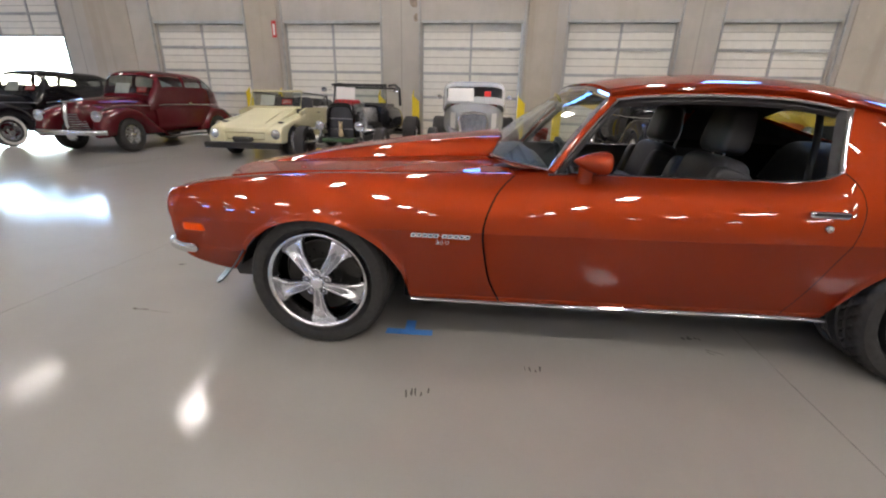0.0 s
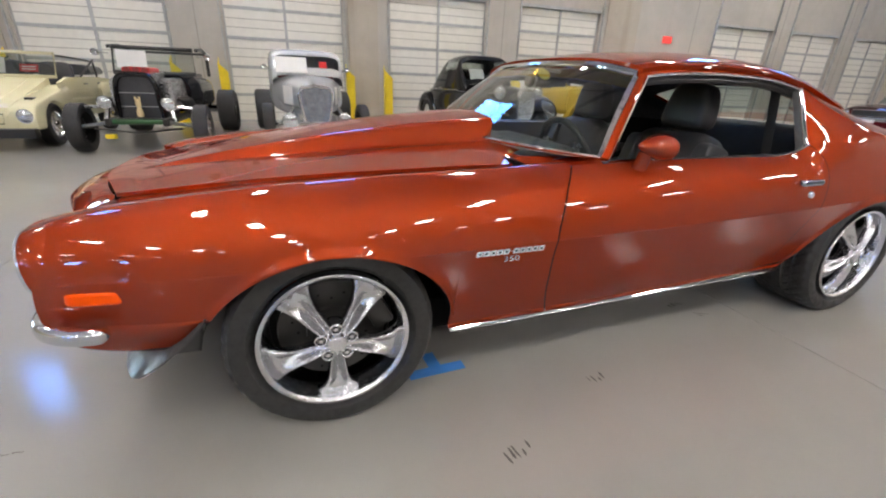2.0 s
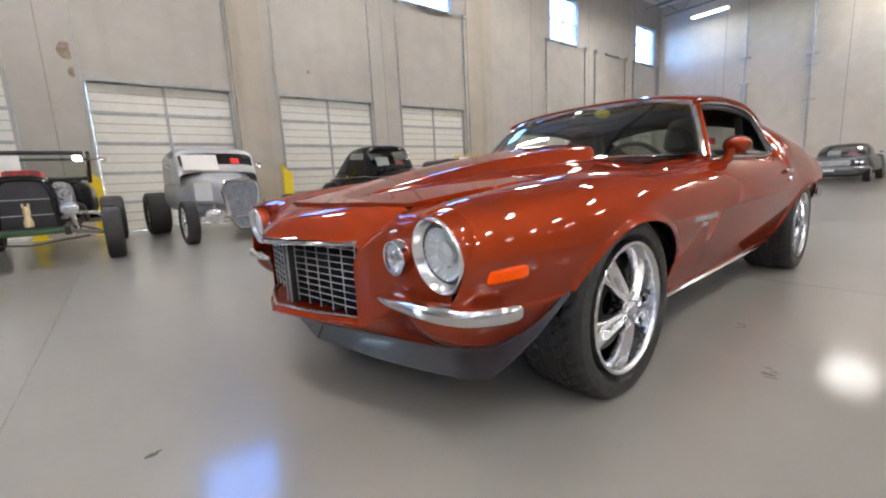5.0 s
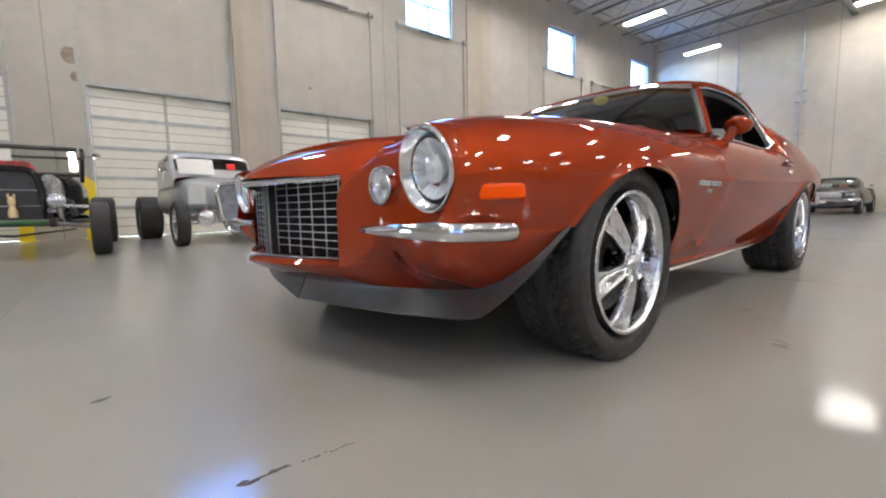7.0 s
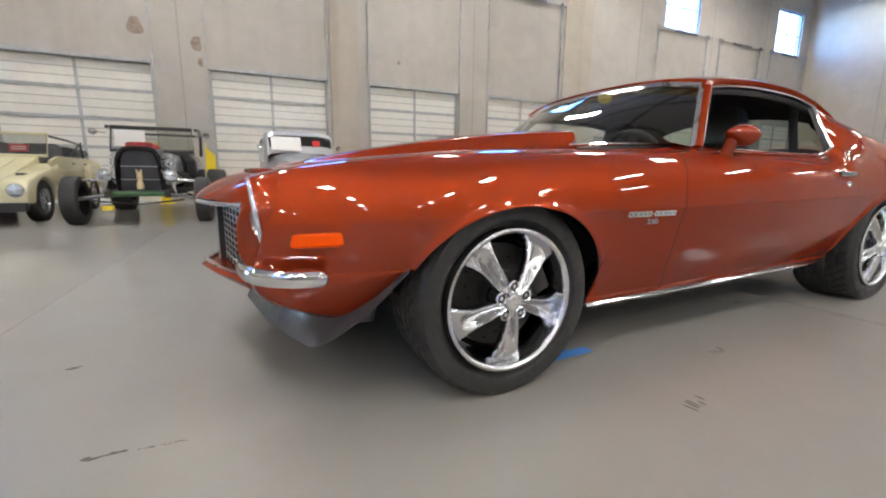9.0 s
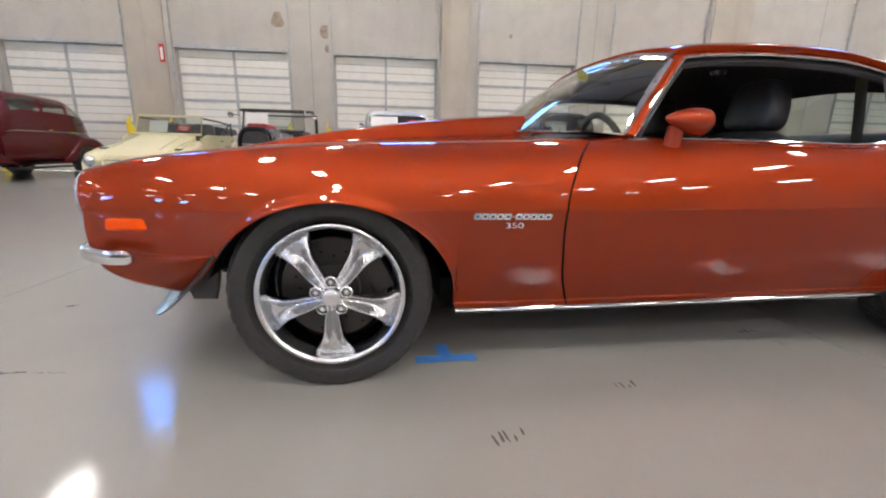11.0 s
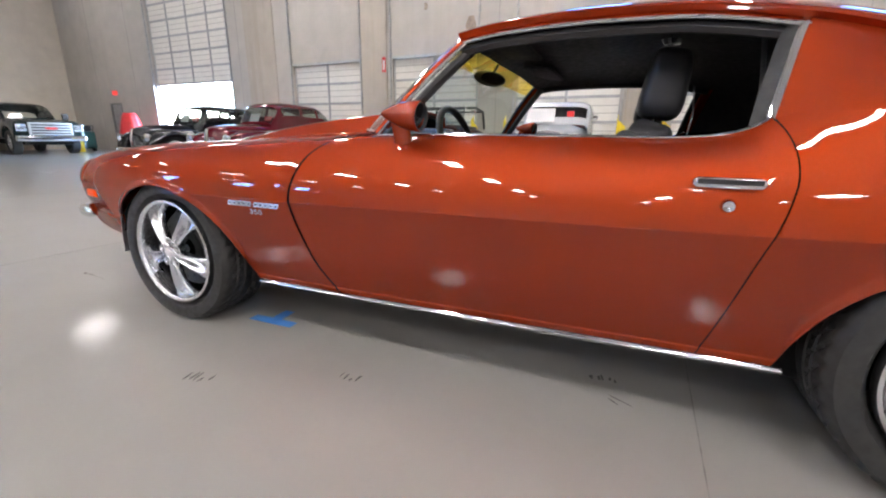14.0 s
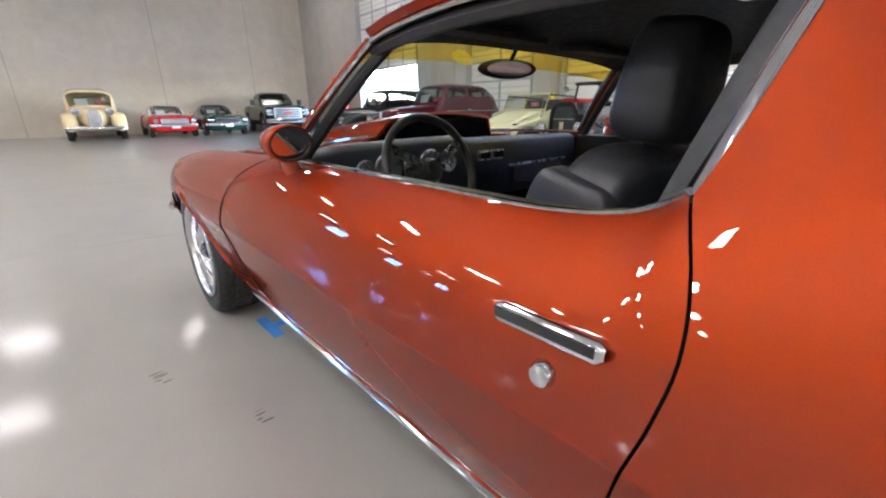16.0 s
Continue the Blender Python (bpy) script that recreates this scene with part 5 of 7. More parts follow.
def wheel(at, R, r, w, s, lab):
    """One chrome five-spoke wheel with its tyre; s is the side of the car that it faces."""
    base = at @ (pose(0, 0, 0) if s < 0 else pose(0, 0, 0, 0, 0, 180))
    tyre = part("wheel", moved(tyre_geo(R, r + 0.008, w), base @ pose(0, w / 2 - 0.006, 0)), M["rubber"], CAR, lab)
    rimg = lathe([(0.055, r - 0.020), (0.02, r - 0.018), (0.004, r - 0.0140), (-0.004, r - 0.0120), (-0.008, r - 0.0085), (-0.0112, r - 0.004), (-0.0105, r + 0.001), (-0.009, r + 0.004), (-0.004, r + 0.006), (0.02, r + 0.006)], 96)
    part("rim", moved(rimg, base), M["wheel_chrome"], tyre, "polished chrome rim")
    part("barrel", moved(lathe([(0.02, r - 0.014), (0.06, r - 0.017), (0.12, r - 0.028), (w - 0.03, r - 0.02)], 64), base), M["barrel"], tyre, "dark mirrored rim barrel")
    sp = spoke_geo(0.030, r - 0.010)
    for k in range(5):
        part("spoke", moved(sp, base @ pose(0, 0.010, 0) @ Matrix.Rotation(radians(36 + 72 * k), 4, "Y")), M["wheel_chrome"], tyre)
    hub = lathe([(-0.022, 0.0), (-0.0215, 0.020), (-0.019, 0.0235), (-0.0175, 0.0240), (-0.0170, 0.0275), (-0.010, 0.031), (-0.002, 0.033), (0.002, 0.050), (0.03, 0.054)], 40)
    part("hub", moved(hub, base), M["chrome"], tyre)
    part("centre_cap", moved(lathe([(-0.0245, 0.0), (-0.024, 0.012), (-0.0218, 0.0195)], 32), base), M["bezel"], tyre, "embossed chrome centre cap")
    for k in range(5):
        at5 = base @ Matrix.Rotation(radians(72 * k), 4, "Y") @ pose(0, 0, 0.048)
        part("lug_seat", moved(lathe([(-0.006, 0.0125), (-0.013, 0.014), (-0.016, 0.0165), (-0.013, 0.0195), (0.03, 0.021)], 24), at5), M["chrome"], tyre)
        part("lug_recess", moved(lathe([(-0.0055, 0.0), (-0.0055, 0.0128)], 16), at5), M["barrel"], tyre)
        part("lug_nut", moved(lathe([(-0.015, 0.0), (-0.0135, 0.0065), (-0.004, 0.0078)], 6), at5), M["chrome"], tyre)
    disc = part("brake_disc", moved(lathe([(0.082, 0.045), (0.066, 0.05), (0.066, 0.082), (0.080, 0.084), (0.080, 0.168), (0.092, 0.170), (0.102, 0.165)], 64), base), M["iron"], tyre, "grey drilled brake disc")
    for k in range(20):
        # flat black discs: the shade of the drilled holes as colour
        part("drilling", moved(lathe([(0.0795, 0.0), (0.0795, 0.0042)], 10), base @ Matrix.Rotation(radians(18 * k), 4, "Y") @ pose(0, 0, 0.108 + 0.020 * (k % 3))), M["void"], disc)
    part("caliper", moved(box(-0.075, 0.075, 0.052, 0.120, 0.112, 0.182, 0.012), base @ Matrix.Rotation(radians(64), 4, "Y")), M["iron"], tyre, "grey brake caliper")
    # added black disc: the shade seen between the spokes, as colour
    part("shade_disc", moved(lathe([(0.125, 0.0), (0.125, r - 0.03)], 32), base), M["void"], tyre)


for sd in (-1, 1):
    wheel(pose(0.002, 0.893 * sd, 0.312), 0.318, 0.224, 0.245, sd, "wide black tyre on a chrome five-spoke wheel")
    wheel(pose(WB, 0.912 * sd, 0.320), 0.326, 0.230, 0.29, sd, "wide black tyre on a chrome five-spoke wheel")

# ---- the coupe's cabin ----
part("cabin_floor", box(0.72, 2.75, -0.70, 0.70, 0.321, 0.345), M["void"], CAR)
part("firewall", box(0.70, 0.74, -0.70, 0.70, 0.33, 0.80), M["void"], CAR)


def roof_under(u, t):
    x, y, z = roof_at(u, t)
    return (x + 0.01, y * 0.97, z - 0.028)


part("headliner", grid(roof_under, 24, 25), M["headliner"], CAR, "black headliner")
for s in (-1, 1):
    lin = grid(lambda u, v: (mixf(0.98, 2.45, u), s * mixf(0.745, 0.770, v), mixf(0.345, 0.808, v)), 12, 6)
    dp = part("door_card", lin if s < 0 else flip(lin), M["vinyl"], CAR, "black vinyl door card")
    part("arm_rest", box(1.35, 1.85, s * 0.735 - 0.04, s * 0.735 + 0.03, 0.60, 0.65, 0.015), M["vinyl"], dp)
    part("sill_cap", box(0.98, 2.10, s * 0.775 - 0.03, s * 0.775 + 0.018, 0.800, 0.815, 0.005), M["black"], CAR)
    def lining(u, v):
        x, y, z = sail_at(u * 0.86 + 0.02, 0.02 + 0.96 * v)
        return (x, s * (-y) * 0.962, z - 0.022)
    q = grid(lining, 16, 14)
    part("pillar_trim", q if s < 0 else flip(q), M["headliner"], CAR, "black rear pillar trim")


def dash_at(u, t):
    y = mixf(-0.72, 0.72, t)
    px = curve((0, 0.76), (0.45, 0.95), (0.6, 0.995), (0.75, 1.005), (1, 0.97))(u)
    pz = curve((0, 0.815), (0.45, 0.835), (0.6, 0.815), (0.75, 0.74), (1, 0.58))(u)
    hump = 0.018 * (1 - step(0.0, 0.12, abs(y + 0.37) - 0.24)) * step(0.2, 0.5, u) * (1 - step(0.7, 1, u))
    return (px, y, pz + hump - 0.02 * abs(y) ** 2)


dash = part("dashboard", flip(grid(dash_at, 22, 33)), M["dash"], CAR, "dark blue-black padded dashboard with round gauges")
for k, (y, r) in enumerate([(-0.55, 0.032), (-0.46, 0.05), (-0.36, 0.032), (-0.27, 0.05), (-0.18, 0.032)]):
    gz = 0.755
    part("gauge", moved(lathe([(0.012, r), (0.0, r + 0.006), (-0.008, r + 0.002), (-0.006, r - 0.004), (-0.004, 0)], 20, "x"), pose(1.008, y, gz) @ Matrix.Diagonal((-1, 1, 1, 1))), M["alu"], dash)
for y in (0.02, 0.10):
    part("vent", box(0.998, 1.018, y - 0.035, y + 0.035, 0.745, 0.785, 0.004), M["alu"], dash)
    # black block on the vent's face, coloured as its shaded inside
    part("vent_hole", box(1.014, 1.021, y - 0.028, y + 0.028, 0.752, 0.778), M["void"], dash)
part("glovebox", box(0.992, 1.005, 0.22, 0.60, 0.62, 0.70, 0.006), M["vinyl"], dash)
part("trim_strip", box(0.995, 1.010, 0.18, 0.64, 0.705, 0.715, 0.002), M["alu"], dash)
# steering wheel
sw = part("steering_wheel", moved(tube([(0, 0.18 * math.cos(a), 0.18 * math.sin(a)) for a in np.linspace(0, 2 * math.pi, 40, endpoint=False)], 0.014, 10, closed=True), pose(1.135, -0.37, 0.755, 0, -20, 0)), M["black"], CAR, "black three-spoke steering wheel")
for a in (90, 210, 330):
    part("spoke", moved(box(-0.004, 0.004, -0.016, 0.016, 0.03, 0.18, 0.003), pose(1.135, -0.37, 0.755, 0, -20, 0) @ Matrix.Rotation(radians(a + 90), 4, "X")), M["alu"], sw)
part("horn_button", moved(lathe([(0.022, 0), (0.018, 0.03), (0.0, 0.042), (-0.02, 0.042)], 24, "x"), pose(1.135, -0.37, 0.755, 0, -20, 0)), M["black"], sw)
part("column", tube([(1.125, -0.37, 0.752), (0.90, -0.37, 0.66)], 0.03, 10), M["black"], sw)
# gear lever, console
con = part("console", box(1.05, 2.0, -0.10, 0.10, 0.345, 0.56, 0.03), M["vinyl"], CAR, "black centre console")
part("lever", tube([(1.42, 0, 0.55), (1.45, 0, 0.66), (1.46, 0, 0.72)], 0.008, 8), M["chrome"], con, "chrome gear lever")
part("knob", moved(lathe([(0.045, 0), (0.04, 0.018), (0.0, 0.024), (-0.03, 0.014)], 16, "z"), pose(1.46, 0, 0.735)), M["chrome"], con)
# mirror and visor
part("rear_view_mirror", moved(lathe([(-0.018, 0.0), (-0.018, 0.04), (0.0, 0.048), (0.014, 0.036), (0.016, 0.0)], 28, "x"), pose(1.135, 0.0, 1.085, 0, 6, -22) @ Matrix.Diagonal((1, 2.5, 0.72, 1))), M["black"], CAR, "black oval rear-view mirror")
part("mirror_glass", moved(lathe([(0.0, 0.0), (0.0, 0.036)], 28, "x"), pose(1.135, 0.0, 1.085, 0, 6, -22) @ pose(0.018, 0, 0) @ Matrix.Diagonal((1, 2.5, 0.72, 1))), M["chrome"], CAR, "oval mirror glass")
part("mirror_stalk", tube([(1.135, 0.0, 1.09), (1.17, 0, 1.145)], 0.008, 6), M["chrome"], CAR)
part("inspection_sticker", moved(lathe([(0, 0), (0, 0.03)], 20, "x"), Matrix.Translation(screen(0.36, 0.80)) @ pose(0.006, 0, 0.004, 0, -35, 0) @ Matrix.Diagonal((1, 1.6, 1, 1))), plain("pale_yellow_sticker", (0.65, 0.60, 0.20), 0.6), CAR)
for s in (-1, 1):
    part("sun_visor", moved(box(-0.07, 0.07, -0.20, 0.20, -0.008, 0.008, 0.006), pose(1.33, 0.33 * s, 1.142, 0, 6, 0)), M["headliner"], CAR)
part("dome_light", moved(lathe([(-0.022, 0.0), (-0.018, 0.03), (0.0, 0.04)], 20, "z"), pose(1.885, -0.06, 1.190)), M["lens"], CAR, "small round dome light")


def cushion(w, d, h, e=0.32):
    """A padded block standing on z = 0: rounded on all sides, with a channel down each side."""
    def f(u, v):
        a, b = 2 * math.pi * u, math.pi * (v - 0.5)
        sg = lambda q: math.copysign(abs(q) ** e, q)
        return (sg(math.cos(a)) * abs(math.cos(b)) ** e * d / 2, sg(math.sin(a)) * abs(math.cos(b)) ** e * w / 2 * (1 - 0.06 * sg(math.sin(b))), h / 2 + sg(math.sin(b)) * h / 2)
    return grid(f, 36, 17, close_u=True)


def headrest_pad():
    """A tall pad that narrows towards its top, with a flat front."""
    V, F = cushion(0.245, 0.140, 0.220, 0.42)
    return [(x * (1 - 0.9 * max(0.0, z - 0.06)), y * (1 - 1.3 * max(0.0, z - 0.10)), z) for x, y, z in V], F


def seat(y):
    at = pose(1.46, y, 0.345)
    st = part("front_seat", moved(cushion(0.52, 0.54, 0.20), at @ pose(0, 0, 0.10, 0, -6, 0)), M["vinyl"], CAR, "black vinyl high-back bucket seat")
    part("backrest", moved(cushion(0.50, 0.15, 0.455, 0.40), at @ pose(0.25, 0, 0.09, 0, 17, 0)), M["vinyl"], st)
    for s in (-1, 1):
        part("bolster", moved(cushion(0.09, 0.17, 0.40), at @ pose(0.235, 0.215 * s, 0.10, 0, 17, 0)), M["vinyl"], st)
    part("headrest", moved(headrest_pad(), at @ pose(0.385, 0, 0.535, 0, 8, 0)), M["vinyl"], st)
    for s in (-1, 1):
        part("post", moved(tube([(0, 0.05 * s, 0), (0, 0.05 * s, 0.1)], 0.006, 6), at @ pose(0.37, 0, 0.48, 0, 12, 0)), M["chrome"], st)


seat(-0.37)
seat(0.37)
rs = part("rear_seat", moved(cushion(1.15, 0.45, 0.16), pose(2.42, 0, 0.44)), M["vinyl"], CAR, "black vinyl rear bench")
part("rear_backrest", moved(cushion(1.15, 0.14, 0.40), pose(2.62, 0, 0.52, 0, 22, 0)), M["vinyl"], rs)
part("parcel_shelf", box(2.72, 3.04, -0.62, 0.62, 0.80, 0.825, 0.005), M["vinyl"], CAR, "black parcel shelf")
for s in (-1, 1):
    part("seat_belt", join(tube([(2.06, 0.62 * s, 1.09), (2.075, 0.63 * s, 0.95), (2.06, 0.66 * s, 0.80), (2.02, 0.69 * s, 0.62)], 0.022, 6, ry=0.004), box(2.03, 2.08, 0.67 * s - 0.012, 0.67 * s + 0.012, 0.76, 0.80)), M["black"], CAR, "black shoulder belt hanging by the pillar")

# ---- the other cars: each stands with its nose towards local -x, front axle at x = 0 ----
M["maroon"] = paint("maroon_paint", (0.085, 0.006, 0.010), 0.2, 0.3)
M["blackpaint"] = paint("black_paint", (0.008, 0.008, 0.010), 0.0, 0.3)
M["beige"] = paint("cream_beige_paint", (0.62, 0.58, 0.38), 0.0, 0.45)
M["silver"] = paint("silver_paint", (0.52, 0.54, 0.56), 0.5, 0.4)
M["cream"] = paint("cream_paint", (0.72, 0.58, 0.34), 0.0, 0.4)
M["redpaint"] = paint("bright_red_paint", (0.55, 0.012, 0.015), 0.0, 0.35)
M["greenpaint"] = paint("dark_green_paint", (0.020, 0.055, 0.050), 0.2, 0.35)
M["whitepaint"] = paint("off_white_paint", (0.62, 0.60, 0.55), 0.0, 0.4)
M["greypaint"] = paint("dark_grey_paint", (0.10, 0.10, 0.11), 0.4, 0.35)
M["yellowpaint"] = paint("yellow_paint", (0.66, 0.44, 0.06), 0.0, 0.4)
M["carglass"] = glass("car_glass", (0.68, 0.72, 0.70))
M["green"] = plain("green_axle_paint", (0.025, 0.09, 0.03), 0.35)
M["whitewall"] = plain("whitewall_rubber", (0.62, 0.60, 0.56), 0.6)
M["flame"] = plain("orange_flame_paint", (0.60, 0.16, 0.03), 0.3)
M["ribbing"] = plain("dark_mesh", (0.05, 0.05, 0.055), 0.5, 0.5)


def pillow_fn(w, z0, z1, e=3.0, tuck=0.0):
    """A point at x and angle a of a rounded tube along x: half-width w(x), from z0(x) to z1(x)."""
    def f(x, a):
        h0, h1, hw = z0(x), z1(x), w(x)
        s = sgnpow(math.sin(a), 2 / e)
        return (x, hw * sgnpow(math.cos(a), 2 / e) * (1 - tuck * (s + 1) / 2), (h0 + h1) / 2 + (h1 - h0) / 2 * s)
    return f


def pillow(x0, x1, w, z0, z1, e=3.0, tuck=0.0, nx=28, na=32, cap=True, ease=True, y=0.0):
    f = pillow_fn(w, z0, z1, e, tuck)
    xs = [mixf(x0, x1, (1 - math.cos(math.pi * k / (nx - 1))) / 2 if ease else k / (nx - 1)) for k in range(nx)]
    V, F = [], []
    for x in xs:
        for k in range(na):
            p = f(x, 2 * math.pi * k / na)
            V.append((p[0], p[1] + y, p[2]))
    for i in range(nx - 1):
        for k in range(na):
            F.append((i * na + k, i * na + (k + 1) % na, (i + 1) * na + (k + 1) % na, (i + 1) * na + k)[::-1])
    if cap:
        F += [tuple(range(na)), tuple((nx - 1) * na + k for k in range(na))[::-1]]
    return V, F


def cabin(car, x0, x1, w, z0, z1, e, tuck, mat, wins, label, nx=61, na=72):
    """A hollow cabin skin; wins: (x0, x1, a0, a1) in degrees become panes of glass, on both sides."""
    f = pillow_fn(w, z0, z1, e, tuck)
    marks = sorted({x0, x1, *[v for q in wins for v in q[:2]]})
    xs = []
    for a, b in zip(marks, marks[1:]):
        n = max(2, int(round(nx * (b - a) / (x1 - x0))))
        xs += [mixf(a, b, k / n) for k in range(n)]
    xs.append(x1)
    V = [f(x, 2 * math.pi * k / na) for x in xs for k in range(na)]
    body, panes = [], {}
    for i in range(len(xs) - 1):
        xm = (xs[i] + xs[i + 1]) / 2
        for k in range(na):
            am = 360 * (k + 0.5) / na
            q = (i * na + k, i * na + (k + 1) % na, (i + 1) * na + (k + 1) % na, (i + 1) * na + k)[::-1]
            hit = None
            for n, (a, b, c, d) in enumerate(wins):
                if a < xm < b:
                    if c < am < d:
                        hit = (n, 0)
                    elif c < (180 - am) % 360 < d:
                        hit = (n, 0 if d >= 90 else 1)
            if hit:
                panes.setdefault(hit, []).append(q)
            elif not 200 < am < 340:
                body.append(q)
    b = part("cabin", compact(V, body), mat, car, label)
    for q in panes.values():
        part("window", compact(V, q), M["carglass"], b)
    return b


def compact(V, F):
    use = sorted({i for f in F for i in f})
    m = {o: n for n, o in enumerate(use)}
    return [V[i] for i in use], [tuple(m[i] for i in f) for f in F]


def road_wheel(car, x, y, R, r, w, style="chrome", lab="black tyre on a bright wheel"):
    s = -1 if y < 0 else 1
    at = pose(x, y, R, 0, 0, 0 if s < 0 else 180)
    prof = [(0.30, r), (-0.40, r), (-0.49, r + 0.3 * (R - r)), (-0.5, r + 0.7 * (R - r)), (-0.42, R - 0.008), (-0.3, R), (0.3, R), (0.42, R - 0.008), (0.5, r + 0.6 * (R - r)), (0.42, r)]
    t = part("wheel", moved(lathe([(h * w, q) for h, q in prof], 40), at), M["rubber"], car, lab)
    yo = -0.36 * w
    part("rim", moved(lathe([(yo + 0.06, 0.0), (yo + 0.06, r * 0.75), (yo + 0.02, r * 0.86), (yo - 0.01, r * 0.92), (yo - 0.01, r), (yo + 0.02, r + 0.004)], 32), at), M["chrome"] if style != "dark" else M["iron"], t)
    part("hubcap", moved(lathe([(yo - 0.03, 0.0), (yo - 0.02, r * 0.25), (yo + 0.03, r * 0.42), (yo + 0.058, r * 0.5)], 20), at), M["chrome"], t)
    if style in ("chrome", "dark"):
        for k in range(5):
            part("spoke", moved(box(-0.22 * r, 0.22 * r, yo - 0.002, yo + 0.05, 0.2 * r, 0.93 * r, 0.01), at @ Matrix.Rotation(radians(72 * k), 4, "Y")), M["alu"], t)
    if style == "whitewall":
        part("whitewall", moved(lathe([(-0.503 * w, r + 0.28 * (R - r)), (-0.512 * w, r + 0.5 * (R - r)), (-0.506 * w, r + 0.72 * (R - r))], 36), at), M["whitewall"], t)
    return t


def round_lamp(car, x, y, z, r, lab="round chrome headlight"):
    h = part("headlight", moved(lathe([(0.12, 0.02), (0.07, r * 0.8), (0.0, r), (-0.012, r * 0.98), (-0.012, r * 0.88)], 24, "x"), pose(x, y, z)), M["chrome"], car, lab)
    part("lens", moved(lathe([(-0.035, 0.0), (-0.028, r * 0.5), (-0.010, r * 0.9)], 24, "x"), pose(x, y, z)), M["lens"], h)
    return h


def dash_cards(car, x, y, z, tilt, rz=0):
    """The sale card and the red sign behind the windscreen."""
    part("sale_card", moved(box(-0.003, 0.003, -0.17, 0.17, -0.12, 0.12), pose(x, y + 0.22, z, 0, tilt, 0)), M["paper"], car, "white printed card in the windscreen", smooth=False)
    part("red_sign", moved(box(-0.003, 0.003, -0.12, 0.12, -0.06, 0.06), pose(x, y - 0.25, z - 0.03, 0, tilt, 0)), M["red"], car, "small red sign in the windscreen", smooth=False)
    for k in (-0.02, 0.02):
        part("print", moved(box(-0.0045, -0.0035, -0.09, 0.09, k - 0.008, k + 0.008), pose(x, y - 0.25, z - 0.03, 0, tilt, 0)), M["paper"], car, smooth=False)


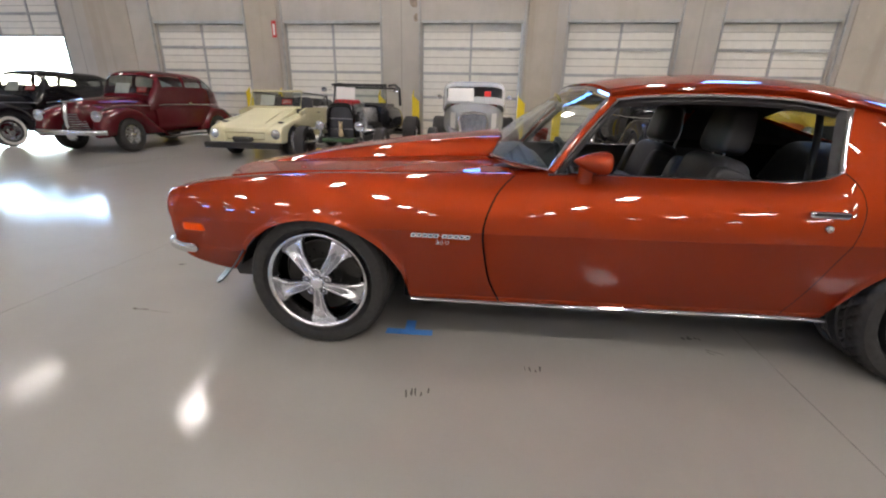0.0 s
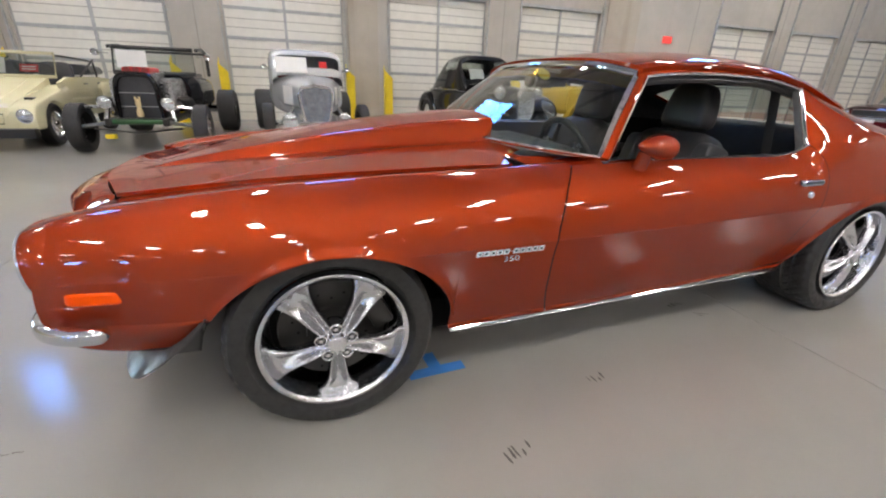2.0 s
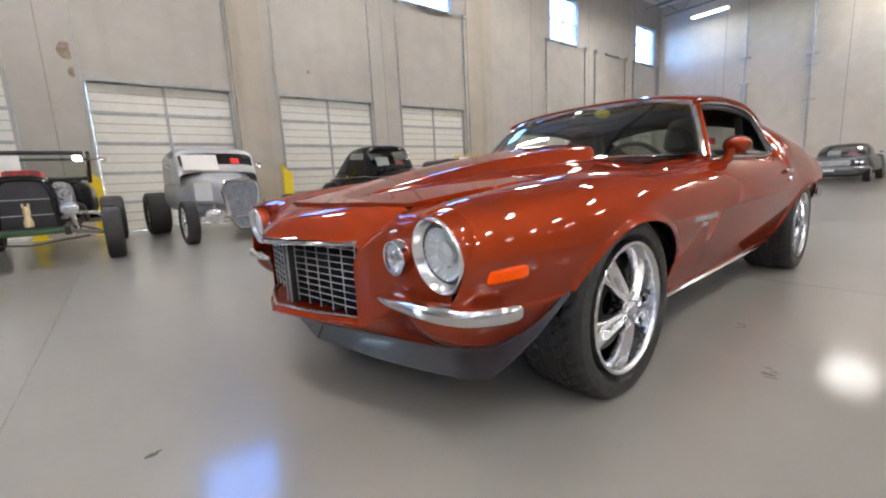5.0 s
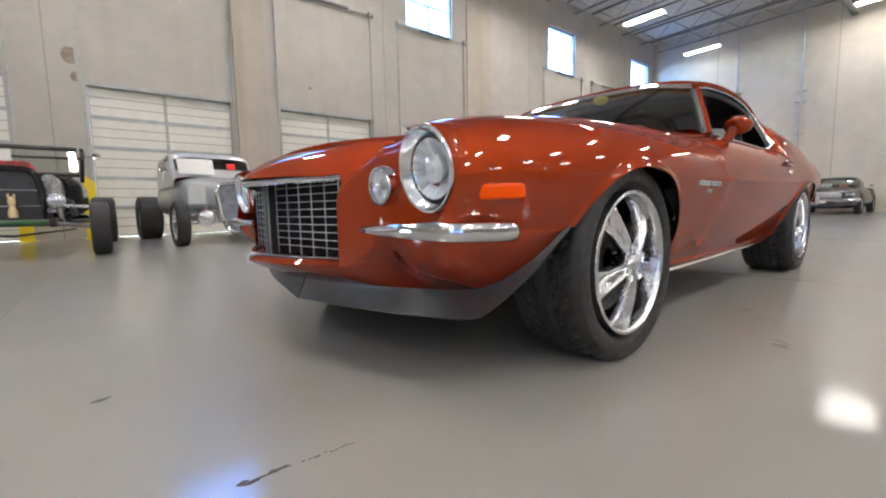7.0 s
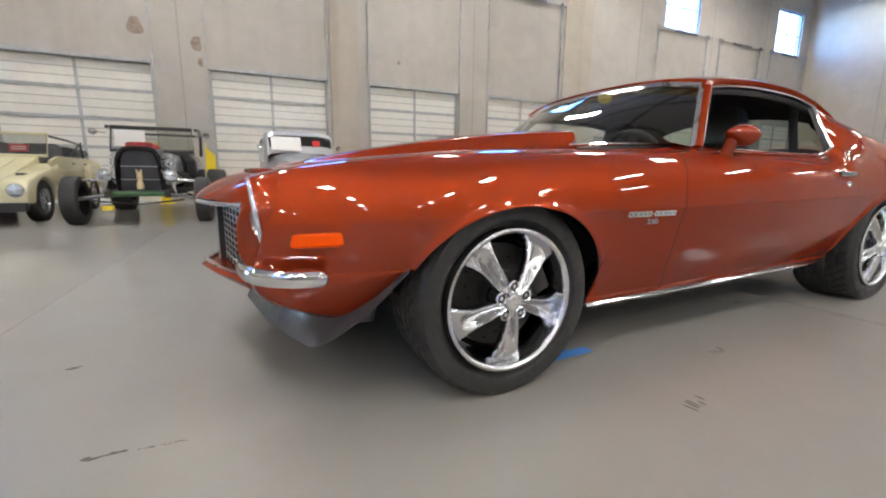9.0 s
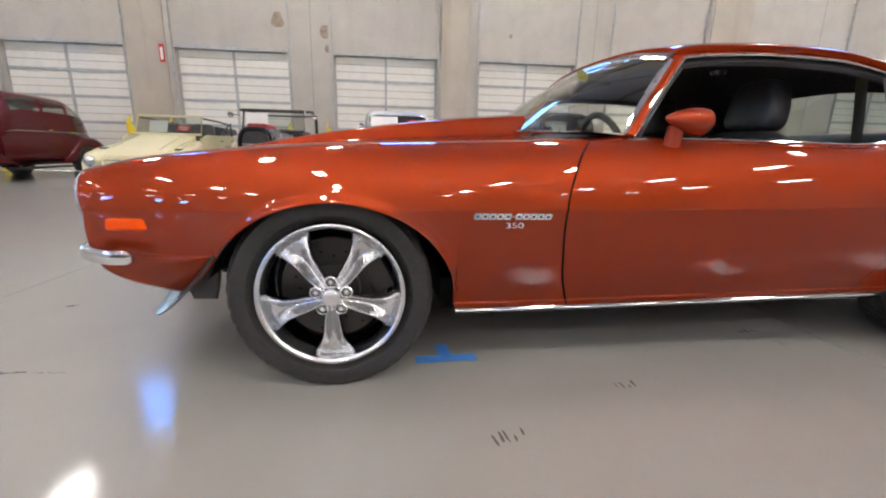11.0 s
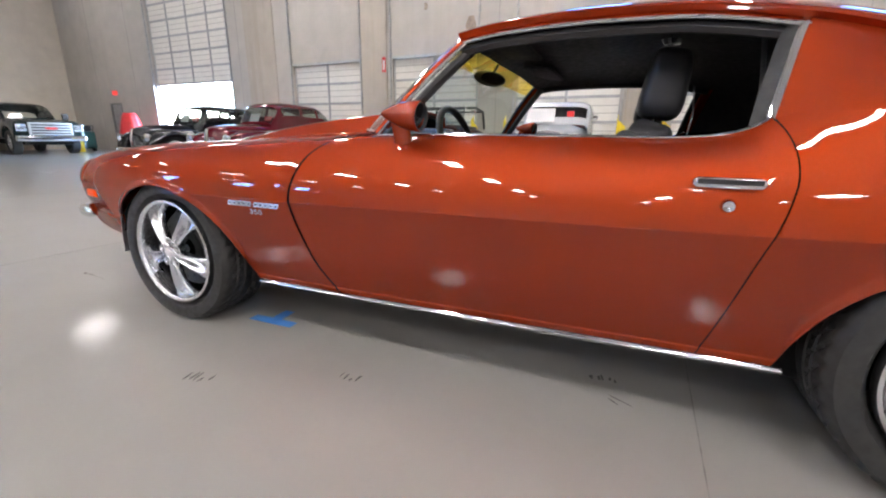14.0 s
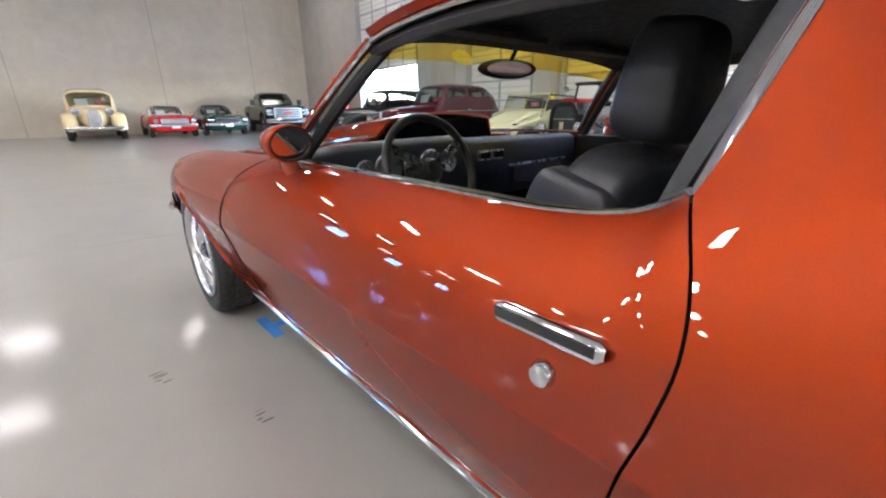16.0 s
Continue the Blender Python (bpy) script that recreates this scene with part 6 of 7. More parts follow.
def fat_car(m, mat, label, kind="sedan", whitewall=False, z_roof=1.60, tall=False, grille="vee", cards=True, top=None):
    """A rounded car of about 1940 with separate wings."""
    car = thing("vintage_car", m, label, "car", "cars along the wall")
    WBF = 2.85
    rear = 3.75 if kind != "coupe" else 3.65
    zr = z_roof
    # hood
    wh = curve((-0.62, 0.10), (-0.55, 0.22), (-0.3, 0.34), (0.3, 0.46), (1.0, 0.66))
    zh = curve((-0.62, 0.86), (-0.5, 0.97), (0.0, 1.04), (1.0, 1.10))
    zl = curve((-0.62, 0.60), (-0.5, 0.42), (1.0, 0.40))
    part("hood", pillow(-0.62, 1.02, wh, zl, zh, 2.7, 0.18), mat, car, "long rounded bonnet")
    # body tub
    wb = curve((0.85, 0.64), (1.3, 0.74), (2.4, 0.77), (3.2, 0.68), (rear, 0.36))
    part("body", pillow(0.9, rear, wb, curve((0.9, 0.25), (3.0, 0.25), (rear, 0.42)), curve((0.9, 1.08), (2.4, 1.10), (3.1, 1.02), (rear, 0.72)), 3.2, 0.04), mat, car, "rounded body tub")
    # cabin
    wc = curve((0.92, 0.62), (1.3, 0.70), (2.4, 0.71), (3.0, 0.64), (rear - 0.05, 0.34))
    if kind == "coupe":
        zt = curve((0.92, 1.08), (1.08, 1.36), (1.24, zr - 0.03), (1.55, zr), (2.0, zr - 0.03), (2.4, 1.40), (2.8, 1.12), (rear - 0.05, 0.74))
        wins = [(0.97, 1.18, 32, 148), (1.30, 1.92, 5, 34), (2.22, 2.42, 55, 125)]
    else:
        zt = curve((0.76, 1.06), (0.94, 1.34), (1.12, zr - 0.05), (1.5, zr), (2.6, zr - 0.02), (3.1, 1.44), (3.45, 1.14), (rear - 0.05, 0.80))
        wins = [(0.82, 1.05, 30, 150), (1.16, 1.82, 4, 34), (1.92, 2.46, 4, 34), (2.56, 3.0, 6, 32), (3.06, 3.24, 60, 120)]
        wc = curve((0.76, 0.64), (1.1, 0.71), (2.4, 0.72), (3.0, 0.64), (rear - 0.05, 0.34))
    front = 0.92 if kind == "coupe" else 0.76
    cabin(car, front, rear - 0.05, wc, lambda x: 0.70 if x < 3.2 else 0.6, zt, 4.0, 0.12, mat, wins, "rounded cabin")
    if top:
        cf = pillow_fn(wc, lambda x: 0.70 if x < 3.2 else 0.6, zt, 4.0, 0.12)
        part("roof_cover", grid(lambda u, v: (lambda p: (p[0], p[1] * 1.008, p[2] + 0.008))(cf(mixf(1.10, 3.1, u), radians(mixf(36, 144, v)))), 24, 20), top, car, "dark fabric roof")
    part("seats", join(box(1.75, 1.9, -0.55, 0.55, 0.8, 1.15, 0.04), box(2.55, 2.7, -0.55, 0.55, 0.8, 1.12, 0.04)), M["vinyl"], car)
    # wings
    for s in (-1, 1):
        zf = curve((-0.66, 0.52), (-0.60, 0.68), (-0.35, 0.84), (0.0, 0.90), (0.35, 0.80), (0.7, 0.50), (0.98, 0.29))
        af = lambda x: max(0.30, (0.30 + 0.33 * math.sqrt(max(0, 1 - (x / 0.40) ** 2))))
        part("wing", pillow(-0.66, 0.98, curve((-0.66, 0.10), (-0.5, 0.19), (0.2, 0.205), (0.98, 0.17)), lambda x: min(af(x), zf(x) - 0.05), zf, 2.6, 0.0, y=0.62 * s), mat, car, "bulging front wing")
        zq = curve((2.18, 0.36), (2.4, 0.62), (2.75, 0.86), (3.1, 0.84), (3.5, 0.66), (3.78, 0.46))
        aq = lambda x: max(0.30, (0.30 + 0.31 * math.sqrt(max(0, 1 - ((x - WBF) / 0.38) ** 2))))
        part("wing", pillow(2.18, 3.78, curve((2.18, 0.05), (2.5, 0.15), (3.2, 0.17), (3.78, 0.06)), lambda x: min(aq(x), zq(x) - 0.05), zq, 2.6, 0.0, y=0.66 * s), mat, car, "bulging rear wing")
        part("running_board", box(0.9, 2.3, s * 0.70 - 0.12, s * 0.70 + 0.12, 0.22, 0.255, 0.012), M["black"], car, "ribbed running board")
        lx = -0.62 if not tall else -0.35
        round_lamp(car, lx, s * (0.62 if not tall else 0.42), 0.70 if not tall else 0.92, 0.105 if not tall else 0.12)
        road_wheel(car, 0, 0.68 * s, 0.33, 0.20, 0.18, "whitewall" if whitewall else "chrome")
        road_wheel(car, WBF, 0.69 * s, 0.34, 0.20, 0.20, "whitewall" if whitewall else "chrome")
        part("belt_trim", tube([(x, s * (wh(x) + 0.004) if x < 1 else s * (wb(x) + 0.002), 0.90 if x < 1 else 0.93) for x in np.linspace(-0.35, 3.0, 24)], 0.008, 5), M["chrome"], car)
        part("door_handle", box(1.80, 1.92, s * 0.775 - 0.01, s * 0.775 + 0.02, 0.95, 0.97, 0.005), M["chrome"], car)
    # grille
    if grille == "vee":
        part("grille", tube([(-0.655, 0, 0.42), (-0.665, 0, 0.65), (-0.60, 0, 0.92)], 0.035, 8), M["chrome"], car, "chrome prow moulding")
        for s in (-1, 1):
            for k in range(7):
                z = 0.46 + 0.045 * k
                part("grille_bar", tube([(-0.65, 0.03 * s, z), (-0.60, 0.15 * s, z), (-0.48, (0.28 - 0.012 * k) * s, z)], 0.008, 5), M["chrome"], car)
    else:
        gs = pillow(-0.66, -0.52, lambda x: 0.18, lambda x: 0.42, lambda x: 1.02, 2.4, 0.1, nx=6)
        part("grille_shell", gs, M["bezel"], car, "tall chrome grille")
        for k in range(9):
            y = -0.128 + 0.032 * k
            part("grille_bar", tube([(-0.668, y, 0.50), (-0.668, y, 0.96)], 0.008, 5), M["alu"], car)
    part("bumper", tube([(-0.62, -0.78, 0.40), (-0.74, -0.6, 0.40), (-0.80, 0, 0.40), (-0.74, 0.6, 0.40), (-0.62, 0.78, 0.40)], 0.016, 8, ry=0.045), M["chrome"], car, "curved chrome bumper")
    if cards:
        dash_cards(car, 1.14 if kind == "coupe" else 1.04, 0, 1.26, 28)
    return car


NORTH = lambda x, y, rz=0: pose(x, y, 0, 0, 0, 90 + rz)
fat_car(NORTH(-7.58, 6.25, 1.5), M["maroon"], "maroon 1940s two-door sedan with chrome wheels", z_roof=1.66)
fat_car(NORTH(-10.45, 6.2), M["blackpaint"], "black 1940s sedan with whitewall tyres", whitewall=True, z_roof=1.64)
fat_car(NORTH(3.98, 6.85, 3), M["blackpaint"], "black 1930s coupe with a chrome grille and exposed wheels", "coupe", z_roof=1.66, tall=True, grille="shell")
fat_car(pose(-19.3, -0.10, 0, 0, 0, 180) @ Matrix.Diagonal((1.18, 1.2, 1.14, 1)), M["cream"], "cream 1930s sedan with a dark roof", tall=True, grille="shell", z_roof=1.72, top=M["vinyl"])


def pony_car(m, mat, label, roof=None, grille_mat=None, square=False, L=4.6):
    """A low two-door car of the sixties or seventies."""
    car = thing("classic_car", m, label, "car", "cars along the end walls")
    T = L - 0.85
    wb = curve((-0.85, 0.76), (-0.6, 0.86), (1.0, 0.89), (2.8, 0.90), (T, 0.80))
    zt = curve((-0.85, 0.74), (-0.6, 0.84), (0.9, 0.92), (2.2, 0.93), (2.9, 0.94), (T, 0.86))
    archf = lambda x, c: 0.32 + 0.33 * math.sqrt(max(0, 1 - ((x - c) / 0.38) ** 2))
    WBP = 2.74
    zb = lambda x: max(0.26, archf(x, 0) if abs(x) < 0.38 else 0, archf(x, WBP) if abs(x - WBP) < 0.38 else 0)
    # skirts stay open at the wheels: the middle of the tub is narrower there
    part("body", pillow(-0.85, T, wb, zb, zt, 5.0, 0.10, nx=64, na=36, ease=False), mat, car, "smooth metal body")
    part("underbody", box(-0.6, T - 0.3, -0.62, 0.62, 0.20, 0.5, 0.03), M["void"], car)
    zc = curve((0.85, 0.90), (1.15, 1.12), (1.40, 1.29), (1.8, 1.34), (2.2, 1.31), (2.6, 1.16), (2.95, 0.94))
    cabin(car, 0.85, 2.95, curve((0.85, 0.74), (1.5, 0.72), (2.3, 0.70), (2.95, 0.66)), lambda x: 0.55, zc, 4.0, 0.14, roof or mat, [(0.92, 1.36, 36, 144), (1.42, 1.95, 10, 40), (2.0, 2.3, 10, 38), (2.42, 2.86, 45, 135)], "low roof and pillars")
    part("seats", join(box(1.75, 1.9, -0.55, 0.55, 0.6, 1.05, 0.04), box(2.3, 2.45, -0.5, 0.5, 0.6, 0.98, 0.04)), M["vinyl"], car)
    gm = grille_mat or M["ribbing"]
    part("grille", box(-0.875, -0.83, -0.48, 0.48, 0.56, 0.74, 0.015), gm, car, "recessed grille")
    part("grille_trim", tube([(-0.878, y, z) for y, z in ((-0.48, 0.56), (0.48, 0.56), (0.50, 0.65), (0.48, 0.745), (-0.48, 0.745), (-0.50, 0.65))], 0.012, 6, closed=True), M["chrome"], car)
    for s in (-1, 1):
        for y in ((0.62, 0.74) if square else (0.66,)):
            round_lamp(car, -0.855, s * y, 0.66, 0.058 if square else 0.09)
        road_wheel(car, 0, 0.79 * s, 0.325, 0.20, 0.19)
        road_wheel(car, WBP, 0.79 * s, 0.325, 0.20, 0.19)
        part("mirror", moved(lathe([(0.03, 0), (0.02, 0.045), (-0.04, 0.02)], 12, "x"), pose(1.15, 0.93 * s, 0.98)), M["chrome"], car)
    part("bumper", tube([(-0.70, -0.90, 0.48), (-0.88, -0.80, 0.48), (-0.93, 0, 0.48), (-0.88, 0.80, 0.48), (-0.70, 0.90, 0.48)], 0.02, 8, ry=0.055), M["chrome"], car, "chrome front bumper")
    part("number_plate", box(-0.965, -0.955, -0.15, 0.15, 0.38, 0.46), M["paper"], car, smooth=False)
    dash_cards(car, 1.22, 0, 1.02, 50)
    return car


pony_car(pose(-19.3, 2.45, 0, 0, 0, 180), M["redpaint"], "bright red 1960s pony car with a white top", roof=M["whitepaint"], grille_mat=M["alu"])
pony_car(pose(-19.2, 4.45, 0, 0, 0, 180), M["greenpaint"], "dark green 1960s fastback pony car", square=True)
pony_car(pose(18.45, 4.50, 0, 0, 0, 3), M["whitepaint"], "off-white 1960s hardtop with a chrome bumper", square=True)
pony_car(pose(18.45, 2.43, 0, 0, 0, 0) @ Matrix.Diagonal((1, 1.06, 1, 1)), M["greypaint"], "dark grey 1970s coupe with a wide chrome grille", grille_mat=M["alu"], square=True, L=4.7)
pony_car(pose(17.6, 7.6, 0, 0, 0, 8), M["maroon"], "dark red 1970s coupe with a pale roof", roof=M["whitepaint"], square=True)


def pickup(m):
    car = thing("pickup_truck", m, "dark green-black modern pickup with a large chrome grille", "truck")
    mt = paint("dark_teal_paint", (0.016, 0.026, 0.027), 0.2, 0.35)
    wb = curve((-0.95, 0.88), (-0.7, 0.98), (1.0, 1.0), (4.6, 0.98))
    part("body", pillow(-0.95, 4.7, wb, lambda x: 0.50 + (0.45 * math.sqrt(max(0, 1 - (x / 0.52) ** 2)) if abs(x) < 0.52 else 0) + (0.45 * math.sqrt(max(0, 1 - ((x - 3.7) / 0.52) ** 2)) if abs(x - 3.7) < 0.52 else 0), curve((-0.95, 1.16), (-0.7, 1.24), (0.9, 1.31), (3.0, 1.32), (4.7, 1.32)), 6, 0.05, nx=60, na=36, ease=False), mt, car)
    cabin(car, 0.8, 2.9, curve((0.8, 0.86), (1.5, 0.84), (2.9, 0.82)), lambda x: 0.9, curve((0.8, 1.26), (1.15, 1.60), (1.5, 1.86), (2.2, 1.92), (2.75, 1.88), (2.9, 1.6)), 5, 0.12, mt, [(0.88, 1.42, 34, 146), (1.45, 1.95, 10, 40), (2.02, 2.5, 10, 40)], "tall crew cabin")
    part("underbody", box(-0.6, 4.3, -0.7, 0.7, 0.35, 0.8, 0.03), M["void"], car)
    part("grille", box(-1.02, -0.93, -0.62, 0.62, 0.70, 1.14, 0.03), M["steel"], car, "large chrome grille")
    for k in range(4):
        part("grille_slot", box(-1.03, -1.021, -0.55, 0.55, 0.74 + 0.095 * k, 0.795 + 0.095 * k, 0.004), M["ribbing"], car)
    part("badge", box(-1.036, -1.022, -0.17, 0.17, 0.90, 0.98, 0.01), M["red"], car)
    part("bumper", box(-1.08, -0.85, -0.98, 0.98, 0.48, 0.68, 0.05), M["chrome"], car, "chrome front bumper")
    for s in (-1, 1):
        part("headlight", box(-0.99, -0.90, s * 0.80 - 0.14, s * 0.80 + 0.14, 0.82, 1.08, 0.03), M["lens"], car, "tall clear headlight")
        road_wheel(car, 0, 0.84 * s, 0.42, 0.27, 0.28)
        road_wheel(car, 3.7, 0.84 * s, 0.42, 0.27, 0.28)
        part("mirror", box(1.05, 1.15, s * 1.12 - 0.10, s * 1.12 + 0.10, 1.30, 1.55, 0.03), M["black"], car)


pickup(pose(-18.9, 7.05, 0, 0, 0, 174))


def buggy(m):
    """An open, slab-sided four-door utility car with a folded frame."""
    car = thing("utility_car", m, "cream-beige open slab-sided utility car with a black bumper", "car", "cars along the wall")
    mt = M["beige"]
    W = 0.74
    # body sides as bent sheet: flat panels with pressed ribs
    def prism(pts, y0, y1):
        n = len(pts)
        V = [(x, y0, z) for x, z in pts] + [(x, y1, z) for x, z in pts]
        return V, [tuple(range(n)), tuple(n + k for k in range(n))[::-1]] + [(k, n + k, n + (k + 1) % n, (k + 1) % n)[::-1] for k in range(n)]
    part("body", join(prism([(0.42, 0.36), (2.15, 0.36), (2.15, 0.98), (0.75, 0.98), (0.42, 0.90)], -W, -W + 0.04), prism([(0.42, 0.36), (2.15, 0.36), (2.15, 0.98), (0.75, 0.98), (0.42, 0.90)], W - 0.04, W), box(0.42, 2.2, -W + 0.041, W - 0.041, 0.34, 0.40), prism([(2.0, 0.42), (3.05, 0.55), (3.05, 0.92), (2.15, 0.98), (2.0, 0.98)], -W + 0.002, W - 0.002)), mt, car, "slab-sided body", smooth=False)
    for s in (-1, 1):
        for z in (0.48, 0.60, 0.72):
            part("rib", box(0.62, 2.1, s * W - 0.012, s * W + 0.012, z, z + 0.06, 0.008), mt, car)
        for x in (1.0, 1.62):
            part("door_handle", box(x + 0.36, x + 0.50, s * W - 0.01, s * W + 0.025, 0.86, 0.885, 0.006), M["black"], car)
    hoodg = prism([(-0.62, 0.50), (-0.60, 0.58), (-0.50, 0.63), (0.72, 0.97), (0.72, 0.48)], -0.50, 0.50)
    part("hood", hoodg, mt, car, "flat sloping bonnet", sharp=20)
    part("hood_ridge", prism([(-0.40, 0.659), (0.60, 0.939), (0.60, 0.952), (-0.36, 0.682)], -0.30, 0.30), mt, car, sharp=20)
    part("nose_panel", box(-0.66, -0.60, -0.50, 0.50, 0.30, 0.54, 0.02), mt, car)
    # a black line paints the shade of the pressed groove
    part("nose_groove", tube([(-0.664, y, z) for y, z in ((-0.40, 0.37), (0.40, 0.37), (0.42, 0.50), (-0.42, 0.50))], 0.006, 5, closed=True), M["void"], car)
    for s in (-1, 1):
        zf = curve((-0.68, 0.48), (-0.60, 0.60), (-0.2, 0.71), (0.35, 0.80), (0.62, 0.86))
        part("wing", pillow(-0.68, 0.62, lambda x: 0.16, lambda x: max(0.28, min(zf(x) - 0.04, 0.30 + 0.34 * math.sqrt(max(0, 1 - (x / 0.40) ** 2)) if abs(x) < 0.40 else 0.28)), zf, 6, 0.0, y=0.62 * s, nx=40, ease=False), mt, car, "squared front wing")
        round_lamp(car, -0.67, 0.66 * s, 0.475, 0.10, "round headlight in a dark ring")
        part("turn_light", box(-0.36, -0.24, 0.62 * s - 0.05, 0.62 * s + 0.05, 0.66, 0.71, 0.012), M["black"], car)
        road_wheel(car, 0, 0.66 * s, 0.31, 0.20, 0.19)
        road_wheel(car, 2.4, 0.66 * s, 0.31, 0.20, 0.20)
        zq = curve((1.95, 0.80), (2.2, 0.90), (2.7, 0.90), (2.95, 0.70))
        part("wing", pillow(1.95, 2.95, lambda x: 0.12, lambda x: max(0.42, min(zq(x) - 0.05, 0.34 + 0.34 * math.sqrt(max(0, 1 - ((x - 2.4) / 0.40) ** 2)))), zq, 6, 0.0, y=0.68 * s, nx=30, ease=False), mt, car, "squared rear wing")
    part("bumper", box(-0.86, -0.72, -0.80, 0.80, 0.20, 0.32, 0.015), M["black"], car, "black channel bumper")
    part("winch", join(box(-0.84, -0.70, -0.16, 0.16, 0.321, 0.41, 0.02), moved(lathe([(-0.2, 0.0), (-0.2, 0.05), (0.2, 0.05), (0.2, 0.0)], 14), pose(-0.77, 0, 0.38))), M["iron"], car, "front winch")
    fr = [(0.70, -0.62, 0.98), (0.86, -0.60, 1.33), (0.86, 0.60, 1.33), (0.70, 0.62, 0.98)]
    part("windshield_frame", tube(fr, 0.028, 6, closed=True), mt, car, "upright cream windscreen frame")
    part("windshield", ([fr[0], fr[3], fr[2], fr[1]], [(0, 1, 2, 3)]), M["carglass"], car, smooth=False)
    dash_cards(car, 0.80, 0, 1.13, 22)
    for s in (-1, 1):
        part("top_frame", tube([(0.88, 0.62 * s, 1.30), (1.6, 0.64 * s, 1.28), (2.3, 0.64 * s, 1.24), (2.35, 0.64 * s, 0.98)], 0.018, 6), M["black"], car)
        part("top_frame", tube([(1.55, 0.65 * s, 0.98), (1.95, 0.65 * s, 1.15), (2.3, 0.65 * s, 1.28)], 0.016, 6), M["black"], car)
    part("folded_top", pillow(2.1, 2.75, lambda x: 0.66, lambda x: 1.0, lambda x: 1.20, 4, 0.1, nx=10), M["vinyl"], car, "folded black canvas top")
    for s in (-1, 1):
        part("seat", moved(cushion(0.48, 0.14, 0.50), pose(1.45, 0.33 * s, 0.72, 0, 12, 0)), M["vinyl"], car)
    part("steering_wheel", moved(tube([(0, 0.18 * math.cos(a), 0.18 * math.sin(a)) for a in np.linspace(0, 6.283, 24, endpoint=False)], 0.012, 6, closed=True), pose(1.05, -0.33, 1.02, 0, -30, 0)), M["black"], car)


buggy(NORTH(-4.14, 6.60, 2) @ Matrix.Diagonal((0.95, 0.93, 0.95, 1)))


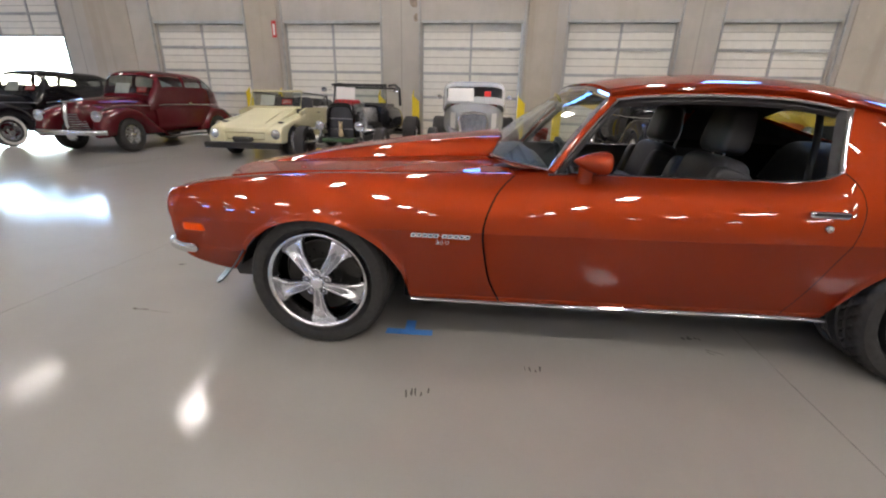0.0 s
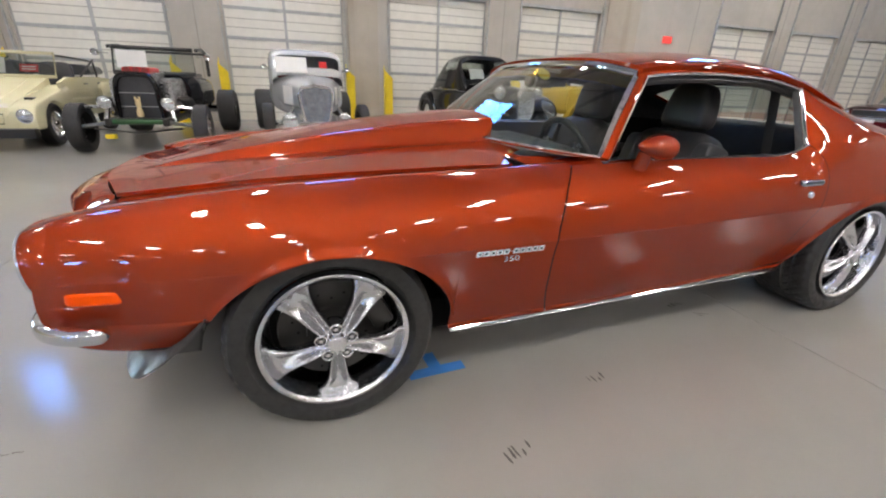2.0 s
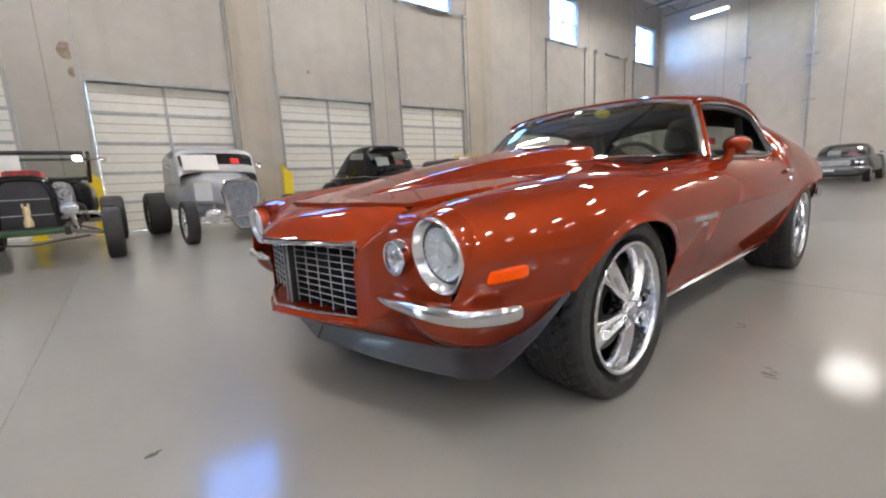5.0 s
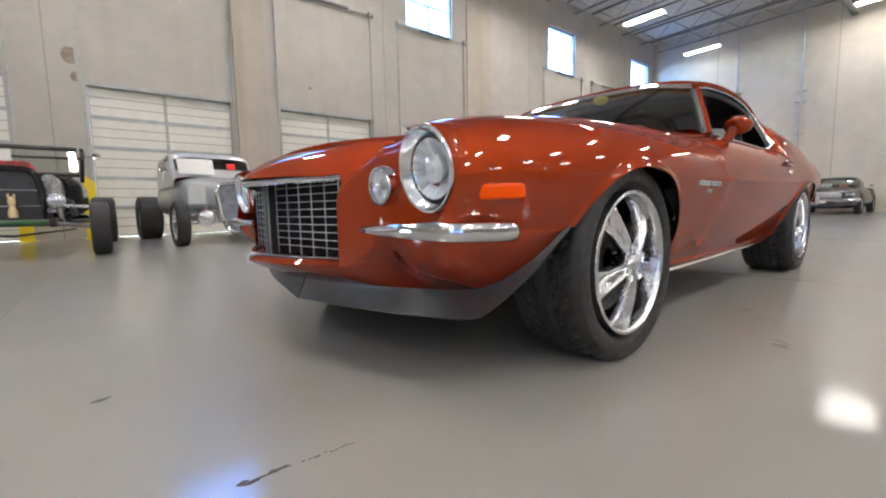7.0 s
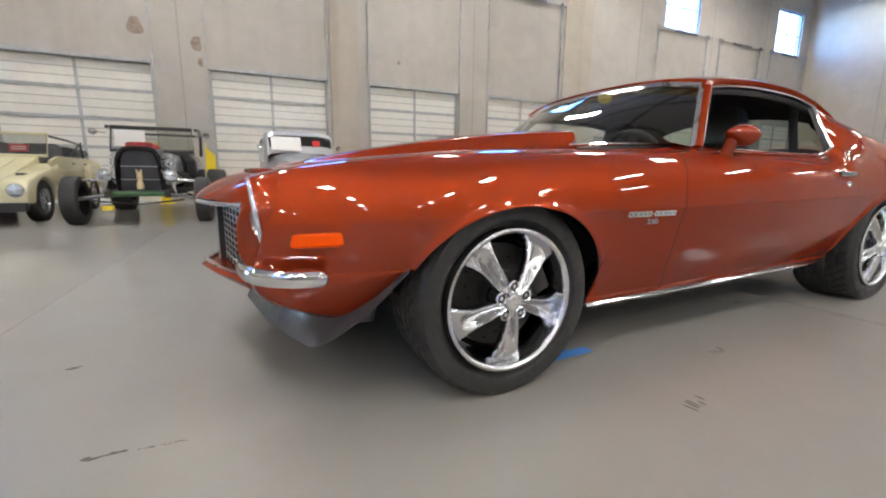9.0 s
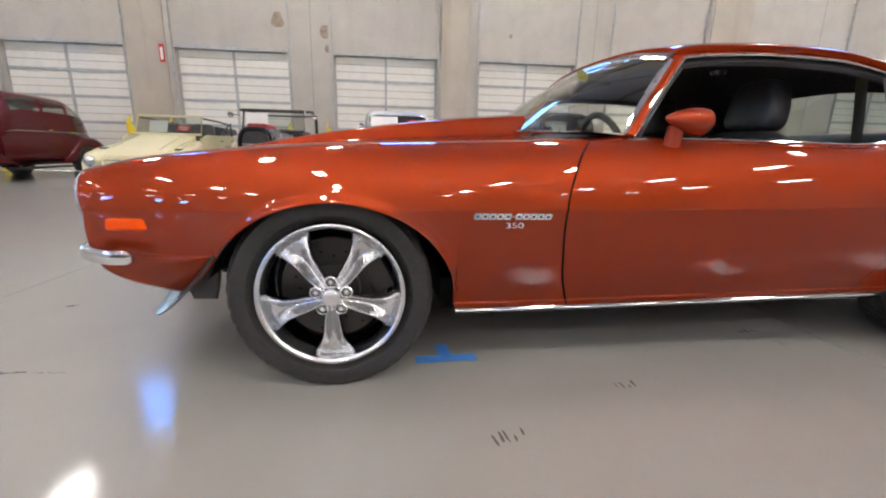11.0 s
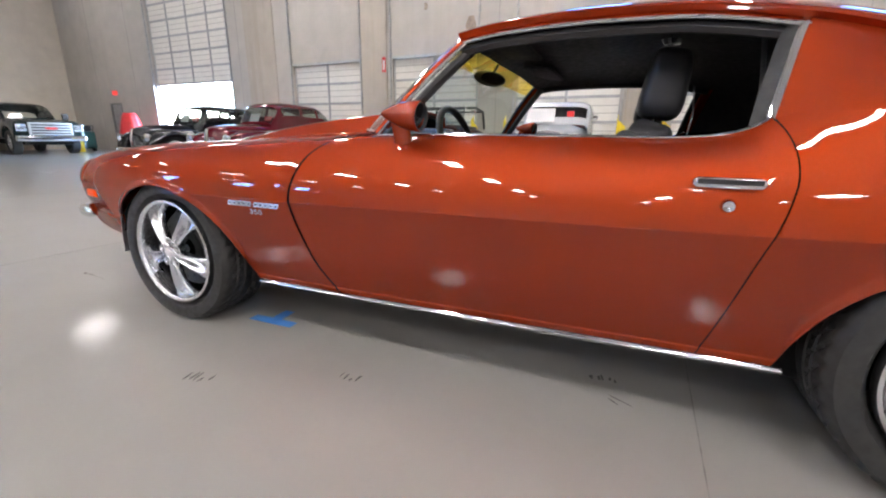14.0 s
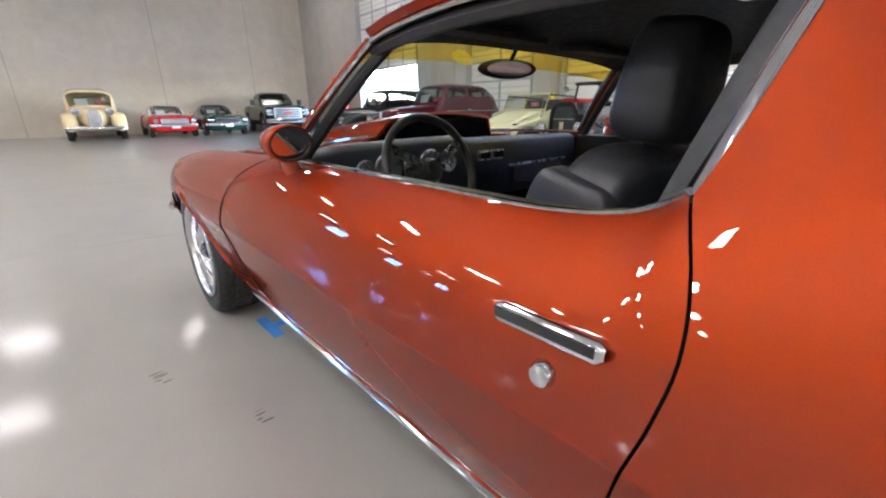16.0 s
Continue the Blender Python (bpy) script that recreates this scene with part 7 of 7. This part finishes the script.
def hot_rod(m):
    """A fenderless black roadster with its blown engine in the open."""
    car = thing("hot_rod", m, "black open hot-rod roadster with exposed engine and green axle", "car", "cars along the wall")
    bp = M["blackpaint"]
    part("frame_rail", join(box(-0.30, 2.9, -0.36, -0.30, 0.36, 0.46, 0.01), box(-0.30, 2.9, 0.30, 0.36, 0.36, 0.46, 0.01), box(-0.1, 0.0, -0.30, 0.30, 0.37, 0.45, 0.01)), M["iron"], car)
    # grille shell
    def arch(t, s=1.0):
        a = math.pi * t
        return (-0.25 * s * sgnpow(math.cos(a), 0.45), 0.42 + 0.60 * s * abs(math.sin(a)) ** 0.45 if 0 < t < 1 else 0.42)
    pts = [arch(t) for t in np.linspace(0, 1, 25)]
    part("grille_shell", tube([(-0.02, y, z) for y, z in pts] , 0.035, 8, closed=True), bp, car, "rounded black grille shell")
    V = [(0.0, y, z) for y, z in pts]
    part("grille", (V, [tuple(range(len(V)))[::-1]]), M["ribbing"], car, "dark mesh grille")
    for z in (0.60, 0.78):
        part("grille_bar", tube([(-0.006, -0.235, z), (-0.006, 0.235, z)], 0.006, 5), M["steel"], car)
    figure = join(moved(lathe([(0, 0.040), (0.05, 0.046), (0.13, 0.024), (0.16, 0.036), (0.21, 0.032), (0.24, 0.0)], 12, "z"), pose(-0.07, 0, 0.47)), box(-0.085, -0.055, -0.034, -0.014, 0.69, 0.735, 0.005), box(-0.085, -0.055, 0.014, 0.034, 0.69, 0.735, 0.005))
    part("mascot", figure, M["cream"], car, "small pale figurine on the grille")
    # axle and springs
    part("front_axle", tube([(-0.12, -0.70, 0.34), (-0.16, -0.36, 0.40), (-0.16, 0.36, 0.40), (-0.12, 0.70, 0.34)], 0.024, 8), M["darksteel"], car, "dropped front axle")
    part("crossmember", tube([(-0.20, -0.34, 0.41), (-0.20, 0.34, 0.41)], 0.034, 8), M["green"], car, "green front crossmember")
    part("leaf_spring", tube([(-0.24, -0.52, 0.33), (-0.25, 0, 0.27), (-0.24, 0.52, 0.33)], 0.03, 6, ry=0.012), M["iron"], car)
    part("hitch", box(-0.30, -0.22, 0.28, 0.40, 0.20, 0.26, 0.01), M["yellow"], car)
    for s in (-1, 1):
        part("shock", tube([(-0.10, 0.42 * s, 0.36), (-0.02, 0.36 * s, 0.66)], 0.03, 8), M["chrome"], car)
        round_lamp(car, -0.14, 0.37 * s, 0.66, 0.085)
        part("lamp_bracket", tube([(-0.05, 0.37 * s, 0.64), (0.0, 0.27 * s, 0.58)], 0.015, 6), M["chrome"], car)
        part("radius_rod", tube([(-0.05, 0.62 * s, 0.36), (1.2, 0.36 * s, 0.38)], 0.016, 6), M["chrome"], car)
        part("steering_rod", tube([(0.0, 0.40 * s, 0.60), (0.0, 0.78 * s, 0.58)], 0.022, 6), M["alu"], car)
        road_wheel(car, 0, 0.74 * s, 0.32, 0.20, 0.19, "dark", "black front tyre on a dark wheel")
        road_wheel(car, 2.65, 0.78 * s, 0.39, 0.22, 0.33, "dark", "very wide black rear tyre")
        part("engine_side", pillow(0.25, 1.05, lambda x: 0.09, lambda x: 0.52, lambda x: 0.98, 3, 0, y=0.30 * s, nx=12), M["alu"], car, "polished cylinder head and cover")
        for k in range(4):
            part("exhaust", tube([(0.35 + 0.18 * k, 0.36 * s, 0.72), (0.42 + 0.18 * k, 0.46 * s, 0.66), (0.60 + 0.18 * k, 0.48 * s, 0.48)], 0.025, 8), M["iron"], car)
        part("mirror", join(tube([(1.18, 0.60 * s, 1.30), (1.15, 0.72 * s, 1.31)], 0.008, 5), moved(lathe([(0.03, 0), (0.02, 0.05), (-0.02, 0.05)], 14, "x"), pose(1.15, 0.76 * s, 1.31))), M["chrome"], car)
    part("engine_block", box(0.22, 1.08, -0.25, 0.25, 0.42, 0.86, 0.04), M["iron"], car)
    part("blower", box(0.35, 0.92, -0.16, 0.16, 0.861, 1.06, 0.03), M["alu"], car, "finned supercharger")
    sc = part("air_scoop", pillow(0.14, 0.62, lambda x: 0.165, lambda x: 1.03, lambda x: 1.115, 4, 0, nx=10), M["red"], car, "red three-hole air scoop")
    for y in (-0.105, 0.0, 0.105):
        # flat discs; a darker red stands for the shade inside the holes
        part("scoop_hole", moved(lathe([(0.0, 0.0), (0.0, 0.034), (-0.010, 0.042), (-0.010, 0.037)], 18, "x"), pose(0.136, y, 1.072)), plain("red_hole_shade%d" % int(10 * y + 5), (0.30, 0.04, 0.04), 0.4), sc)
    # body tub
    wb = curve((1.05, 0.46), (1.3, 0.58), (2.2, 0.62), (3.0, 0.50))
    part("body", pillow(1.05, 3.05, wb, lambda x: 0.46, curve((1.05, 1.00), (1.3, 1.05), (2.2, 1.02), (3.05, 0.86)), 4, 0.02, nx=30), bp, car, "black roadster tub")
    part("cockpit", box(1.35, 2.15, -0.48, 0.48, 0.95, 1.056, 0.03), M["vinyl"], car, "black cockpit upholstery")
    part("seat_back", moved(cushion(0.95, 0.14, 0.40), pose(2.15, 0, 0.66, 0, 10, 0)), M["vinyl"], car)
    fr = [(1.12, -0.56, 1.04), (1.20, -0.54, 1.40), (1.20, 0.54, 1.40), (1.12, 0.56, 1.04)]
    part("windshield_frame", tube(fr, 0.034, 6, closed=True), M["black"], car, "black windscreen frame")
    part("windshield", ([fr[0], fr[3], fr[2], fr[1]], [(0, 1, 2, 3)]), M["carglass"], car, smooth=False)
    part("sale_card", moved(box(-0.003, 0.003, -0.20, 0.20, -0.13, 0.13), pose(1.14, 0.30, 1.23, 0, 12, 0)), M["paper"], car, smooth=False)
    for s in (-1, 1):
        part("top_bow", tube([(1.22, 0.60 * s, 1.40), (1.7, 0.60 * s, 1.44), (2.25, 0.58 * s, 1.38), (2.45, 0.55 * s, 1.02)], 0.028, 6), M["black"], car)
    part("top_rear", tube([(2.25, -0.58, 1.38), (2.25, 0.58, 1.38)], 0.022, 6), M["black"], car)
    part("rear_axle", tube([(2.65, -0.7, 0.42), (2.65, 0.7, 0.42)], 0.07, 10), M["chrome"], car)


hot_rod(NORTH(-2.16, 5.95, 1))


def silver_coupe(m):
    """A chopped fenderless silver coupe of about 1933."""
    car = thing("hot_rod", m, "silver chopped 1930s hot-rod coupe with a tall chrome grille", "car", "cars along the wall")
    sv = M["silver"]
    wh = curve((0.0, 0.24), (0.5, 0.36), (1.15, 0.58))
    part("hood", pillow(0.02, 1.15, wh, lambda x: 0.52, curve((0.0, 0.90), (0.6, 1.0), (1.15, 1.10)), 3.4, 0.05), sv, car, "tapered silver bonnet")
    for s in (-1, 1):
        part("hood_side", grid(lambda u, v: (mixf(0.25, 0.85, u), s * (mixf(0.335, 0.462, u) + 0.012), mixf(0.62, 0.92, v)), 4, 3) if s > 0 else flip(grid(lambda u, v: (mixf(0.25, 0.85, u), s * (mixf(0.335, 0.462, u) + 0.012), mixf(0.62, 0.92, v)), 4, 3)), M["paper"], car, "white card taped to the bonnet side" if s < 0 else "")
    gr = [(-0.06 + 0.16 * (1 - z) * 0, y, z) for y, z in ((-0.05, 0.17), (-0.15, 0.25), (-0.22, 0.46), (-0.265, 0.80), (-0.22, 0.90), (0, 0.93), (0.22, 0.90), (0.265, 0.80), (0.22, 0.46), (0.15, 0.25), (0.05, 0.17))]
    part("grille_shell", tube([(-0.02, y, z) for _, y, z in gr], 0.028, 8, closed=True), M["chrome"], car, "heart-shaped chrome grille shell")
    part("grille", ([(-0.01, y, z) for _, y, z in gr], [tuple(range(len(gr)))]), plain("blued_steel", (0.30, 0.34, 0.40), 0.35, 0.7, vary=0.3, scale=9), car, "polished grille insert")
    for k in range(13):
        y = -0.18 + 0.03 * k
        part("grille_bar", tube([(-0.012, y * 0.6, 0.25 + abs(y) * 1.1), (-0.014, y * 1.2, 0.87)], 0.0025, 5), M["steel"], car)
    wb = curve((1.05, 0.52), (1.4, 0.66), (2.3, 0.70), (3.1, 0.40))
    part("body", pillow(1.1, 3.2, wb, lambda x: 0.40, curve((1.1, 1.08), (2.2, 1.10), (2.7, 1.0), (3.2, 0.62)), 3.4, 0.03), sv, car, "silver body tub")
    zt = curve((1.08, 1.09), (1.15, 1.32), (1.26, 1.50), (1.7, 1.55), (2.2, 1.51), (2.6, 1.30), (3.0, 0.92))
    cabin(car, 1.08, 3.0, curve((1.08, 0.64), (1.5, 0.69), (2.2, 0.69), (3.0, 0.40)), lambda x: 0.80, zt, 5.5, 0.05, sv, [(1.12, 1.20, 36, 144), (1.34, 1.90, 10, 36)], "chopped silver cabin")
    part("interior", box(1.35, 2.4, -0.5, 0.5, 0.8, 1.16, 0.05), plain("dark_red_upholstery", (0.16, 0.02, 0.025), 0.6), car)
    part("sale_card", moved(box(-0.003, 0.003, -0.27, 0.27, -0.15, 0.14), pose(1.083, 0.28, 1.27, 0, 25, 0)), M["paper"], car, smooth=False)
    part("red_sign", moved(box(-0.003, 0.003, -0.07, 0.07, -0.06, 0.06), pose(1.11, -0.28, 1.29, 0, 25, 0)), M["red"], car, smooth=False)
    part("chassis", join(box(-0.1, 3.0, -0.36, -0.29, 0.34, 0.46, 0.01), box(-0.1, 3.0, 0.29, 0.36, 0.34, 0.46, 0.01)), sv, car)
    part("front_axle", tube([(0, -0.70, 0.33), (-0.04, -0.4, 0.36), (-0.04, 0.4, 0.36), (0, 0.70, 0.33)], 0.026, 8), M["chrome"], car, "chrome front axle")
    for s in (-1, 1):
        round_lamp(car, -0.10, 0.44 * s, 0.40, 0.125)
        part("lamp_bracket", tube([(-0.03, 0.44 * s, 0.36), (0.05, 0.30 * s, 0.34)], 0.014, 6), M["chrome"], car)
        part("radius_rod", tube([(0.0, 0.62 * s, 0.33), (1.3, 0.34 * s, 0.38)], 0.014, 6), M["chrome"], car)
        part("shock", tube([(0.02, 0.50 * s, 0.35), (0.08, 0.36 * s, 0.60)], 0.028, 8), M["chrome"], car)
        road_wheel(car, 0, 0.76 * s, 0.33, 0.22, 0.17, "chrome", "narrow black front tyre on a chrome wheel")
        road_wheel(car, 2.62, 0.80 * s, 0.40, 0.22, 0.36, "chrome", "very wide black rear tyre")
        part("mirror", moved(lathe([(0.03, 0), (0.02, 0.05), (-0.02, 0.045)], 14, "x"), pose(1.25, 0.74 * s, 1.22)), M["chrome"], car)
        part("mirror_arm", tube([(1.26, 0.62 * s, 1.20), (1.25, 0.72 * s, 1.22)], 0.008, 5), M["chrome"], car)


silver_coupe(NORTH(0.22, 6.45, 4))


def yellow_rod(m):
    car = thing("hot_rod", m, "yellow open hot rod with orange flames and a black folded top", "car", "cars along the wall")
    yp = M["yellowpaint"]
    part("hood", pillow(-0.25, 1.1, curve((-0.25, 0.36), (0.3, 0.42), (1.1, 0.58)), lambda x: 0.45, curve((-0.25, 0.92), (0.2, 1.02), (1.1, 1.10)), 4, 0.08), yp, car, "blunt yellow bonnet")
    part("body", pillow(1.0, 3.3, curve((1.0, 0.58), (1.5, 0.68), (2.6, 0.68), (3.3, 0.5)), lambda x: 0.42, curve((1.0, 1.10), (2.2, 1.08), (3.3, 0.85)), 4, 0.03), yp, car, "yellow body tub")
    part("hood_scoop", pillow(0.2, 0.75, lambda x: 0.13, lambda x: 0.98, curve((0.2, 1.10), (0.75, 1.12)), 4, 0.1, nx=8), yp, car)
    part("grille", box(-0.275, -0.24, -0.26, 0.26, 0.52, 0.86, 0.02), M["ribbing"], car)
    for s in (-1, 1):
        round_lamp(car, -0.20, 0.44 * s, 0.74, 0.10)
        zf = curve((-0.40, 0.50), (-0.2, 0.72), (0.1, 0.80), (0.5, 0.60), (0.7, 0.42))
        part("wing", pillow(-0.42, 0.72, lambda x: 0.13, lambda x: min(zf(x) - 0.04, max(0.40, 0.36 + 0.34 * math.sqrt(max(0, 1 - (x / 0.40) ** 2)))), zf, 3, 0, y=0.68 * s), yp, car, "yellow front wing")
        fl = [(x, s * (0.40 + 0.12 * x), z) for x, z in ((-0.05, 0.60), (0.5, 0.72), (0.2, 0.74), (0.75, 0.90), (0.1, 0.86), (-0.1, 0.80))]
        part("flame", (fl, [tuple(range(6)) if s > 0 else tuple(range(6))[::-1]]), M["flame"], car, smooth=False)
        road_wheel(car, 0, 0.70 * s, 0.34, 0.21, 0.2)
        road_wheel(car, 2.6, 0.74 * s, 0.38, 0.21, 0.28)
    fr = [(1.12, -0.56, 1.08), (1.24, -0.55, 1.40), (1.24, 0.55, 1.40), (1.12, 0.56, 1.08)]
    part("windshield_frame", tube(fr, 0.02, 6, closed=True), yp, car)
    part("windshield", ([fr[0], fr[3], fr[2], fr[1]], [(0, 1, 2, 3)]), M["carglass"], car, smooth=False)
    part("sale_card", moved(box(-0.003, 0.003, -0.2, 0.2, -0.13, 0.13), pose(1.13, 0.26, 1.23, 0, 18, 0)), M["paper"], car, smooth=False)
    part("folded_top", pillow(1.9, 2.9, lambda x: 0.62, lambda x: 1.0, lambda x: 1.36, 4, 0.1, nx=12), M["vinyl"], car, "raised black canvas top")
    part("bumper", tube([(-0.42, -0.5, 0.42), (-0.46, 0, 0.42), (-0.42, 0.5, 0.42)], 0.02, 8), M["chrome"], car)


yellow_rod(NORTH(6.55, 6.9, -4))

# ---- small things on and about the floor ----
def flat_piece(name, pts, z, mat, label, category, h=0.0012):
    n = len(pts)
    g = [(x, y, 0.0004) for x, y in pts] + [(x, y, h) for x, y in pts], [tuple(range(n))[::-1], tuple(n + k for k in range(n))] + [(k, (k + 1) % n, n + (k + 1) % n, n + k) for k in range(n)]
    ob = part(name, g, mat, None, smooth=False)
    return tagged(ob, label, category)


def strip(x0, y0, x1, y1, w):
    d = Vector((x1 - x0, y1 - y0)).normalized()
    n = Vector((-d.y, d.x)) * w / 2
    return [(x0 - n.x, y0 - n.y), (x1 - n.x, y1 - n.y), (x1 + n.x, y1 + n.y), (x0 + n.x, y0 + n.y)]


flat_piece("tape", strip(0.27, 0.12, 0.50, 0.135, 0.05), 0, M["tape"], "strip of blue masking tape on the grey floor", "tape")
flat_piece("tape", strip(0.385, 0.13, 0.375, 0.24, 0.05), 0, M["tape"], "short strip of blue masking tape crossing another", "tape", 0.0018)


def blob(rnd, x, y, rx, ry, ang, n=10):
    c, q = math.cos(ang), math.sin(ang)
    V = []
    for k in range(n):
        a = 6.283 * k / n
        px, py = rx * math.cos(a) * rnd.uniform(0.65, 1.2), ry * math.sin(a) * rnd.uniform(0.55, 1.25)
        V.append((x + px * c - py * q, y + px * q + py * c, 0.0008))
    return V, [tuple(range(n))]


def scuffs(cx, cy, n, length, gap, ang, label="short black rubber scuff marks on the floor"):
    rnd = random.Random(int(cx * 100))
    d = thing("scuff_mark", pose(cx, cy, 0, 0, 0, ang), label, "mark", "floor scuffs")
    for k in range(n):
        x = (k - n / 2) * gap + rnd.uniform(-0.006, 0.006)
        part("dash", blob(rnd, x, rnd.uniform(-0.2, 0.2) * length, length * rnd.uniform(0.2, 0.55), rnd.uniform(0.002, 0.0065), radians(90 + rnd.uniform(-8, 8))), M["mark"], d, smooth=False)


scuffs(0.52, -0.314, 5, 0.07, 0.022, 8)
scuffs(0.985, -0.087, 4, 0.05, 0.020, 6)
scuffs(1.775, 0.305, 6, 0.04, 0.016, 10)
scuffs(1.833, 0.196, 2, 0.09, 0.018, 60)
scuffs(-1.9, 1.6, 2, 0.04, 0.03, 70)
rnd = random.Random(9)
st = thing("stain", pose(-1.328, 0.723, 0, 0, 0, 12), "small dark oval stain on the floor coating", "mark")
for k in range(6):
    part("spot", blob(rnd, rnd.uniform(-0.022, 0.022), rnd.uniform(-0.006, 0.006), rnd.uniform(0.008, 0.02), rnd.uniform(0.004, 0.009), 0), M["mark"], st, smooth=False)
rnd = random.Random(5)
sc = thing("scrape", pose(-1.01, 0.100, 0, 0, 0, -2), "broken brown scrape worn into the floor coating", "mark")
for k in range(22):
    x = -0.115 + 0.0105 * k + rnd.uniform(-0.004, 0.004)
    if 0.38 < k / 22 < 0.5:
        continue
    big = 1.0 if k < 11 else 0.5
    part("chip", blob(rnd, x, rnd.uniform(-0.006, 0.006) * big, rnd.uniform(0.006, 0.013) * big, rnd.uniform(0.003, 0.007) * big, rnd.uniform(-0.4, 0.4)), M["scrape"], sc, smooth=False)
# script badge: bars for the lettering, numerals as read
bx0, bx1 = 0.432, 0.678
bar_g = lambda x0, x1, z0, z1: grid(lambda u, v: (mixf(x0, x1, u), -(side(mixf(x0, x1, u), 0.93)[0] + 0.005), mixf(z0, z1, v)), 6, 3)
badge = part("badge", bar_g(bx0, bx1, 0.5690, 0.5710), M["bezel"], CAR, "chrome script badge above chrome numerals")
x = bx0
for k in range(10):
    if k == 5:
        x += 0.012
    yb_ = side(x + 0.01, 0.93)[0]
    slant = [(x + q[0] + 0.25 * (q[1] - 0.561), q[1]) for q in ((0.0, 0.561), (0.0205, 0.561), (0.0205, 0.579), (0.0, 0.579))]
    for d, inset, mt in ((0.006, 0.0, M["bezel"]), (0.0066, 0.0056, M["black"])):
        cx, cz = sum(q[0] for q in slant) / 4, 0.570
        ring_ = [(cx + (q[0] - cx) * (1 - inset / 0.0102), cz + (q[1] - cz) * (1 - inset / 0.009)) for q in slant]
        V = [(a, -(yb_ + 0.001), b) for a, b in ring_] + [(a, -(yb_ + d), b) for a, b in ring_]
        part("letter_bar", (V, [(4, 5, 6, 7), (0, 1, 5, 4), (1, 2, 6, 5), (2, 3, 7, 6), (3, 0, 4, 7)]), mt, badge, smooth=False)
    x += 0.0232
txt = bpy.data.curves.new("numerals", "FONT")
txt.body, txt.size, txt.extrude, txt.align_x, txt.align_y = "350", 0.032, 0.0015, "CENTER", "CENTER"
txt.materials.append(M["bezel"])
t_ob = new("numerals", txt)
t_ob.parent = CAR
t_ob.matrix_local = pose(0.562, -(side(0.562, 0.86)[0] + 0.005), 0.541, 94, 0, 0) @ Matrix.Diagonal((1.25, 0.8, 1, 1))
# red tarp by the open door
tarp = thing("covered_machine", pose(-17.6, 9.5, 0), "bright red tarpaulin draped over a machine by the open door", "tarpaulin")
part("tarp", grid(lambda u, v: ((0.25 + 0.42 * (1 - v) ** 0.7 + 0.05 * math.sin(9 * 6.283 * u) * (1 - v)) * math.cos(6.283 * u), (0.2 + 0.34 * (1 - v) ** 0.7 + 0.04 * math.sin(7 * 6.283 * u) * (1 - v)) * math.sin(6.283 * u), 1.62 * v ** 0.9 - 0.06 * math.sin(5 * u * 6.28) * v * (1 - v)), 60, 14, True), M["red"], tarp)
part("top", ([(0.25 * math.cos(a), 0.2 * math.sin(a), 1.62) for a in np.linspace(0, 6.283, 60, endpoint=False)], [tuple(range(60))]), M["red"], tarp)
ct = thing("floor_scrubber", pose(-20.9, 9.2, 0), "dark green floor-cleaning machine against the wall", "machine")
part("body", box(-0.4, 0.4, -0.35, 0.35, 0.12, 0.85, 0.08), M["greenpaint"], ct)
part("tank", box(-0.3, 0.25, -0.3, 0.3, 0.851, 1.1, 0.08), M["black"], ct)
part("handle", tube([(0.38, -0.25, 0.8), (0.5, -0.25, 1.1), (0.5, 0.25, 1.1), (0.38, 0.25, 0.8)], 0.02, 6), M["black"], ct)
for s in (-1, 1):
    part("wheel", moved(lathe([(-0.04, 0.0), (-0.04, 0.12), (0.04, 0.12), (0.04, 0.0)], 16), pose(0.2, 0.3 * s, 0.12)), M["rubber"], ct)
part("caution_sign", box(0.55, 0.60, -0.5, -0.25, 0.0, 0.6, 0.01), M["yellow"], ct)
